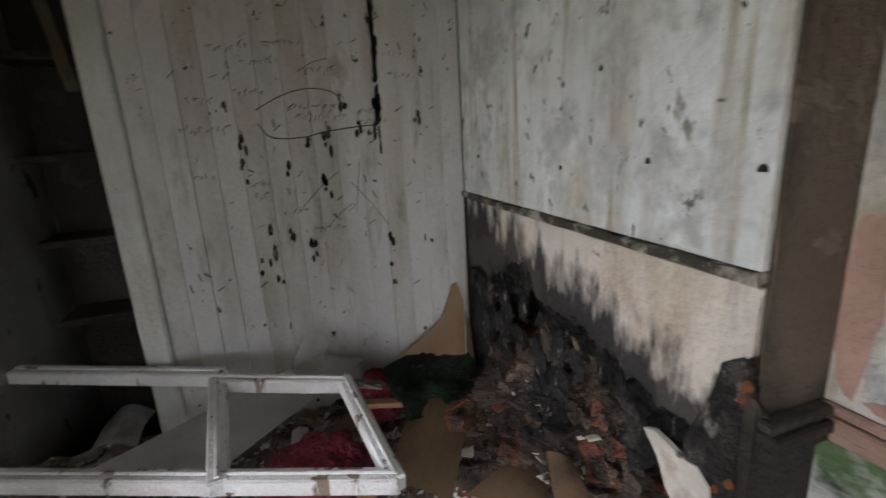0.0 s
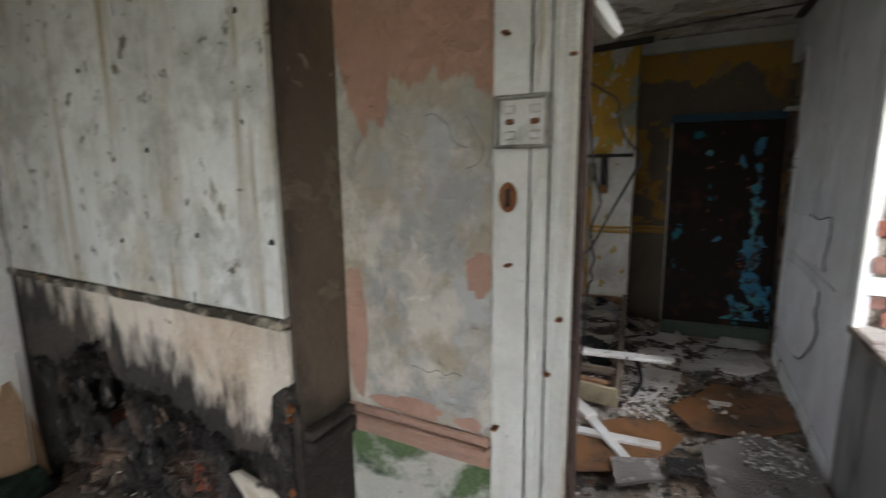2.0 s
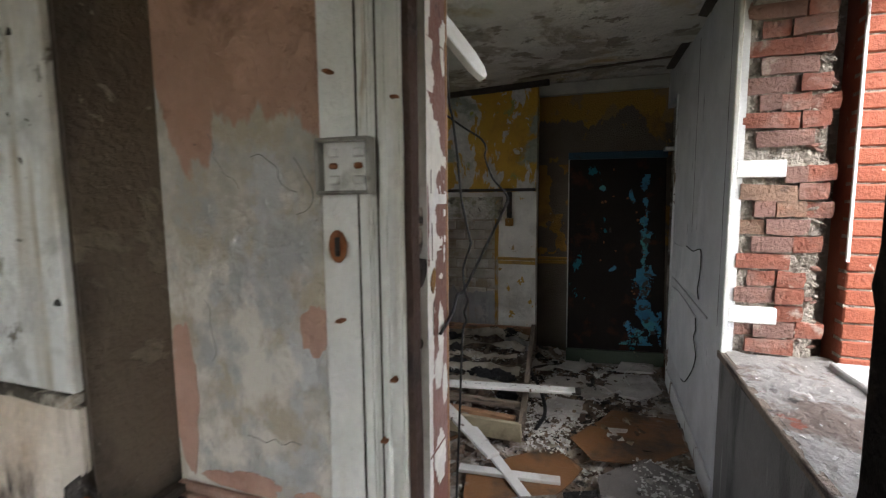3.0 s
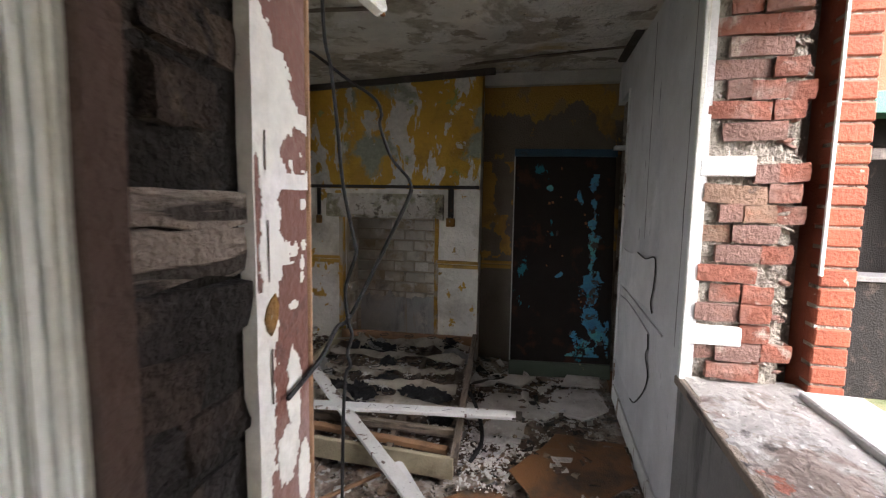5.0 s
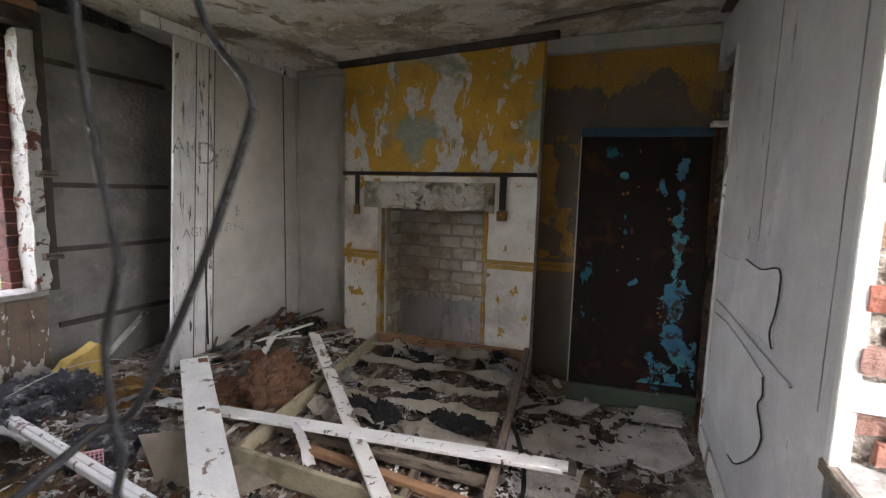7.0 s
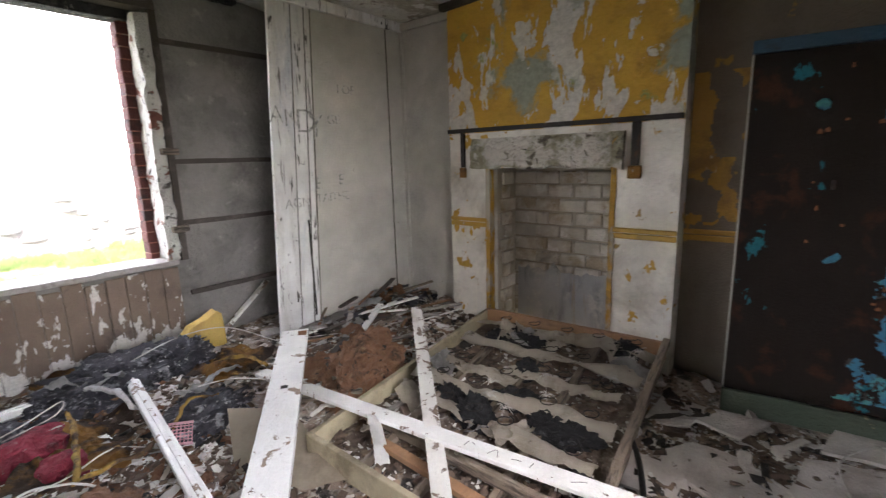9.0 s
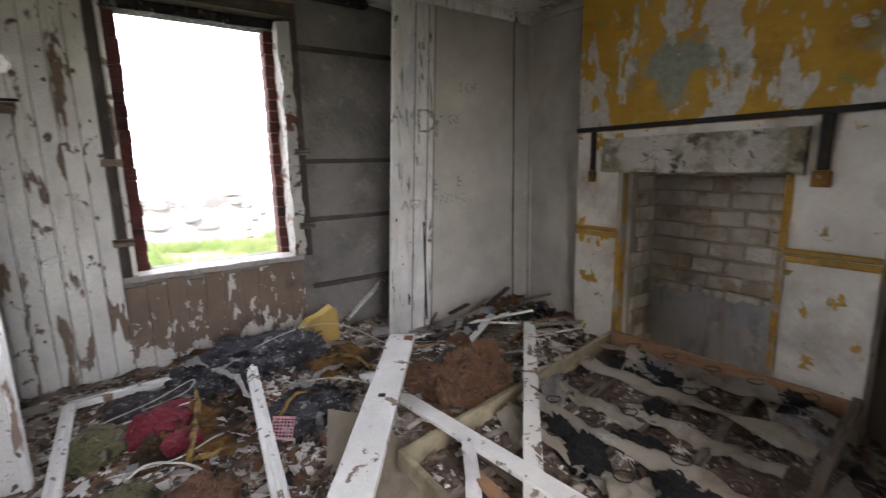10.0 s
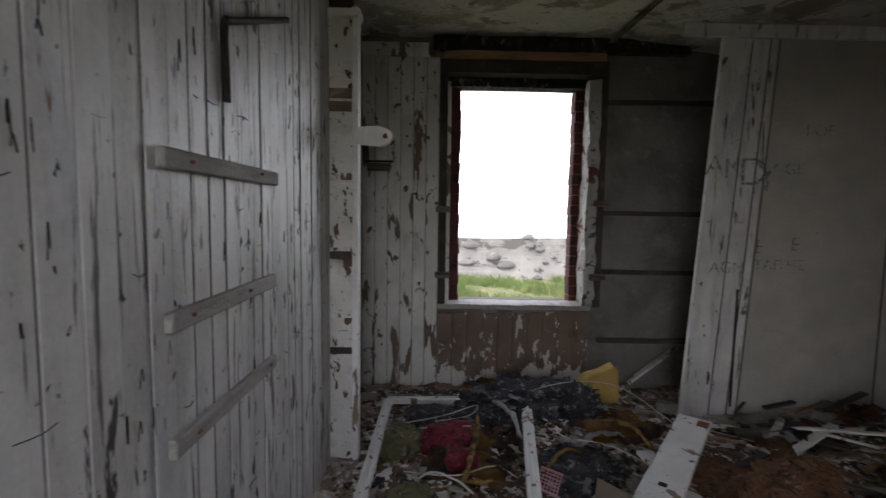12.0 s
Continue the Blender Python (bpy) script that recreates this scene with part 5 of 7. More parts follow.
def jamb_paint(x, z):
    n = 0.020 * noise.noise(Vector((x * 22, z * 13, 3))) + 0.012 * noise.noise(Vector((x * 55, z * 48, 7))) + 0.006 * noise.noise(Vector((x * 130, z * 120, 1)))
    if x < 1.141 + n * 0.6 and 1.375 < z + n < 1.565:
        return False
    if z > 1.64:
        return x < 1.275 - 0.85 * (z - 1.625) + n * 1.4 if z < 1.78 else x < 1.165 + n * 1.5 or noise.noise(Vector((x * 18, z * 12, 9))) > 0.25
    if z > 1.52:
        inside = ((x - 1.243) / 0.045) ** 2 + ((z - 1.578) / 0.036) ** 2 + n * 30 < 1
        return not inside or noise.noise(Vector((x * 60, z * 60, 4))) > 0.34
    left = 1.196 - 0.10 * max(0.0, 1.46 - z) + 1.5 * n + (0.022 if 1.405 < z < 1.44 else 0.0)
    if x < max(1.155, left):
        return True
    for cx, cz, rx, rz in ((1.257, 1.497, 0.010, 0.012), (1.256, 1.43, 0.009, 0.010), (1.252, 1.402, 0.007, 0.016), (1.25, 1.378, 0.008, 0.010), (1.226, 1.337, 0.012, 0.006), (1.222, 1.20, 0.022, 0.075), (1.20, 1.10, 0.03, 0.05), (1.25, 1.04, 0.018, 0.05), (1.21, 0.86, 0.04, 0.07)):
        if ((x - cx) / rx) ** 2 + ((z - cz) / rz) ** 2 + n * 38 < 1:
            return True
    return False


def on_jamb(x, z):
    return (x, 0.1893 + 0.0006 * noise.noise(Vector((x * 30, z * 12, 0))), z)


white = part("paint", paint_cells(1.130, 1.272, 0.9, 1.9, 0.0035, jamb_paint, on_jamb), M_jamb_white, jamb, "white paint flaking off brown")
white["kind"] = "stuff"
white = part("paint", paint_cells(1.130, 1.272, 1.9, 2.6, 0.011, jamb_paint, on_jamb), M_jamb_white, jamb, "white paint flaking off brown")
white["kind"] = "stuff"
white = part("paint", paint_cells(1.130, 1.272, 0.0, 0.9, 0.011, jamb_paint, on_jamb), M_jamb_white, jamb, "white paint flaking off brown")
white["kind"] = "stuff"
part("paint_edge", roughen(split_edges(boxes((1.1265, 1.1296, 0.1885, 0.212, 0.0, 2.6)), 40, 0.5), 0.0022, 24.0), M_jamb_white, jamb, "ragged white edge")
for x, z0, z1, w in ((1.156, 1.385, 1.475, 0.0016), (1.152, 1.545, 1.60, 0.0016), (1.160, 1.20, 1.285, 0.0020)):
    part("crack", soften(boxes((x - w, x + w, 0.1866, 0.1878, z0, z1)), 0.0008), M_edgewood, jamb)
part("bare_edge", soften(boxes((1.2725, 1.284, 0.188, 0.216, 0.0, 2.6)), 0.003), M_newwood, jamb, "bare orange wood edge")

# ---- second room: fixed parts ----
mantel = thing("mantel_bar", "black iron mantel bar with two brackets", "bar")
part("bar", soften(boxes((CX - 0.03, CX - 0.002, 0.40, 2.085, 1.605, 1.635)), 0.002), M_iron, mantel)
for y, w in ((0.655, 0.05), (1.95, 0.035)):
    part("bracket", soften(boxes((CX - 0.024, CX - 0.002, y - w / 2, y + w / 2, 1.345, 1.604)), 0.003), M_iron, mantel)
    part("bracket_block", soften(boxes((CX - 0.03, CX - 0.002, y - w * 0.8, y + w * 0.8, 1.265, 1.343)), 0.006), M_foam_old, mantel, "yellow painted bracket foot")
bm = split_edges(boxes((CX - 0.05, CX - 0.001, 0.72, 1.86, 1.335, 1.555)), 16, 0.1)
for v in bm.verts:
    if v.co.x < CX - 0.01:
        v.co.x += 0.014 * noise.noise(v.co * 9) + 0.03 * max(0, (v.co.z - 1.45) / 0.1)
    if v.co.z < 1.40:
        v.co.z += 0.035 * noise.noise(Vector((v.co.y * 9, 3, 1))) + 0.02 * noise.noise(Vector((v.co.y * 31, 3, 1)))
single("fireplace_lintel", bm, M_lintel, "cracked grey cement lintel over the fireplace", "lintel")
single("lintel_crack", tube([(CX - 0.03, 1.80, 1.47), (CX - 0.034, 1.62, 1.455), (CX - 0.036, 1.45, 1.468), (CX - 0.034, 1.3, 1.45), (CX - 0.034, 1.15, 1.47), (CX - 0.03, 0.9, 1.455)], 0.006, 5), M_char, "dark crack through the cement lintel", "crack")
for a, b in ((0.395, 0.775), (1.74, 2.085)):
    band = thing("dado_band", "yellow moulding strip on the chimney breast", "moulding")
    part("bead", soften(boxes((CX - 0.018, CX - 0.001, a, b, 0.925, 0.955)), 0.006), M_band, band)
    part("fillet", soften(boxes((CX - 0.012, CX - 0.001, a, b, 0.885, 0.92)), 0.005), M_band, band)
for a, b in ((0.765, 0.80), (1.715, 1.75)):
    single("fireplace_edge", roughen(split_edges(boxes((CX - 0.008, CX + 0.06, a, b, 0.0, 1.345)), 8, 0.1), 0.008, 9.0), M_ochre, "yellow stained edge of the fireplace opening", "edge")
lining = bpy.data.objects["fireplace_lining"]
rng = random.Random(31)
fire_meshes = [brick_mesh("brick", l, 0.03, 0.098, M_firebrick, k * 3.7, 0.009) for k, l in enumerate((0.205, 0.1, 0.16))]
for row in range(12):
    y = 0.79 - (0.1 if row % 2 else 0.0)
    while y < 1.72:
        ob = part("brick", fire_meshes[0], None, lining)
        ob.matrix_basis = pose(5.120 + rng.uniform(-0.007, 0.006), min(max(y + 0.105 + rng.uniform(-0.012, 0.012), 0.87), 1.64), 0.06 + row * 0.108 + rng.uniform(-0.004, 0.004), rng.uniform(-1.5, 1.5), 0, 90 + rng.uniform(-2, 2))
        y += 0.217
    for side in (0.779, 1.736):
        ob = part("brick", fire_meshes[row % 3], None, lining)
        ob.matrix_basis = pose(4.95 + 0.03 * (row % 2), side, 0.06 + row * 0.108)
rng = random.Random(35)
outline = [(0.80, 0.0)] + [(0.80 + 0.023 * k, 0.50 + 0.10 * noise.noise(Vector((k * 0.22, 1, 5))) + 0.03 * noise.noise(Vector((k * 0.9, 2, 5)))) for k in range(40)] + [(1.70, 0.0)]
bm = slab(outline, 0.008, "x")
bmesh.ops.translate(bm, verts=bm.verts, vec=(5.088, 0, 0))
single("hearth_render", bm, M_fire_render, "blue grey sooty render on the hearth back", "render")
single("cornice_strip", roughen(split_edges(boxes((0, 1.84, -0.024, 0.024, -0.025, 0.025)), 10, 0.3), 0.005, 7.0), M_darkwood, "dark timber strip along the top of the chimney breast", "strip").matrix_basis = span((CX - 0.027, 2.12, 2.525), (CX - 0.027, 0.29, 2.61))
single("ceiling_strip", roughen(split_edges(boxes((0, 1.15, -0.018, 0.018, -0.006, 0.006)), 8, 0.3), 0.006, 7.0), M_oldwood, "dark broken strip on the ceiling before the breast", "strip").matrix_basis = span((4.42, 0.42, 2.612), (4.12, -0.69, 2.595))
single("cornice_board", soften(boxes((4.75, 4.828, -0.748, 0.39, 2.51, 2.62)), 0.006), M_offwhite, "white cornice board above the door", "cornice")
single("cornice_board", soften(boxes((4.79, 4.828, 2.09, 2.698, 2.49, 2.55)), 0.006), M_offwhite, "white cornice board beside the chimney", "cornice")
single("ceiling_strip", plank(2.6, 0.045, 0.01), M_oldwood, "brown cover strip across the ceiling joint", "strip").matrix_basis = span((3.11, 3.3, 2.655), (3.07, 0.7, 2.535))
single("ceiling_strip", plank(1.9, 0.06, 0.018), M_darkwood, "dark timber strip along the ceiling edge", "strip").matrix_basis = span((2.6, -0.715, 2.535), (4.75, -0.715, 2.60))

door = thing("door_panelled", "dark door with peeling turquoise paint leaning on the wall", "door", pose(4.572, -0.757, 0.006, 0, 5.6, 6.6))
part("leaf", soften(boxes((-0.045, 0, 0, 0.83, 0.145, 1.885)), 0.004), M_door, door)
part("kick_board", soften(boxes((-0.06, 0.0, 0, 0.84, 0.02, 0.142)), 0.003), M_kick, door)
part("head", soften(boxes((-0.055, 0.0, -0.01, 0.84, 1.888, 1.95)), 0.003), M_blue, door)
part("edge", soften(boxes((-0.047, 0.0, 0.832, 0.84, 0.145, 1.885)), 0.002), M_offwhite, door, "pale worn edge")
part("latch", soften(boxes((-0.062, -0.045, 0.46, 0.475, 1.215, 1.26)), 0.004), M_iron, door)
# blue paint islands left on the leaf
def paint_strip(y0, y1, z0, z1, cell, keep):
    return paint_cells(y0, y1, z0, z1, cell, keep, lambda y, z: (-0.0462, y, z), -0.0012)


def strip_paint(y, z):
    middle = 0.17 + 0.05 * noise.noise(Vector((z * 3, 1, 0)))
    wide = 0.20 * min(1.0, max(0.25, 1.35 - z))
    n = 0.8 * noise.noise(Vector((y * 8, z * 5.5, 3))) + 0.5 * noise.noise(Vector((y * 21, z * 17, 5))) + 0.22 * noise.noise(Vector((y * 80, z * 70, 5)))
    return n > 0.10 + 0.7 * (abs(y - middle) / wide - 0.55)


part("paint_flake", paint_strip(0.02, 0.42, 0.2, 1.74, 0.005, strip_paint), M_turq, door, "turquoise paint remains")["kind"] = "stuff"
part("paint_flake", paint_strip(0.36, 0.52, 0.78, 0.98, 0.005, lambda y, z: noise.noise(Vector((y * 14, z * 14, 9))) > 0.28 + abs(y - 0.43) * 3), M_turq, door, "turquoise paint remains")["kind"] = "stuff"
part("paint_flake", paint_strip(0.2, 0.6, 1.45, 1.8, 0.005, lambda y, z: noise.noise(Vector((y * 12, z * 9, 19))) > 0.48), M_turq, door, "turquoise paint remains")["kind"] = "stuff"
rng = random.Random(18)
for k in range(18):
    y, z = rng.uniform(0.1, 0.75), rng.uniform(0.3, 1.8)
    part("rust_mark", lump(0.0016, rng.uniform(0.004, 0.012), rng.uniform(0.004, 0.02), 0.5, 4, k, 2), M_rust, door).matrix_basis = pose(-0.0455, y, z)

alcove = bpy.data.objects["wall_east"]
old = part("paint", paint_cells(0.02, 0.39, 0.98, 1.86, 0.01, lambda y, z: noise.noise(Vector((y * 7, z * 4, 2))) + 0.5 * noise.noise(Vector((y * 19, z * 15, 2))) > 0.10 - 1.4 * (y - 0.22), lambda y, z: (4.8285, y, z), -0.0012), M_old_ochre, alcove, "old ochre paint")
old["kind"] = "stuff"
alcove_band = thing("dado_band", "dull yellow moulding strip in the alcove", "moulding")
part("bead", soften(boxes((4.812, 4.829, -0.35, 0.394, 0.925, 0.955)), 0.006), M_old_ochre, alcove_band)
part("fillet", soften(boxes((4.818, 4.829, -0.35, 0.394, 0.885, 0.92)), 0.005), M_old_ochre, alcove_band)
# white frame of the doorway in the grey wall
frame_s = thing("door_frame", "white flaking door frame at the grey wall", "door frame")
part("post", soften(boxes((4.20, 4.232, -0.80, -0.738, 0.0, 2.33)), 0.005), M_white_chip, frame_s)
part("head", soften(boxes((4.50, 4.60, -0.80, -0.70, 1.93, 1.96)), 0.004), M_white_chip, frame_s)
single("skirting", soften(boxes((2.6, 4.19, -0.748, -0.733, 0.0, 0.13)), 0.004), M_white_chip, "flaking white skirting along the grey wall", "skirting")
flap = [(4.15, 0.92), (4.10, 1.19), (3.94, 1.18), (3.7, 1.19), (3.53, 1.21), (3.3, 1.20), (3.08, 1.235), (3.045, 1.17), (3.06, 1.08), (3.10, 1.0), (3.06, 0.95), (3.3, 0.945), (3.7, 0.93)]
flap_low = [(4.1, 0.84), (3.8, 0.86), (3.4, 0.845), (3.12, 0.825), (3.10, 0.76), (3.14, 0.70), (3.06, 0.615), (3.14, 0.5), (3.36, 0.345), (3.5, 0.31), (3.8, 0.30), (4.12, 0.34)]
for pts in (flap, flap_low):
    bm = split_edges(slab(pts, 0.004, "y"), 3, 0.05)
    for v in bm.verts:
        v.co.y = v.co.y - 0.7465 + 0.006 * max(0.0, noise.noise(Vector((v.co.x * 6, v.co.z * 6, 1))) + 0.3) * (1 if v.co.y > 0.002 else 0)
    single("loose_sheet", bm, M_grey_light, "lighter grey patch of loose lining board", "board")
# thin dark outlines drawn along one edge of each loose sheet
for pts, r in (([(3.53, -0.739, 1.212), (3.3, -0.739, 1.202), (3.08, -0.738, 1.235), (3.045, -0.738, 1.17), (3.06, -0.738, 1.08), (3.10, -0.738, 1.0), (3.06, -0.738, 0.95)], 0.0035), ([(3.12, -0.738, 0.825), (3.10, -0.738, 0.76), (3.14, -0.738, 0.70), (3.06, -0.738, 0.615), (3.14, -0.738, 0.5), (3.36, -0.739, 0.345), (3.5, -0.739, 0.31)], 0.0035)):
    single("board_edge", tube(pts, r, 5), M_char, "thin dark line along the edge of the loose board", "edge")
single("wall_crack", tube([(4.1, -0.742, 0.915), (3.7, -0.741, 0.912), (3.2, -0.741, 0.90), (2.85, -0.742, 0.893)], 0.006, 6), M_grey_board, "raised ridge across the grey board", "crack")
for x, z0, z1 in ((3.42, 1.3, 2.5), (2.66, 0.9, 2.5)):
    single("board_joint", roughen(split_edges(boxes((x - 0.0025, x + 0.0025, -0.7505, -0.7485, z0, z1)), 10, 0.3), 0.003, 9.0), M_grey_dark, "dark joint between grey boards", "joint")
single("corner_strip", soften(boxes((2.552, 2.582, -0.768, -0.746, 0.80, 2.6)), 0.004), M_stain_white, "white chipped corner strip at the window", "strip")

# side window masonry
wall_south = bpy.data.objects["wall_south"]
rng = random.Random(9)
def worn_brick(l, mat, seed):
    bm = split_edges(boxes((-l / 2, l / 2, -0.045, 0.045, -0.0345, 0.0345)), 1)
    for v in bm.verts:
        v.co += noise.noise_vector(v.co * 17 + Vector((seed, 0, seed))) * 0.007 + noise.noise_vector(v.co * 47 + Vector((0, seed, 0))) * 0.004
        if abs(v.co.x) > l * 0.4 and abs(v.co.z) > 0.02:
            v.co.y *= 0.93
    return finish(bm, "brick", mat)


lens_of = (0.215, 0.105, 0.225, 0.11, 0.21, 0.15, 0.16, 0.19, 0.08, 0.21, 0.13)
kinds = [worn_brick(l, m, k * 1.9) for k, (l, m) in enumerate(zip(lens_of, (M_brick, M_brick, M_brick_pale, M_brick_pale, M_brick_rose, M_brick_rose, M_brick_rose, M_brick, M_brick_rose, M_brick_rose, M_brick_pale)))]
row = 0
z = 0.845
while z < 2.36:
    y = -0.79 - (0.0 if row % 2 else 0.06)
    while y > -1.06:
        k = rng.randrange(11)
        l = lens_of[k]
        if not ((1.60 < z < 1.71 or 0.93 < z < 1.04) and y > -0.95):
            if y - l < -1.125:
                k, l = 1, 0.105
            if rng.random() > (0.0 if y > -0.98 else 0.16):
                ob = part("brick", kinds[k], None, wall_south)
                ob.matrix_basis = pose(2.620 + rng.uniform(-0.012, 0.010) + (0.012 if y < -1.05 else 0), y - l / 2, z + rng.uniform(-0.004, 0.004), rng.uniform(-3, 3), rng.uniform(-3, 3), 90 + rng.uniform(-5, 5))
        y -= l + 0.008
    z += 0.0785
    row += 1
bm = bmesh.new()
g = [[bm.verts.new((2.594 + 0.010 * noise.noise(Vector((y * 16, z * 22, 3))) + 0.006 * noise.noise(Vector((y * 50, z * 60, 3))) + 0.05 * max(0, -1.0 - y) + 0.5 * max(0, -1.09 - y), y, z)) for y in (-0.79 - 0.0085 * i for i in range(40))] for z in (0.79 + 0.0125 * j for j in range(127))]
for j in range(126):
    for i in range(39):
        bm.faces.new((g[j][i], g[j][i + 1], g[j + 1][i + 1], g[j + 1][i]))
part("mortar", bm, M_mortar, wall_south, "crumbling pale mortar")
for k in range(120):
    y, z = -0.99 - 0.13 * rng.random() ** 0.7, rng.uniform(0.83, 2.34)
    bit = part("rubble_bit", lump(rng.uniform(0.008, 0.022), rng.uniform(0.010, 0.032), rng.uniform(0.006, 0.018), 0.5, 4.0, k * 1.3, 2), M_brick_rose if k % 4 == 0 else M_mortar, wall_south)
    bit.matrix_basis = pose(2.598 + 0.05 * max(0, -1.0 - y) + rng.uniform(-0.006, 0.010), y, z, rng.uniform(-30, 30), rng.uniform(-30, 30), 0)
for z0 in (1.617, 0.948):
    single("wood_plug", soften(boxes((2.562, 2.66, -0.965, -0.772, z0, z0 + 0.076)), 0.004), M_white_chip, "white painted wooden plug set between bricks", "block")
skin = bpy.data.objects["wall_south_skin"]
facing = [brick_mesh("brick", 0.105, 0.12, 0.068, M_brick_orange, k * 4.1, 0.003) for k in range(3)]
for row in range(21):
    ob = part("brick", facing[row % 3], None, skin)
    ob.matrix_basis = pose(2.598 + rng.uniform(-0.004, 0.004), -1.262, 0.79 + row * 0.0755)
part("joints", roughen(split_edges(boxes((2.553, 2.64, -1.316, -1.204, 0.76, 2.35)), 6, 0.2), 0.002, 20.0), M_mortar, skin, "pale mortar joints")
single("window_bead", soften(boxes((2.532, 2.546, -1.205, -1.193, 1.25, 2.36)), 0.002), M_white_chip, "thin white strip of the old window frame", "strip")
bm = heap(1.3, 2.625, -1.33, -0.752, 0.02, lambda x, y: 0.80 - 0.05 * max(0, (-0.95 - y)) + 0.012 * noise.noise(Vector((x * 9, y * 9, 2))) + 0.006 * noise.noise(Vector((x * 30, y * 30, 2))))
bmesh.ops.solidify(bm, geom=list(bm.faces), thickness=-0.03)
single("window_sill", bm, M_sill, "crumbling limewashed window sill", "sill", smooth=True)
single("sill_slab", roughen(split_edges(soften(boxes((1.32, 2.5, -1.36, -1.15, 0.775, 0.815)), 0.006), 3), 0.006, 9.0), M_pave, "pale outer sill stone", "sill")
single("sill_edge", soften(boxes((1.3, 2.6, -0.775, -0.742, 0.765, 0.80)), 0.004), M_oldwood, "worn timber edge of the sill", "sill")
scatter("sill_crumbs", M_chip_l, [(1.35, 2.55, -1.15, -0.78)], 170, 0.004, 0.012, lambda x, y: 0.80 - 0.05 * max(0, -0.95 - y), 41, "plaster crumbs on the sill")

# north window
north = bpy.data.objects["wall_north_skin"]
nbr = [brick_mesh("brick", 0.115, 0.12, 0.0785, M_brick_dark, k * 2.7, 0.003) for k in range(4)]
for row in range(21):
    for x in (2.006, 2.994):
        ob = part("brick", nbr[rng.randrange(4)], None, north)
        ob.matrix_basis = pose(x + rng.uniform(-0.005, 0.005), 3.595, 0.755 + row * 0.0795)
window = tagged(new("window_1"), "empty window opening with rotten dark lining", "window", kind="structure")
part("jamb_lining", roughen(split_edges(boxes((1.905, 1.957, 3.36, 3.53, 0.72, 2.46)), 6, 0.1), 0.005, 8.0), M_darkwood, window)
part("jamb_edge", soften(boxes((1.960, 1.986, 3.40, 3.50, 0.74, 2.4)), 0.003), M_white_worn, window, "white flaking edge")
part("jamb_plaster", roughen(split_edges(boxes((3.0, 3.085, 3.37, 3.53, 0.74, 2.42)), 18, 0.1), 0.022, 16.0), M_ragged, window, "ragged white plaster edge")
part("jamb_post", roughen(split_edges(boxes((3.086, 3.13, 3.365, 3.41, 0.74, 2.5)), 6, 0.1), 0.004, 8.0), M_darkwood, window)
part("head_beam", roughen(split_edges(boxes((1.9, 3.12, 3.35, 3.534, 2.45, 2.54)), 6, 0.1), 0.006, 7.0), M_darkwood, window)
part("head_inner", roughen(split_edges(boxes((1.957, 3.035, 3.48, 3.62, 2.385, 2.448)), 6, 0.1), 0.005, 7.0), M_char, window)
part("head_board", roughen(split_edges(boxes((1.93, 3.1, 3.34, 3.40, 2.545, 2.60)), 6, 0.1), 0.01, 7.0), M_newwood, window, "broken orange board over the window")
part("wall_plate", roughen(split_edges(boxes((1.85, 3.7, 3.33, 3.41, 2.605, 2.70)), 6, 0.1), 0.006, 7.0), M_char, window)
part("sill", roughen(split_edges(soften(boxes((1.90, 3.06, 3.35, 3.56, 0.715, 0.752)), 0.004), 12, 0.1), 0.007, 14.0), M_grey_wood, window)
part("outer_sill", roughen(split_edges(soften(boxes((1.98, 3.02, 3.56, 3.72, 0.70, 0.742)), 0.004), 4, 0.1), 0.006, 8.0), M_stone, window)
for x, z in ((1.93, 1.44), (3.09, 1.50), (3.09, 0.95), (1.93, 0.95)):
    part("fixing_block", roughen(soften(boxes((x - 0.05, x + 0.06, 3.33, 3.40, z, z + 0.045)), 0.004), 0.006, 9.0, z), M_oldwood, window)

nb = tagged(new("wall_boards_window"), "white boarding with paint peeled to brown wood", "wall", kind="structure")
boards(nb, M_white_worn, 1.332, 6, 0.095, 0.06, 2.60, 3.385, "x")
part("top_rail", soften(boxes((1.33, 1.90, 3.365, 3.384, 2.56, 2.66)), 0.005), M_white_worn, nb)
nb2 = tagged(new("wall_boards_sill"), "brown boards under the window, last white paint flaking", "wall", kind="structure")
boards(nb2, M_brown_board, 1.905, 10, 0.115, 0.05, 0.71, 3.372, "x", uneven=0.09)
lath = thing("wall_battens", "dark battens fixed to the bare wall", "batten")
for z in (2.25, 1.435, 0.99, 0.46):
    part("batten", roughen(split_edges(boxes((3.13, 4.0, 3.385, 3.41, z, z + 0.035)), 5, 0.1), 0.006, 8.0, z), M_darkwood, lath)
single("leaning_lath", plank(0.55, 0.05, 0.02), M_white_worn, "chipped lath leaning against the bare wall", "lath").matrix_basis = span((3.28, 3.3, 0.12), (3.72, 3.36, 0.42))

wb = tagged(new("wall_boards_west"), "white painted upright boarding, stained and scratched", "wall", kind="structure")
boards(wb, M_white_old, 0.32, 24, 0.0834, 0.03, 2.58, 1.338, "y", gap=0.0015, edge=0.0022)
for z, y0, y1 in ((1.545, 0.85, 1.50), (1.207, 0.86, 1.47), (0.935, 0.86, 1.46)):
    single("batten", soften(boxes((1.339, 1.36, y0, y1, z - 0.022, z + 0.022)), 0.004), M_grey_wood, "weathered grey batten nailed across the boards", "batten", "battens on the boards")
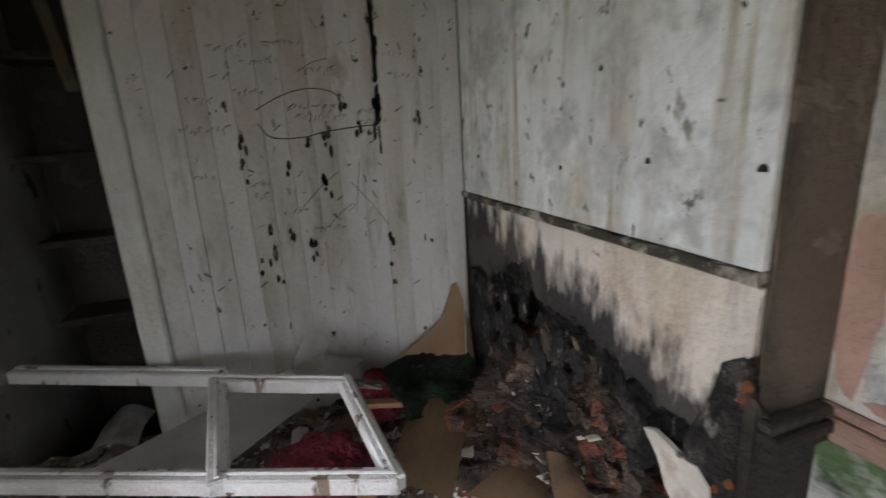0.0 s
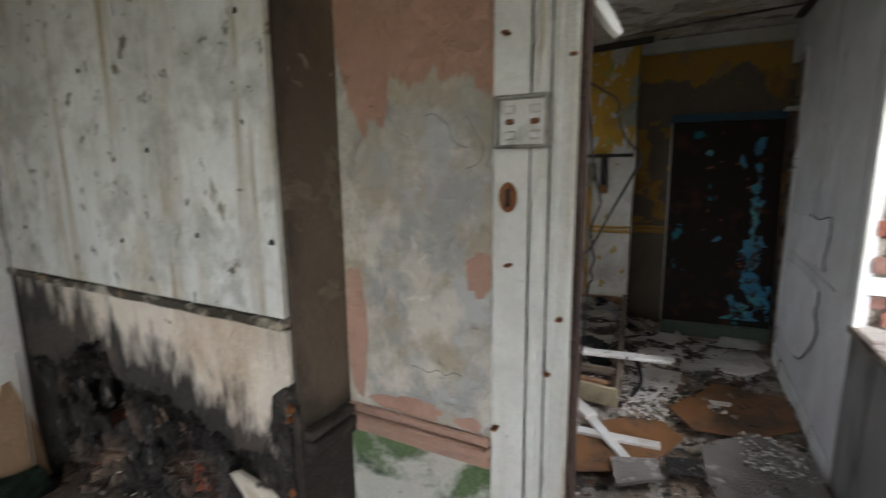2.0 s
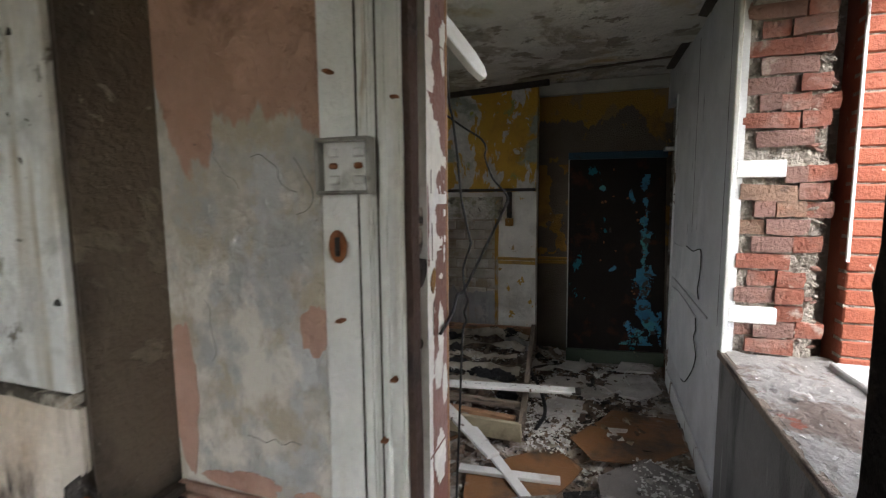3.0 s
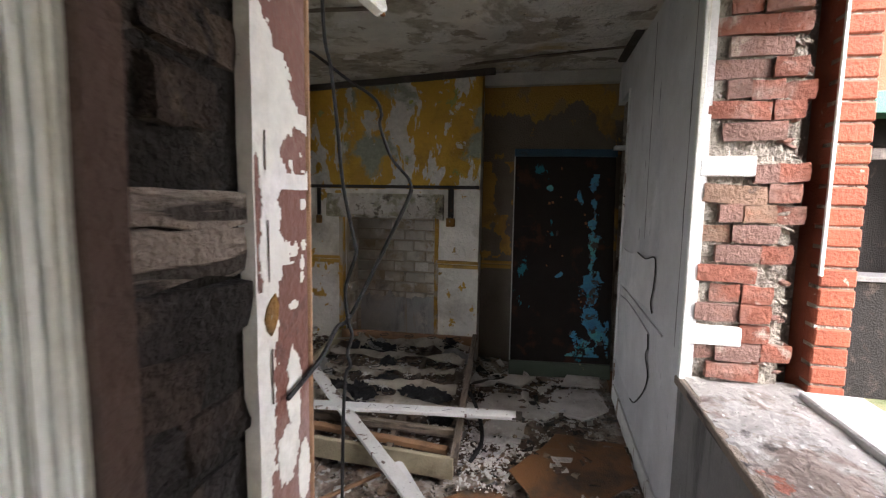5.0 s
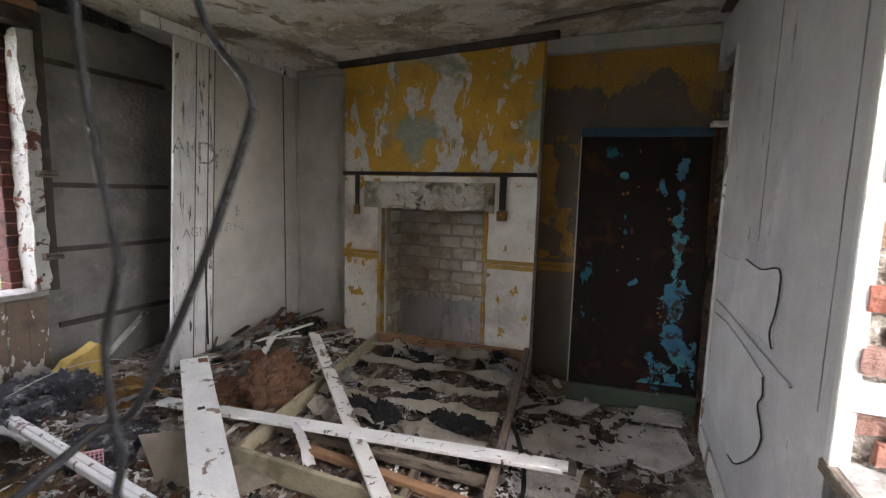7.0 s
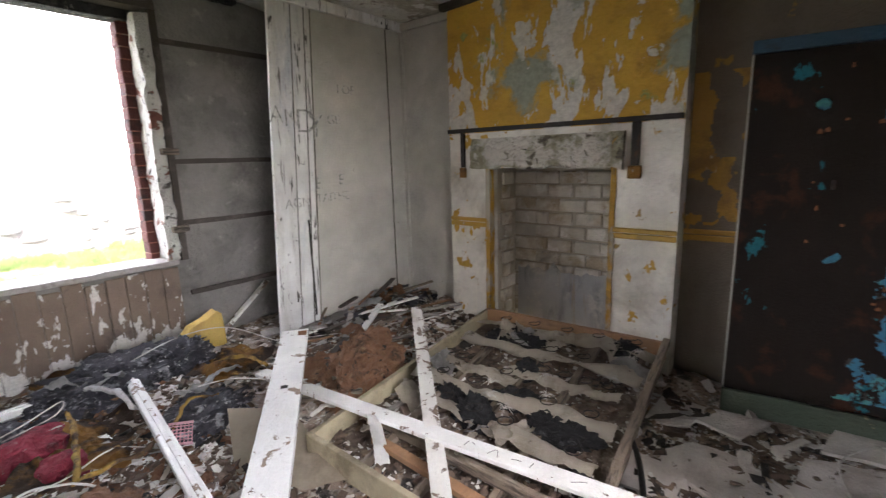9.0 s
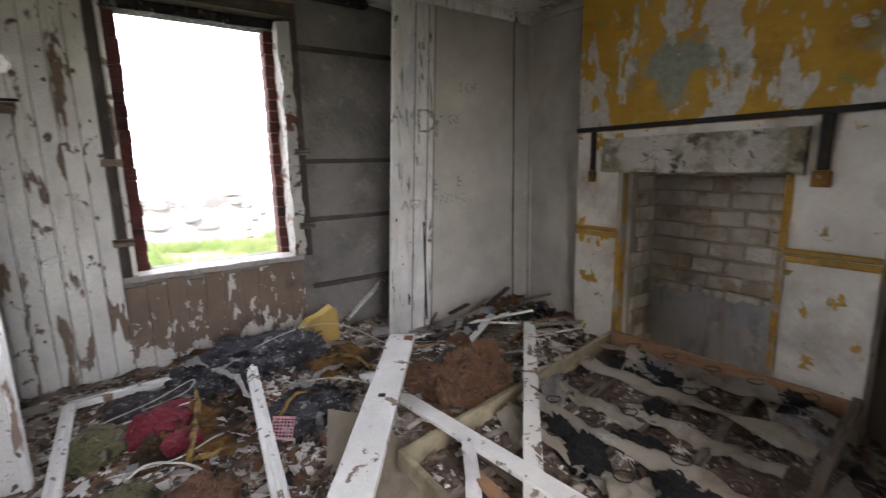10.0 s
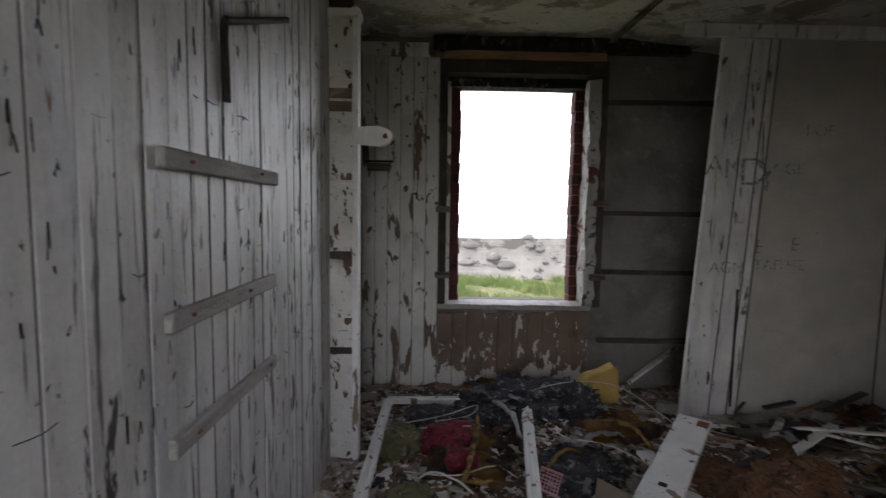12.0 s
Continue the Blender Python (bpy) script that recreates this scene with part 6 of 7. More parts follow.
for z, y in ((1.545, 0.95), (1.55, 1.35), (1.21, 0.94), (1.21, 1.25), (0.935, 0.95), (0.94, 1.4)):
    single("nail", soften(boxes((1.358, 1.366, y - 0.006, y + 0.006, z - 0.004, z + 0.004)), 0.002), M_rust, "rusty nail head in a batten", "nail", "nails in the battens")
single("iron_hook", tube([(1.347, 1.155, 1.72), (1.347, 1.15, 1.82), (1.35, 1.146, 1.915), (1.352, 1.2, 1.94), (1.355, 1.62, 2.11)], 0.011, 8), M_iron, "black iron hook bar on the boards", "hook")
rng = random.Random(23)
for k in range(23):
    y = 0.32 + 0.0834 * (k + 1) - 0.002
    part("joint", boxes((1.3365, 1.3384, y - 0.0008, y + 0.0008, 0.03, 2.58)), M_darkwood, wb)
for k in range(260):
    y, z = rng.uniform(0.3, 2.2), rng.uniform(0.3, 2.2)
    dy, dz = (rng.uniform(-0.01, 0.015), rng.uniform(0.01, 0.07)) if k % 3 else (rng.uniform(0.02, 0.08), rng.uniform(-0.02, 0.02))
    part("scratch", tube([(1.3395, y, z), (1.3395, y + dy * 0.6, z + dz), (1.3395, y + dy, z + dz * 0.3)], 0.0013, 4), M_ink, wb)
pil = thing("partition_post", "white partition post with hinge scars", "post")
part("board", soften(boxes((1.30, 1.455, 2.33, 2.36, 0.03, 2.45)), 0.004), M_post_chip, pil)
part("core", boxes((1.30, 1.45, 2.362, 2.42, 0.03, 2.58)), M_darkwood, pil)
part("strip", soften(boxes((1.458, 1.49, 2.30, 2.37, 0.03, 2.45)), 0.004), M_white_chip, pil)
part("cap", soften(boxes((1.29, 1.50, 2.29, 2.40, 2.40, 2.44)), 0.006), M_white_chip, pil)
for z0, z1, m in ((2.01, 2.06, M_oldwood), (1.945, 1.995, M_oldwood), (1.60, 1.635, M_white_worn), (1.55, 1.585, M_white_worn), (1.25, 1.29, M_white_worn), (1.19, 1.23, M_darkwood), (0.88, 0.90, M_white_worn), (0.685, 0.72, M_darkwood)):
    part("hinge_scar", soften(boxes((1.305, 1.452, 2.322, 2.332, z0, z1)), 0.002), m, pil)
pad = thing("latch_tongue", "white painted wooden tongue with a rusty bolt", "latch")
pts = [(1.485, 1.86), (1.485, 1.775), (1.60, 1.765), (1.655, 1.785), (1.67, 1.815), (1.655, 1.845), (1.60, 1.865)]
bm = slab(pts, 0.02, "y")
bmesh.ops.translate(bm, verts=bm.verts, vec=(0, 2.27, 0))
part("tongue", soften(bm, 0.003), M_white, pad)
part("bolt", lump(0.012, 0.02, 0.018, 0.3, 3, 1, 2), M_rust, pad).matrix_basis = pose(1.63, 2.265, 1.805)
single("iron_staple", soften(boxes((1.36, 1.56, 3.372, 3.384, 1.80, 1.815)), 0.003), M_iron, "black iron strap on the window boarding", "strap")
single("hinge_block", soften(boxes((1.37, 1.54, 3.366, 3.384, 1.735, 1.795)), 0.003), M_oldwood, "bare wood block on the boarding", "block")

pb = tagged(new("wall_boards_closet"), "tall white board partition with pencil scribbles", "wall", kind="structure")
for k, (a, b) in enumerate(((3.412, 3.592), (3.596, 3.704), (3.708, 3.765))):
    bm = boxes((a, b, 2.70 + 0.002 * k, 2.72, 0.12, 2.52))
    for v in bm.verts:
        v.co.x += (0.058, 0.055, 0.05)[k] * (v.co.z - 0.1)
    part("board", soften(bm, 0.004), M_white_old, pb)
part("gap", boxes((3.728, 3.742, 2.697, 2.701, 0.26, 1.0)), M_char, pb)
for x, lean, w in ((3.594, 0.056, 0.005), (3.706, 0.054, 0.006), (3.768, 0.05, 0.005)):
    bm = boxes((x - w / 2, x + w / 2, 2.6965, 2.70, 0.14, 2.48))
    for v in bm.verts:
        v.co.x += lean * (v.co.z - 0.1)
    part("groove", bm, M_darkwood, pb)
part("joint", boxes((4.637, 4.645, 2.709, 2.7135, 0.12, 2.48)), M_darkwood, pb)
part("panel", soften(boxes((3.735, 4.64, 2.715, 2.73, 0.1, 2.52)), 0.003), M_offwhite, pb)
part("panel", soften(boxes((4.643, 4.828, 2.712, 2.73, 0.1, 2.52)), 0.003), M_offwhite, pb)
part("corner_bead", soften(boxes((4.80, 4.828, 2.68, 2.711, 0.1, 2.52)), 0.005), M_offwhite, pb)
part("top_rail", soften(boxes((3.3, 4.82, 2.68, 2.699, 2.48, 2.56)), 0.005), M_white_old, pb)
part("notch", boxes((3.79, 3.86, 2.712, 2.716, 2.43, 2.47)), M_char, pb)


def letters(text, size, m, parent, r=0.0):
    cu = bpy.data.curves.new("lettering", "FONT")
    cu.body, cu.size, cu.extrude, cu.offset = text, size, 0.0006, -0.012 * size
    ob = new("lettering_curve", cu)
    dg = bpy.context.evaluated_depsgraph_get()
    me = bpy.data.meshes.new_from_object(ob.evaluated_get(dg))
    bpy.data.objects.remove(ob)
    me.materials.clear()
    me.materials.append(M_pencil)
    t = part("lettering", me, None, parent)
    t.matrix_basis = m


for text, x, z, size in (("A", 3.49, 1.69, 0.19), ("N", 3.60, 1.67, 0.19), ("D", 3.69, 1.63, 0.27), ("Y", 3.79, 1.60, 0.28), ("I OF", 4.09, 1.93, 0.11), ("GE", 3.98, 1.70, 0.11), ("E", 3.83, 1.22, 0.14), ("E", 4.05, 1.24, 0.13), ("TAITHE", 3.83, 1.12, 0.105), ("AGN", 3.55, 1.10, 0.11)):
    letters(text, size * 0.9, pose(x, 2.6985 if x < 3.80 else 2.7135, z, 90, 0, 0), pb)

# loose cables and the tongue by the doorway
hang = thing("hanging_cable", "black cable hanging from the ceiling", "cable")
part("cord", tube([(1.43, 0.25, 2.55), (1.41, 0.235, 2.1), (1.405, 0.225, 1.83), (1.405, 0.212, 1.756), (1.405, 0.199, 1.65), (1.405, 0.187, 1.53), (1.405, 0.163, 1.42), (1.405, 0.162, 1.396), (1.405, 0.183, 1.33), (1.405, 0.178, 1.265), (1.405, 0.17, 1.237), (1.405, 0.18, 1.20), (1.405, 0.174, 1.173), (1.405, 0.186, 1.134), (1.42, 0.2, 0.9), (1.5, 0.24, 0.5), (1.62, 0.3, 0.05)], 0.0036), M_black, hang)
hang2 = thing("hanging_cable", "kinked grey black cable hanging in the doorway", "cable")
part("cord", tube([(1.5, 0.55, 2.55), (1.46, 0.4, 1.95), (1.45, 0.31, 1.82), (1.45, 0.267, 1.793), (1.45, 0.198, 1.742), (1.45, 0.141, 1.704), (1.45, 0.126, 1.674), (1.45, 0.129, 1.651), (1.45, 0.106, 1.59), (1.45, 0.071, 1.55), (1.45, 0.063, 1.528)], 0.0032), M_black, hang2)
part("cord", tube([(1.45, 0.063, 1.528), (1.45, 0.076, 1.495), (1.45, 0.135, 1.376), (1.43, 0.186, 1.266), (1.40, 0.20, 1.252), (1.30, 0.183, 1.224), (1.187, 0.18, 1.198)], 0.0042), M_black, hang2)
tongue = thing("hanging_tongue", "white board end hanging from the wall", "board")
bm = slab([(0, -0.05), (0.2, -0.05), (0.25, -0.03), (0.262, 0.0), (0.25, 0.03), (0.2, 0.05), (0, 0.05)], 0.022)
part("board", soften(bm, 0.003), M_white, tongue).matrix_basis = span((1.345, 0.27, 2.04), (1.55, 0.145, 1.87), 60)
part("screw", lump(0.006, 0.006, 0.006, 0.1, 3, 1, 2), M_rust, tongue).matrix_basis = pose(1.52, 0.15, 1.885)

# ---- second room: rubble and things on the floor ----
def room_height(x, y):
    q = Vector((x * 5, y * 5, 7))
    h = 0.03 + 0.03 * noise.noise(q) + 0.022 * noise.noise(q * 2.7) + 0.010 * noise.noise(q * 7)
    h += 0.09 * min(1, max(0, (y - 0.9) / 1.2))
    h += 0.10 * math.exp(-((x - 2.7) / 0.55) ** 2 - ((y - 2.8) / 0.4) ** 2)
    h += 0.12 * math.exp(-((x - 4.3) / 0.5) ** 2 - ((y - 2.6) / 0.5) ** 2)
    h += 0.05 * math.exp(-((x - 3.4) / 0.4) ** 2 - ((y - 1.9) / 0.4) ** 2)
    if y < 0.3 and x < 2.9:
        h -= 0.03
    if y < 0.2 and x > 3.6:
        h -= 0.02
    return h


tagged(part("rubble_room", heap(1.32, 4.82, -0.74, 3.36, 0.028, room_height), M_debris, None, "", True), "wet brown rubbish and plaster covering the floor", "rubble", kind="stuff")
spots = [(1.4, 4.7, -0.6, 3.3), (1.5, 2.6, 1.2, 3.2), (1.5, 2.7, 0.9, 3.2), (2.9, 4.4, -0.5, 0.3), (3.3, 4.7, 1.8, 2.6)]
scatter("crumbs_room", M_chip_l, spots, 12000, 0.006, 0.032, room_height, 51, "pale crumbs of plaster and paper")
scatter("splinters_room", M_chip_d, spots, 9000, 0.01, 0.055, room_height, 52, "dark wood splinters and rotten scraps")
scatter("flakes_room", M_sheet, [(1.5, 2.7, 1.2, 3.1), (1.5, 2.7, 1.4, 2.6), (2.9, 3.8, -0.5, 0.3), (3.3, 4.7, 1.8, 2.65)], 3200, 0.006, 0.034, room_height, 53, "white paint flakes", 0.12)
scatter("rust_room", M_brownstuff, [(1.6, 2.6, 1.4, 2.9), (3.1, 4.0, 1.6, 2.4)], 1200, 0.015, 0.06, room_height, 54, "brown rotten stuffing scraps")


scatter("plaster_chunks", M_slate, spots, 420, 0.03, 0.075, room_height, 55, "broken lumps of pale plaster", 0.45)
scatter("charred_chunks", M_char, [(1.5, 2.7, 1.2, 3.1), (3.3, 4.7, 1.8, 2.6), (2.9, 4.4, -0.5, 0.3)], 700, 0.02, 0.07, room_height, 56, "charred black lumps", 0.5)


def lay(ob, x, y, lift=0.0, rx=0, ry=0, rz=0):
    ob.matrix_basis = pose(x, y, room_height(x, y) + lift, rx, ry, rz)
    return ob


def board_between(name, a, b, w, t, mat, label, roll=0.0, category="plank"):
    ob = thing(name, label, category, span(a, b, roll))
    length = (Vector(b) - Vector(a)).length
    bm = boxes((0, length, -w / 2, w / 2, 0, t))
    split_edges(bm, 6, 0.3)
    part("board", roughen(soften(bm, 0.003), 0.002, 6.0, length), mat, ob)
    return ob


wide = board_between("white_plank", (3.33, 2.37, 0.31), (2.20, 0.93, 0.24), 0.165, 0.028, M_white_chip, "wide white painted plank lying across the rubble")
part("bolt_hole", soften(boxes((0.735, 0.765, -0.02, 0.015, 0.0265, 0.031)), 0.004), M_char, wide)
part("rust_stain", soften(boxes((0.03, 0.10, 0.02, 0.075, 0.0265, 0.0305)), 0.006), M_rust, wide, "rusty bare end")
long_batten = board_between("long_batten", (3.0, 2.25, 0.19), (3.134, -0.07, 0.275), 0.085, 0.022, M_white_chip, "long white painted batten lying on the rubble")
part("bare_end", soften(boxes((2.30, 2.36, -0.042, 0.042, 0.0, 0.020)), 0.004), M_darkwood, long_batten)
for x, y0, dx, y1 in ((1.45, -0.018, 0.004, 0.018), (1.47, 0.015, 0.02, 0.004), (1.56, -0.02, 0.018, 0.02), (1.585, 0.02, 0.02, -0.02), (1.66, -0.004, 0.04, 0.002), (1.74, -0.016, 0.004, 0.016), (1.9, -0.015, 0.05, 0.012)):
    part("pencil_mark", tube([(x, y0, 0.0225), (x + dx / 2, (y0 + y1) / 2 + 0.002, 0.0227), (x + dx, y1, 0.0225)], 0.0013, 4), M_ink, long_batten)
board_between("batten", (4.105, 1.995, 0.33), (2.40, 0.31, 0.17), 0.075, 0.022, M_white_worn, "chipped white batten leaning on the bed base")
board_between("short_batten", (2.40, 0.50, 0.07), (2.46, -0.03, 0.06), 0.06, 0.02, M_white, "short white batten on the floor")
board_between("short_batten", (2.76, 0.52, 0.12), (2.20, 0.06, 0.05), 0.055, 0.02, M_white, "short white batten on the floor")

frame_n = thing("old_window_frame", "fallen white window frame on the rubble", "window frame")
def frame_bar(a, b, w, h, mat=M_white_chip, name="stile"):
    length = (Vector(b) - Vector(a)).length
    ob = part(name, soften(boxes((0, length, -w / 2, w / 2, 0, h)), 0.004), mat, frame_n)
    ob.matrix_basis = span(a, b)
    part("bead", soften(boxes((0.01, length - 0.01, -w / 6, w / 6, h, h + 0.008)), 0.003), mat, ob)
frame_bar((1.585, 2.90, 0.17), (1.60, 1.35, 0.27), 0.055, 0.035)
frame_bar((1.58, 2.925, 0.165), (2.50, 2.80, 0.225), 0.05, 0.035, name="rail")
frame_bar((2.475, 2.78, 0.24), (2.24, 1.28, 0.28), 0.06, 0.035)
board_between("long_skirting", (1.35, 3.12, 0.10), (2.5, 3.0, 0.13), 0.09, 0.025, M_grey_wood, "old grey skirting board on the floor", 40, "skirting")

bed = thing("bed_base", "broken bed base with torn hessian webbing", "bed")
def rail(a, b, h, w, mat, name):
    a, b = Vector(a), Vector(b)
    ob = part(name, roughen(soften(split_edges(boxes((0, (b - a).length, -w / 2, w / 2, 0, h)), 4, 0.3), 0.003), 0.004, 5.0, h * 30), mat, bed)
    ob.matrix_basis = span(a, b)
    return ob
BA, BB, BC, BD = Vector((2.77, 0.22, 0.08)), Vector((2.79, 1.49, 0.09)), Vector((4.60, 1.70, 0.15)), Vector((4.62, 0.40, 0.16))
rail(BA, BB, 0.115, 0.03, M_olivewood, "end_board")
rail(BB, BC, 0.10, 0.03, M_olivewood, "side_rail")
rail(BA + Vector((0, 0, 0.07)), BD + Vector((0, 0, 0.10)), 0.045, 0.04, M_oldwood, "side_rail")
rail(BC, BD, 0.11, 0.035, M_newwood, "head_board")
rng = random.Random(61)
bm = heap(0.0, 1.0, 0.0, 1.0, 0.025, lambda u, v: 0.5)
for v in bm.verts:
    p = BA.lerp(BD, v.co.x).lerp(BB.lerp(BC, v.co.x), v.co.y)
    v.co = p + Vector((0, 0, 0.0 + 0.035 * noise.noise(p * 6) + 0.02 * noise.noise(p * 19)))
part("ticking", bm, M_ticking, bed, "brown rotted ticking", True)
# slats along the bed and webbing strips across it
def bed_point(u, v, lift=0.0):
    return BA.lerp(BD, u).lerp(BB.lerp(BC, u), v) + Vector((0, 0, lift))


for v0 in (0.30, 0.52, 0.76):
    rail(bed_point(0.02, v0, 0.02), bed_point(0.97, v0 + rng.uniform(-0.05, 0.05), 0.03), 0.03, 0.045, M_oldwood, "slat")
rail(bed_point(0.16, 0.02, 0.05), bed_point(0.17, 0.97, 0.04), 0.05, 0.035, M_oldwood, "slat")
rail(bed_point(0.09, 0.04, 0.03), bed_point(0.11, 0.80, 0.05), 0.03, 0.05, M_newwood, "slat")


def webbing(u0, v0, u1, v1, w, lift, seed):
    n, m = 34, 8
    bm = bmesh.new()
    g = []
    for i in range(n + 1):
        t = i / n
        c = bed_point(u0 + (u1 - u0) * t, v0 + (v1 - v0) * t, lift)
        for j in range(m):
            s = (j / (m - 1) - 0.5)
            edge = 1 + 0.22 * noise.noise(Vector((i * 0.16, seed, s * 2)))
            p = c + Vector((s * w * edge, 0, 0))
            p.z += 0.045 * noise.noise(Vector((i * 0.13, s * 0.8, seed))) + 0.016 * noise.noise(Vector((i * 0.45, s * 3, seed))) - 0.05 * (2 * s) ** 4 * abs(noise.noise(Vector((i * 0.2, seed, 7))))
            g.append(bm.verts.new(p))
    for i in range(n):
        for j in range(m - 1):
            q = i * m + j
            bm.faces.new((g[q], g[q + 1], g[q + m + 1], g[q + m]))
    bmesh.ops.solidify(bm, geom=list(bm.faces), thickness=0.004)
    strip = part("webbing", bm, M_hessian, bed, "pale torn hessian strip", True)
    for t in (0.18, 0.36, 0.55, 0.72, 0.9):
        if rng.random() < 0.8:
            p = bed_point(u0 + (u1 - u0) * t, v0 + (v1 - v0) * t, lift + 0.045)
            r = rng.uniform(0.034, 0.042)
            part("spring", tube([p + Vector((r * math.cos(k * 0.7), r * math.sin(k * 0.7), 0.001 * k)) for k in range(10)], 0.003, 5), M_iron, strip)


for row in ((0.90, 0.97, 0.93, 0.03, 0.11), (0.735, 0.94, 0.75, 0.04, 0.11), (0.60, 0.60, 0.61, 0.08, 0.10), (0.56, 0.95, 0.53, 0.50, 0.10), (0.43, 0.96, 0.46, 0.05, 0.10), (0.33, 0.80, 0.30, 0.06, 0.09)):
    webbing(*row, 0.085, row[0] * 31)
for k in range(18):
    u, v = rng.uniform(0.2, 0.97), rng.uniform(0.06, 0.94)
    p = bed_point(u, v)
    ob = single("rag", cloth(rng.uniform(0.10, 0.24), rng.uniform(0.06, 0.16), 16, 12, rng.uniform(0.05, 0.12), k * 3.0, 11.0, 0.003), M_hessian if k % 4 else M_rag, "torn hessian rag on the bed base", "rag", "rags on the bed base", True)
    ob.matrix_basis = pose(p.x, p.y, p.z + 0.035, rng.uniform(-14, 14), rng.uniform(-14, 14), rng.uniform(0, 180))
for k in range(13):
    u, v = rng.uniform(0.25, 0.94), rng.uniform(0.10, 0.85)
    p = bed_point(u, v)
    ob = single("wadding", lump(rng.uniform(0.06, 0.16), rng.uniform(0.04, 0.08), rng.uniform(0.05, 0.08), 0.5, 7, k * 2.2, 4), M_wad, "black rotten wadding on the bed base", "wadding", "wadding on the bed base", True)
    ob.matrix_basis = pose(p.x, p.y, p.z + 0.015, 0, 0, rng.uniform(60, 120))
for k in range(9):
    # frayed pale fibres
    u, v = rng.uniform(0.25, 0.95), rng.uniform(0.05, 0.6)
    p = bed_point(u, v, 0.09)
    bm = bmesh.new()
    for i in range(14):
        a = rng.uniform(0, 6.28)
        d = Vector((math.cos(a), math.sin(a), rng.uniform(-0.3, 0.5))) * rng.uniform(0.02, 0.06)
        bit = tube([p, p + d * 0.5 + Vector((0, 0, 0.015)), p + d], 0.0016, 4)
        me = bpy.data.meshes.new("fibre")
        bit.to_mesh(me)
        bit.free()
        bm.from_mesh(me)
        bpy.data.meshes.remove(me)
    part("frayed_end", bm, M_chip_l, bed, "frayed pale fibres")


def bed_height(x, y):
    u = min(1, max(0, (x - 2.8) / 1.8))
    return 0.09 + 0.08 * u + 0.03 * noise.noise(Vector((x * 8, y * 8, 1)))


scatter("bed_litter", M_chip_l, [(2.85, 4.55, 0.35, 1.55)], 800, 0.008, 0.035, bed_height, 66, "pale scraps on the bed base")
scatter("bed_splinters", M_chip_d, [(2.85, 4.55, 0.45, 1.5)], 1200, 0.012, 0.06, bed_height, 67, "brown scraps on the bed base")
single("white_rag", cloth(0.07, 0.22, 10, 22, 0.06, 91.0, 10.0, 0.003), M_sheet, "pale cloth strip hanging in the bed base", "rag", "", True).matrix_basis = pose(2.96, 1.22, 0.17, 35, 10, -25)

# rotten mattress and cushions below the window
wad = thing("mattress_wadding", "burnt dark grey mattress wadding with torn foam", "wadding")
for k, (x, y, rx, ry, rz, turn) in enumerate(((2.50, 2.86, 0.40, 0.24, 0.10, 15), (2.20, 2.82, 0.2, 0.16, 0.09, 60), (2.78, 2.75, 0.2, 0.14, 0.12, 100), (2.40, 2.62, 0.16, 0.10, 0.10, 0))):
    lay(part("wadding_clump", lump(rx, ry, rz, 0.5, 7.0, 3.0 + k * 4, 5), M_felt, wad, "", True), x, y, -0.02, 0, 0, turn)
for k in range(22):
    x, y = 2.5 + rng.uniform(-0.42, 0.4), 2.78 + rng.uniform(-0.2, 0.2)
    lay(part("shred", cloth(rng.uniform(0.06, 0.16), rng.uniform(0.03, 0.07), 10, 8, 0.05, 120.0 + k, 14.0, 0.002), M_rag if k % 3 else M_felt, wad, "", True), x, y, 0.05, rng.uniform(-20, 20), rng.uniform(-20, 20), rng.uniform(0, 180))
lay(single("mattress_wadding", lump(0.22, 0.18, 0.09, 0.45, 7.0, 8.0, 5), M_felt, "burnt dark grey mattress wadding", "wadding", smooth=True), 2.62, 2.15, -0.02, 0, 0, 40)
lay(single("foam_slab", cloth(0.55, 0.42, 34, 26, 0.11, 7.0, 5.0, 0.03), M_foam_old, "rotten orange foam slab", "foam", smooth=True), 2.12, 2.28, 0.0, 0, 0, 70)
lay(single("foam_slab", cloth(0.42, 0.3, 26, 20, 0.14, 17.0, 5.0, 0.03), M_foam_old, "rotten orange foam slab with a black hollow", "foam", smooth=True), 2.92, 2.42, 0.0, 0, 0, 20)
lay(single("foam_slab", cloth(0.5, 0.25, 26, 16, 0.08, 27.0, 5.0, 0.03), M_foam_old, "rotten orange foam strip under the window", "foam", smooth=True), 2.35, 3.15, 0.02, 0, 0, 5)
bm = slab([(2.835, 0.27), (2.92, 0.35), (3.02, 0.38), (3.10, 0.425), (3.125, 0.40), (3.15, 0.10), (3.08, 0.02), (2.97, 0.04), (2.92, 0.16)], 0.09, "y")
bmesh.ops.translate(bm, verts=bm.verts, vec=(0, 2.95, 0))
split_edges(bm, 4, 0.05)
single("foam_block", roughen(bm, 0.010, 9.0), M_foam, "yellow foam wedge standing on edge", "foam")
lay(single("red_cushion", lump(0.17, 0.14, 0.11, 0.22, 3.0, 5.0, 4), M_red, "flattened dark red cushion", "cushion", smooth=True), 1.97, 2.42, 0.0, 0, 0, 25)
lay(single("red_cushion", lump(0.10, 0.08, 0.08, 0.25, 3.0, 9.0, 3), M_red, "crumpled dark red cushion cover", "cushion", smooth=True), 2.04, 2.20, 0.0, 0, 0, -25)
lay(single("stuffing_lump", lump(0.27, 0.19, 0.18, 0.42, 4.2, 12.0, 5), M_brownstuff, "lump of rotten brown stuffing", "stuffing", smooth=True), 3.42, 1.80, -0.02, 0, 0, 30)
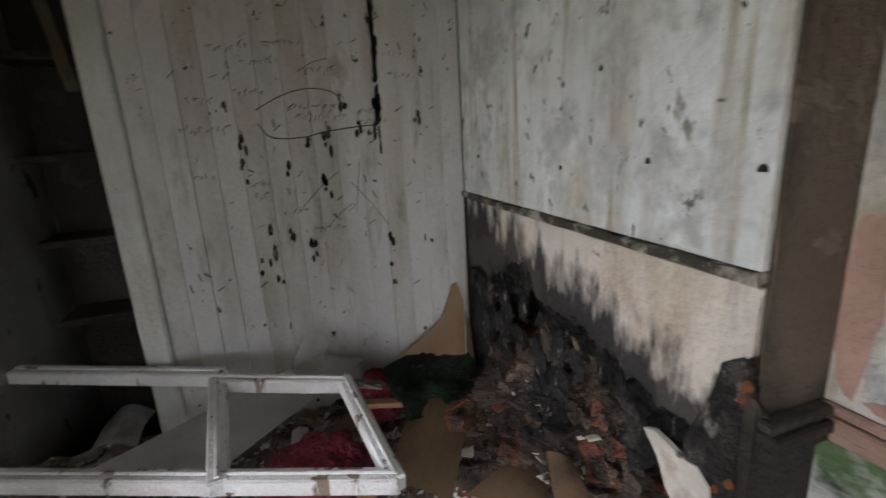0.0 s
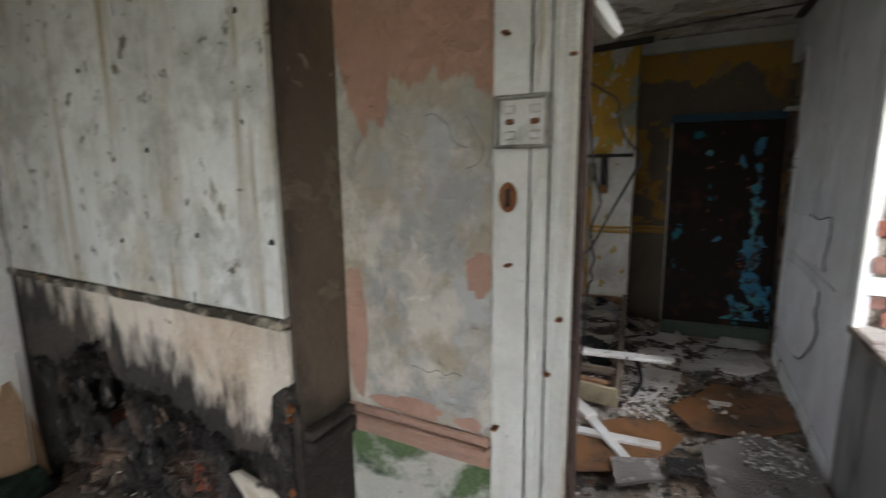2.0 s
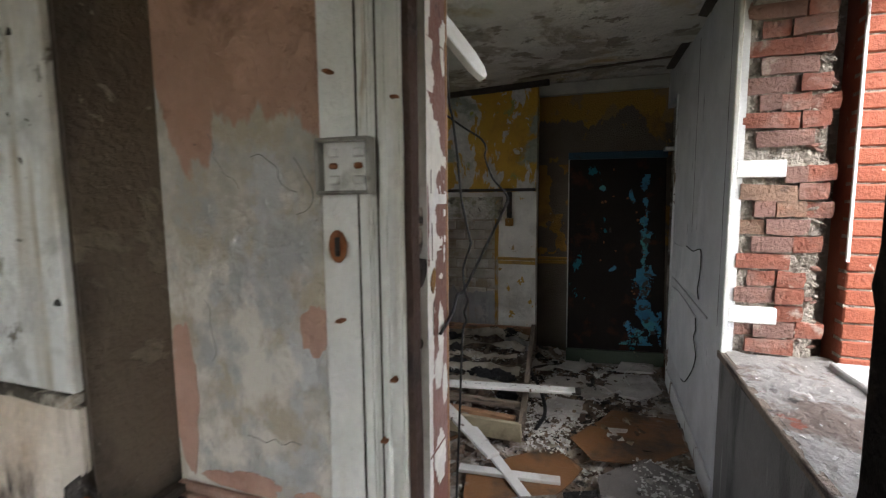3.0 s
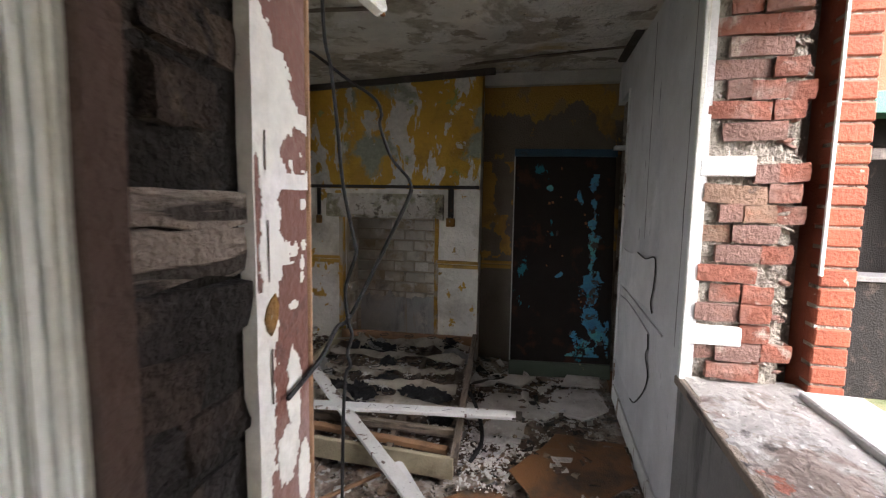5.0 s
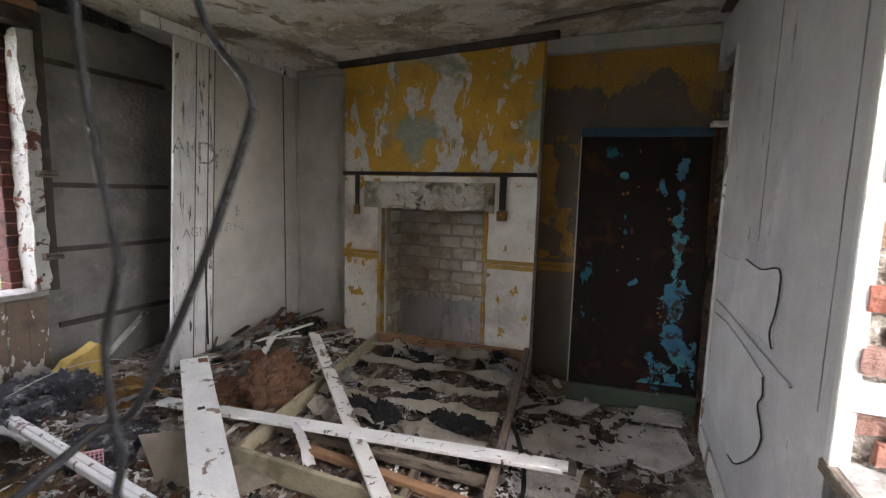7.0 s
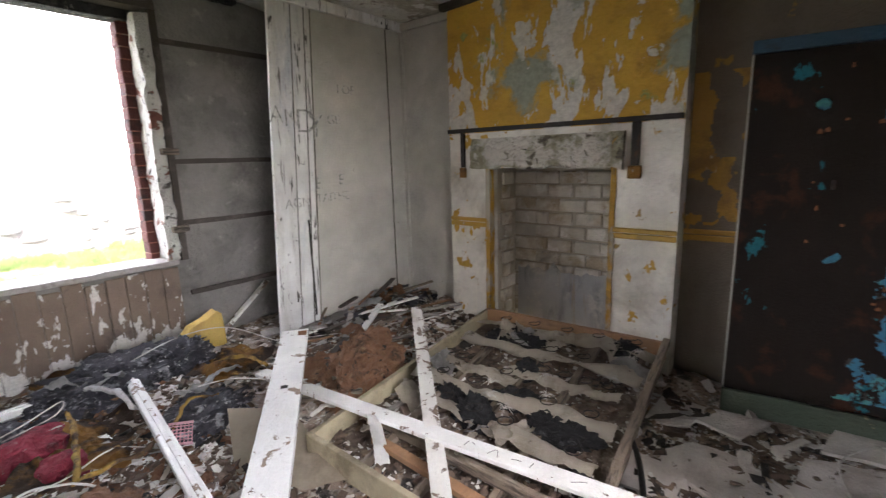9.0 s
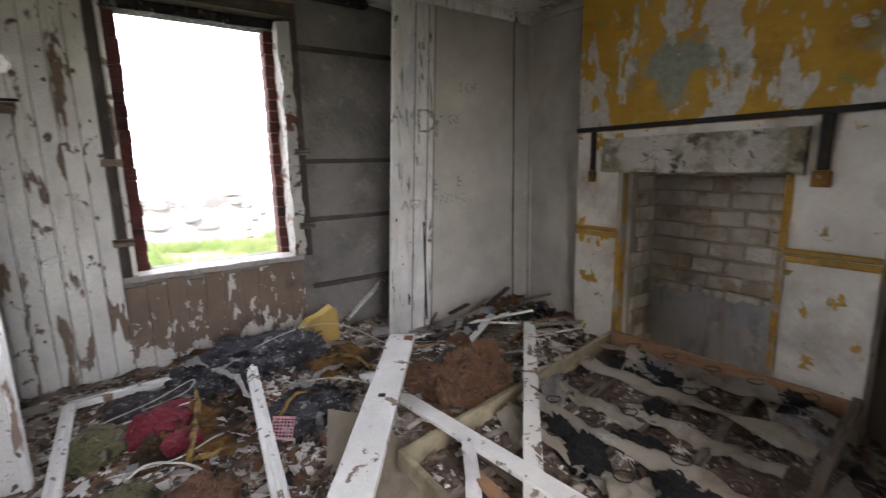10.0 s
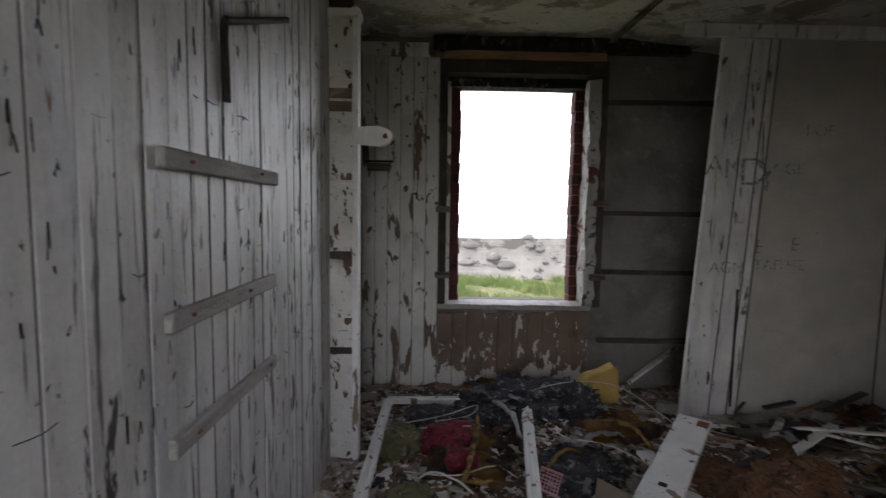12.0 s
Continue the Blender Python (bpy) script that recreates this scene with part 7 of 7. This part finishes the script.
lay(single("stuffing_lump", lump(0.18, 0.15, 0.09, 0.4, 4.0, 15.0, 5), M_brownstuff, "lump of rotten brown stuffing", "stuffing", smooth=True), 2.02, 1.72, -0.02, 0, 0, 70)
lay(single("stuffing_lump", lump(0.2, 0.13, 0.08, 0.4, 6.0, 19.0, 5), M_brownstuff, "lump of rotten brown stuffing", "stuffing", smooth=True), 3.30, 2.02, -0.02, 0, 0, -20)
lay(single("green_rag", lump(0.16, 0.12, 0.08, 0.3, 5.0, 22.0, 4), M_moss, "mossy olive green rag heap", "rag", smooth=True), 1.72, 2.40, 0.0, 0, 0, 50)
lay(single("green_rag", lump(0.12, 0.12, 0.07, 0.3, 5.0, 25.0, 4), M_moss, "mossy olive green rag heap", "rag", smooth=True), 1.80, 1.95, 0.0, 0, 0, 10)
lay(single("black_bag", lump(0.14, 0.10, 0.07, 0.3, 5.0, 29.0, 4), M_felt, "black rag on the floor", "rag", smooth=True), 1.88, 2.72, 0.0, 0, 0, 10)
lay(single("plastic_rag", cloth(0.34, 0.10, 30, 10, 0.10, 33.0, 12.0, 0.002), M_rag, "twisted grey plastic sheeting", "rag", smooth=True), 2.28, 2.72, 0.09, 0, 0, -35)
lay(single("plastic_rag", cloth(0.40, 0.06, 30, 8, 0.08, 39.0, 12.0, 0.002), M_rag, "twisted grey plastic sheeting", "rag", smooth=True), 2.72, 2.28, 0.10, 0, 0, 15)

basket = thing("plastic_basket", "small pink plastic grid tray", "basket", pose(2.435, 1.98, 0.20, 40, 8, -25) @ Matrix.Scale(0.8, 4))
for k in range(7):
    c = -0.06 + 0.02 * k
    part("bar", soften(boxes((c - 0.003, c + 0.003, -0.06, 0.06, 0, 0.005)), 0.001), M_pinkplastic, basket)
    part("bar", soften(boxes((-0.063, 0.063, c - 0.003, c + 0.003, 0.001, 0.0062)), 0.001), M_pinkplastic, basket)
for y in (-0.063, 0.063):
    part("rim", soften(boxes((-0.066, 0.066, y - 0.003, y + 0.003, -0.02, 0.008)), 0.001), M_pinkplastic, basket)

card_box = thing("cardboard_box", "flattened tan cardboard box", "box")
part("side", sheet([(2.50, 1.62, 0.10), (2.82, 1.42, 0.10), (2.86, 1.72, 0.20), (2.66, 1.98, 0.22)], 0.006, 0.01), M_card_pale, card_box)
part("flap", sheet([(2.62, 1.30, 0.10), (2.86, 1.15, 0.09), (2.80, 1.40, 0.14), (2.54, 1.58, 0.13)], 0.006, 0.01), M_card_pale, card_box)

# white wires
for pts in ([(1.95, 2.86, 0.2), (2.35, 2.80, 0.27), (2.75, 2.82, 0.36), (3.05, 2.76, 0.36), (3.25, 2.55, 0.26), (3.35, 2.4, 0.2)],
            [(1.7, 2.55, 0.2), (1.95, 2.62, 0.22), (2.15, 2.68, 0.26), (2.1, 2.58, 0.24), (1.9, 2.54, 0.22)],
            [(1.75, 2.1, 0.17), (2.0, 2.02, 0.2), (2.2, 2.1, 0.2), (2.35, 1.95, 0.18)],
            [(3.5, 2.5, 0.2), (3.8, 2.35, 0.18), (4.0, 2.2, 0.2)],
            [(2.55, 2.32, 0.24), (2.8, 2.2, 0.26), (3.0, 2.0, 0.22)]):
    single("wire", tube(pts, 0.0035, 6), M_wire, "thin white wire trailing over the rubble", "wire", "wires on the rubble", True)
single("black_cable", tube([(2.95, 0.16, 0.08), (3.1, 0.12, 0.12), (3.3, 0.16, 0.16), (3.5, 0.24, 0.2), (3.62, 0.32, 0.22)], 0.012, 8), M_black, "thick black cable beside the bed base", "cable", "", True)
single("pale_cable", tube([(3.95, -0.45, 0.05), (4.15, -0.42, 0.07), (4.32, -0.52, 0.09), (4.42, -0.62, 0.06), (4.3, -0.68, 0.05)], 0.005, 6), M_wire, "pale loop of cable by the door", "cable", "", True)

# broken floor slabs
slabs = [[(3.77, 0.225), (3.86, 0.21), (3.99, 0.125), (4.0, 0.02), (3.975, -0.115), (3.86, -0.25), (3.75, -0.345), (3.64, -0.22), (3.59, -0.085), (3.68, 0.08)], [(4.20, 0.16), (4.36, 0.10), (4.38, -0.16), (4.14, -0.06)], [(3.75, -0.24), (4.16, -0.30), (4.24, -0.62), (3.9, -0.68), (3.72, -0.5)], [(4.24, -0.36), (4.52, -0.42), (4.5, -0.68), (4.28, -0.66)], [(2.54, -0.22), (2.68, -0.33), (2.80, -0.47), (2.63, -0.69), (2.4, -0.70), (2.0, -0.62), (2.05, -0.3), (2.23, -0.24)], [(2.22, 0.19), (2.31, -0.02), (2.16, -0.05), (2.02, 0.13)]]
for k, pts in enumerate(slabs):
    bm = slab(pts, 0.016)
    split_edges(bm, 3, 0.1)
    roughen(bm, 0.012, 8.0, k * 1.0)
    cx, cy = sum(p[0] for p in pts) / len(pts), sum(p[1] for p in pts) / len(pts)
    ob = single("floor_slab", bm, M_slate if k < 4 else M_damp_slab, "broken dusty grey floor board lying loose", "slab", "floor slabs")
    ob.matrix_basis = pose(0, 0, 0.03 + 0.01 * (k % 2) + (0.035 if k > 3 else 0))
vinyl = [[(2.05, 0.38), (2.39, 0.46), (2.62, 0.26), (2.80, 0.03), (2.62, -0.14), (2.40, -0.055), (2.2, 0.05)], [(2.72, -0.18), (2.95, -0.05), (3.2, -0.2), (3.42, -0.3), (3.38, -0.7), (3.0, -0.715), (2.78, -0.5)]]
for k, pts in enumerate(vinyl):
    bm = slab(pts, 0.004)
    split_edges(bm, 4, 0.1)
    ob = single("vinyl_scrap", roughen(bm, 0.01, 7.0, k), M_lino, "brown vinyl flooring scrap", "flooring")
    ob.matrix_basis = pose(0, 0, 0.06)
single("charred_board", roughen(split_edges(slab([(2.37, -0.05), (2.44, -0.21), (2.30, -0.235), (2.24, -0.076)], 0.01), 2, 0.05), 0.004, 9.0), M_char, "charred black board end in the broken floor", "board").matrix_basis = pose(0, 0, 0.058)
scatter("grit_floor", M_chip_l, [(2.45, 2.8, -0.7, -0.4), (2.7, 3.3, -0.05, 0.2), (2.9, 3.4, 0.0, 0.25)], 900, 0.004, 0.02, lambda x, y: 0.075, 57, "pale grit on the floor boards")
for k in range(30):
    x, y = rng.uniform(1.6, 4.6), rng.uniform(0.4, 3.1)
    l = rng.uniform(0.15, 0.6)
    ob = single("stick", plank(l, rng.uniform(0.015, 0.045), rng.uniform(0.008, 0.02), 0.002), rng.choice([M_oldwood, M_darkwood, M_newwood, M_grey_wood]), "broken wooden stick lying in the rubble", "stick", "sticks in the rubble")
    ob.matrix_basis = pose(x, y, room_height(x, y) + 0.015, 0, rng.uniform(-8, 4), rng.uniform(0, 360))
for a, b, w in (((3.6, 2.62, 0.2), (4.35, 1.98, 0.22), 0.04), ((3.35, 2.85, 0.18), (4.0, 2.6, 0.2), 0.12), ((4.0, 2.65, 0.25), (4.7, 2.3, 0.26), 0.08), ((3.9, 2.4, 0.22), (4.6, 1.95, 0.24), 0.03)):
    board_between("loose_board", a, b, w, 0.018, M_grey_wood, "grey loose board at the foot of the partition")
for k in range(22):
    x, y = rng.uniform(3.6, 4.68), rng.uniform(2.15, 2.62)
    ob = single("rag", cloth(rng.uniform(0.14, 0.3), rng.uniform(0.1, 0.2), 14, 12, rng.uniform(0.06, 0.14), 60.0 + k, 9.0, 0.004), rng.choice([M_felt, M_debris, M_chip_d, M_rag, M_brownstuff]), "dark rotten rag heaped at the wall", "rag", "rags at the wall", True)
    ob.matrix_basis = pose(x, y, room_height(x, y) + 0.05 * rng.random(), rng.uniform(-15, 15), rng.uniform(-15, 15), rng.uniform(0, 180))
for k in range(46):
    x, y = rng.uniform(3.45, 4.6), rng.uniform(1.95, 2.62)
    l = rng.uniform(0.12, 0.5)
    ob = single("stick", plank(l, rng.uniform(0.012, 0.05), rng.uniform(0.006, 0.02), 0.002), rng.choice([M_oldwood, M_darkwood, M_grey_wood, M_white_chip, M_newwood]), "broken wooden stick heaped by the partition", "stick", "sticks by the partition")
    ob.matrix_basis = pose(x - l / 2, y, room_height(x, y) + rng.uniform(0.01, 0.10), 0, rng.uniform(-12, 12), rng.uniform(-45, 45))
for k in range(190):
    x, y = rng.choice([(rng.uniform(1.55, 2.75), rng.uniform(1.3, 3.0)), (rng.uniform(3.0, 4.6), rng.uniform(1.75, 2.6)), (rng.uniform(2.4, 4.2), rng.uniform(-0.6, 0.25))])
    ob = single("paper_scrap", cloth(rng.uniform(0.03, 0.13), rng.uniform(0.015, 0.06), 7, 6, rng.uniform(0.01, 0.035), 200.0 + k, 16.0, 0.0015), rng.choice([M_sheet, M_rag, M_card_pale, M_chip_l, M_hessian]), "crumpled pale scrap in the rubble", "paper", "scraps in the rubble", True)
    ob.matrix_basis = pose(x, y, room_height(x, y) + 0.008, rng.uniform(-12, 12), rng.uniform(-12, 12), rng.uniform(0, 180))
for pts in ([(3.2, 0.18), (3.55, 0.12), (3.5, -0.12), (3.25, -0.1)], [(3.45, 0.3), (3.75, 0.34), (3.7, 0.1), (3.5, 0.08)], [(4.05, 0.36), (4.4, 0.34), (4.35, 0.12), (4.1, 0.16)]):
    bm = split_edges(slab(pts, 0.012), 3, 0.1)
    single("floor_slab", roughen(bm, 0.02, 8.0, pts[0][0]), M_slate, "broken dusty grey floor board lying loose", "slab", "floor slabs").matrix_basis = pose(0, 0, 0.05)

# torn yellow rims of the rotten foam, and twisted white scraps
for pts, r in (([(2.17, 2.84, 0.2), (2.13, 2.39, 0.22), (2.08, 2.13, 0.22), (2.03, 1.94, 0.2)], 0.018), ([(2.04, 1.95, 0.2), (2.17, 1.94, 0.22), (2.26, 1.92, 0.22), (2.34, 2.01, 0.2)], 0.014), ([(2.7, 2.27, 0.25), (2.85, 2.45, 0.27), (2.99, 2.4, 0.27), (3.02, 2.22, 0.25)], 0.013), ([(2.42, 2.01, 0.22), (2.57, 2.2, 0.24), (2.7, 2.15, 0.22)], 0.011)):
    bm = tube(pts, r * 0.75, 7)
    single("foam_scrap", roughen(bm, 0.014, 26.0, pts[0][0]), M_foam_scrap, "torn yellow scrap of rotten foam", "foam", "foam scraps", True)
single("plastic_rag", roughen(tube([(2.15, 2.85, 0.27), (2.26, 2.68, 0.29), (2.34, 2.47, 0.29), (2.35, 2.27, 0.27)], 0.012, 9), 0.020, 22.0), M_rag, "twisted grey plastic sheeting", "rag", "", True)
for pts in ([(1.82, 2.45, 0.22), (1.94, 2.43, 0.24), (2.05, 2.43, 0.24), (2.14, 2.51, 0.22)], [(1.81, 1.98, 0.2), (1.89, 2.01, 0.22), (2.0, 1.95, 0.22), (2.08, 1.87, 0.2)]):
    single("wire", roughen(tube(pts, 0.005, 6), 0.006, 20.0), M_wire, "thin white wire trailing over the rubble", "wire", "wires on the rubble", True)
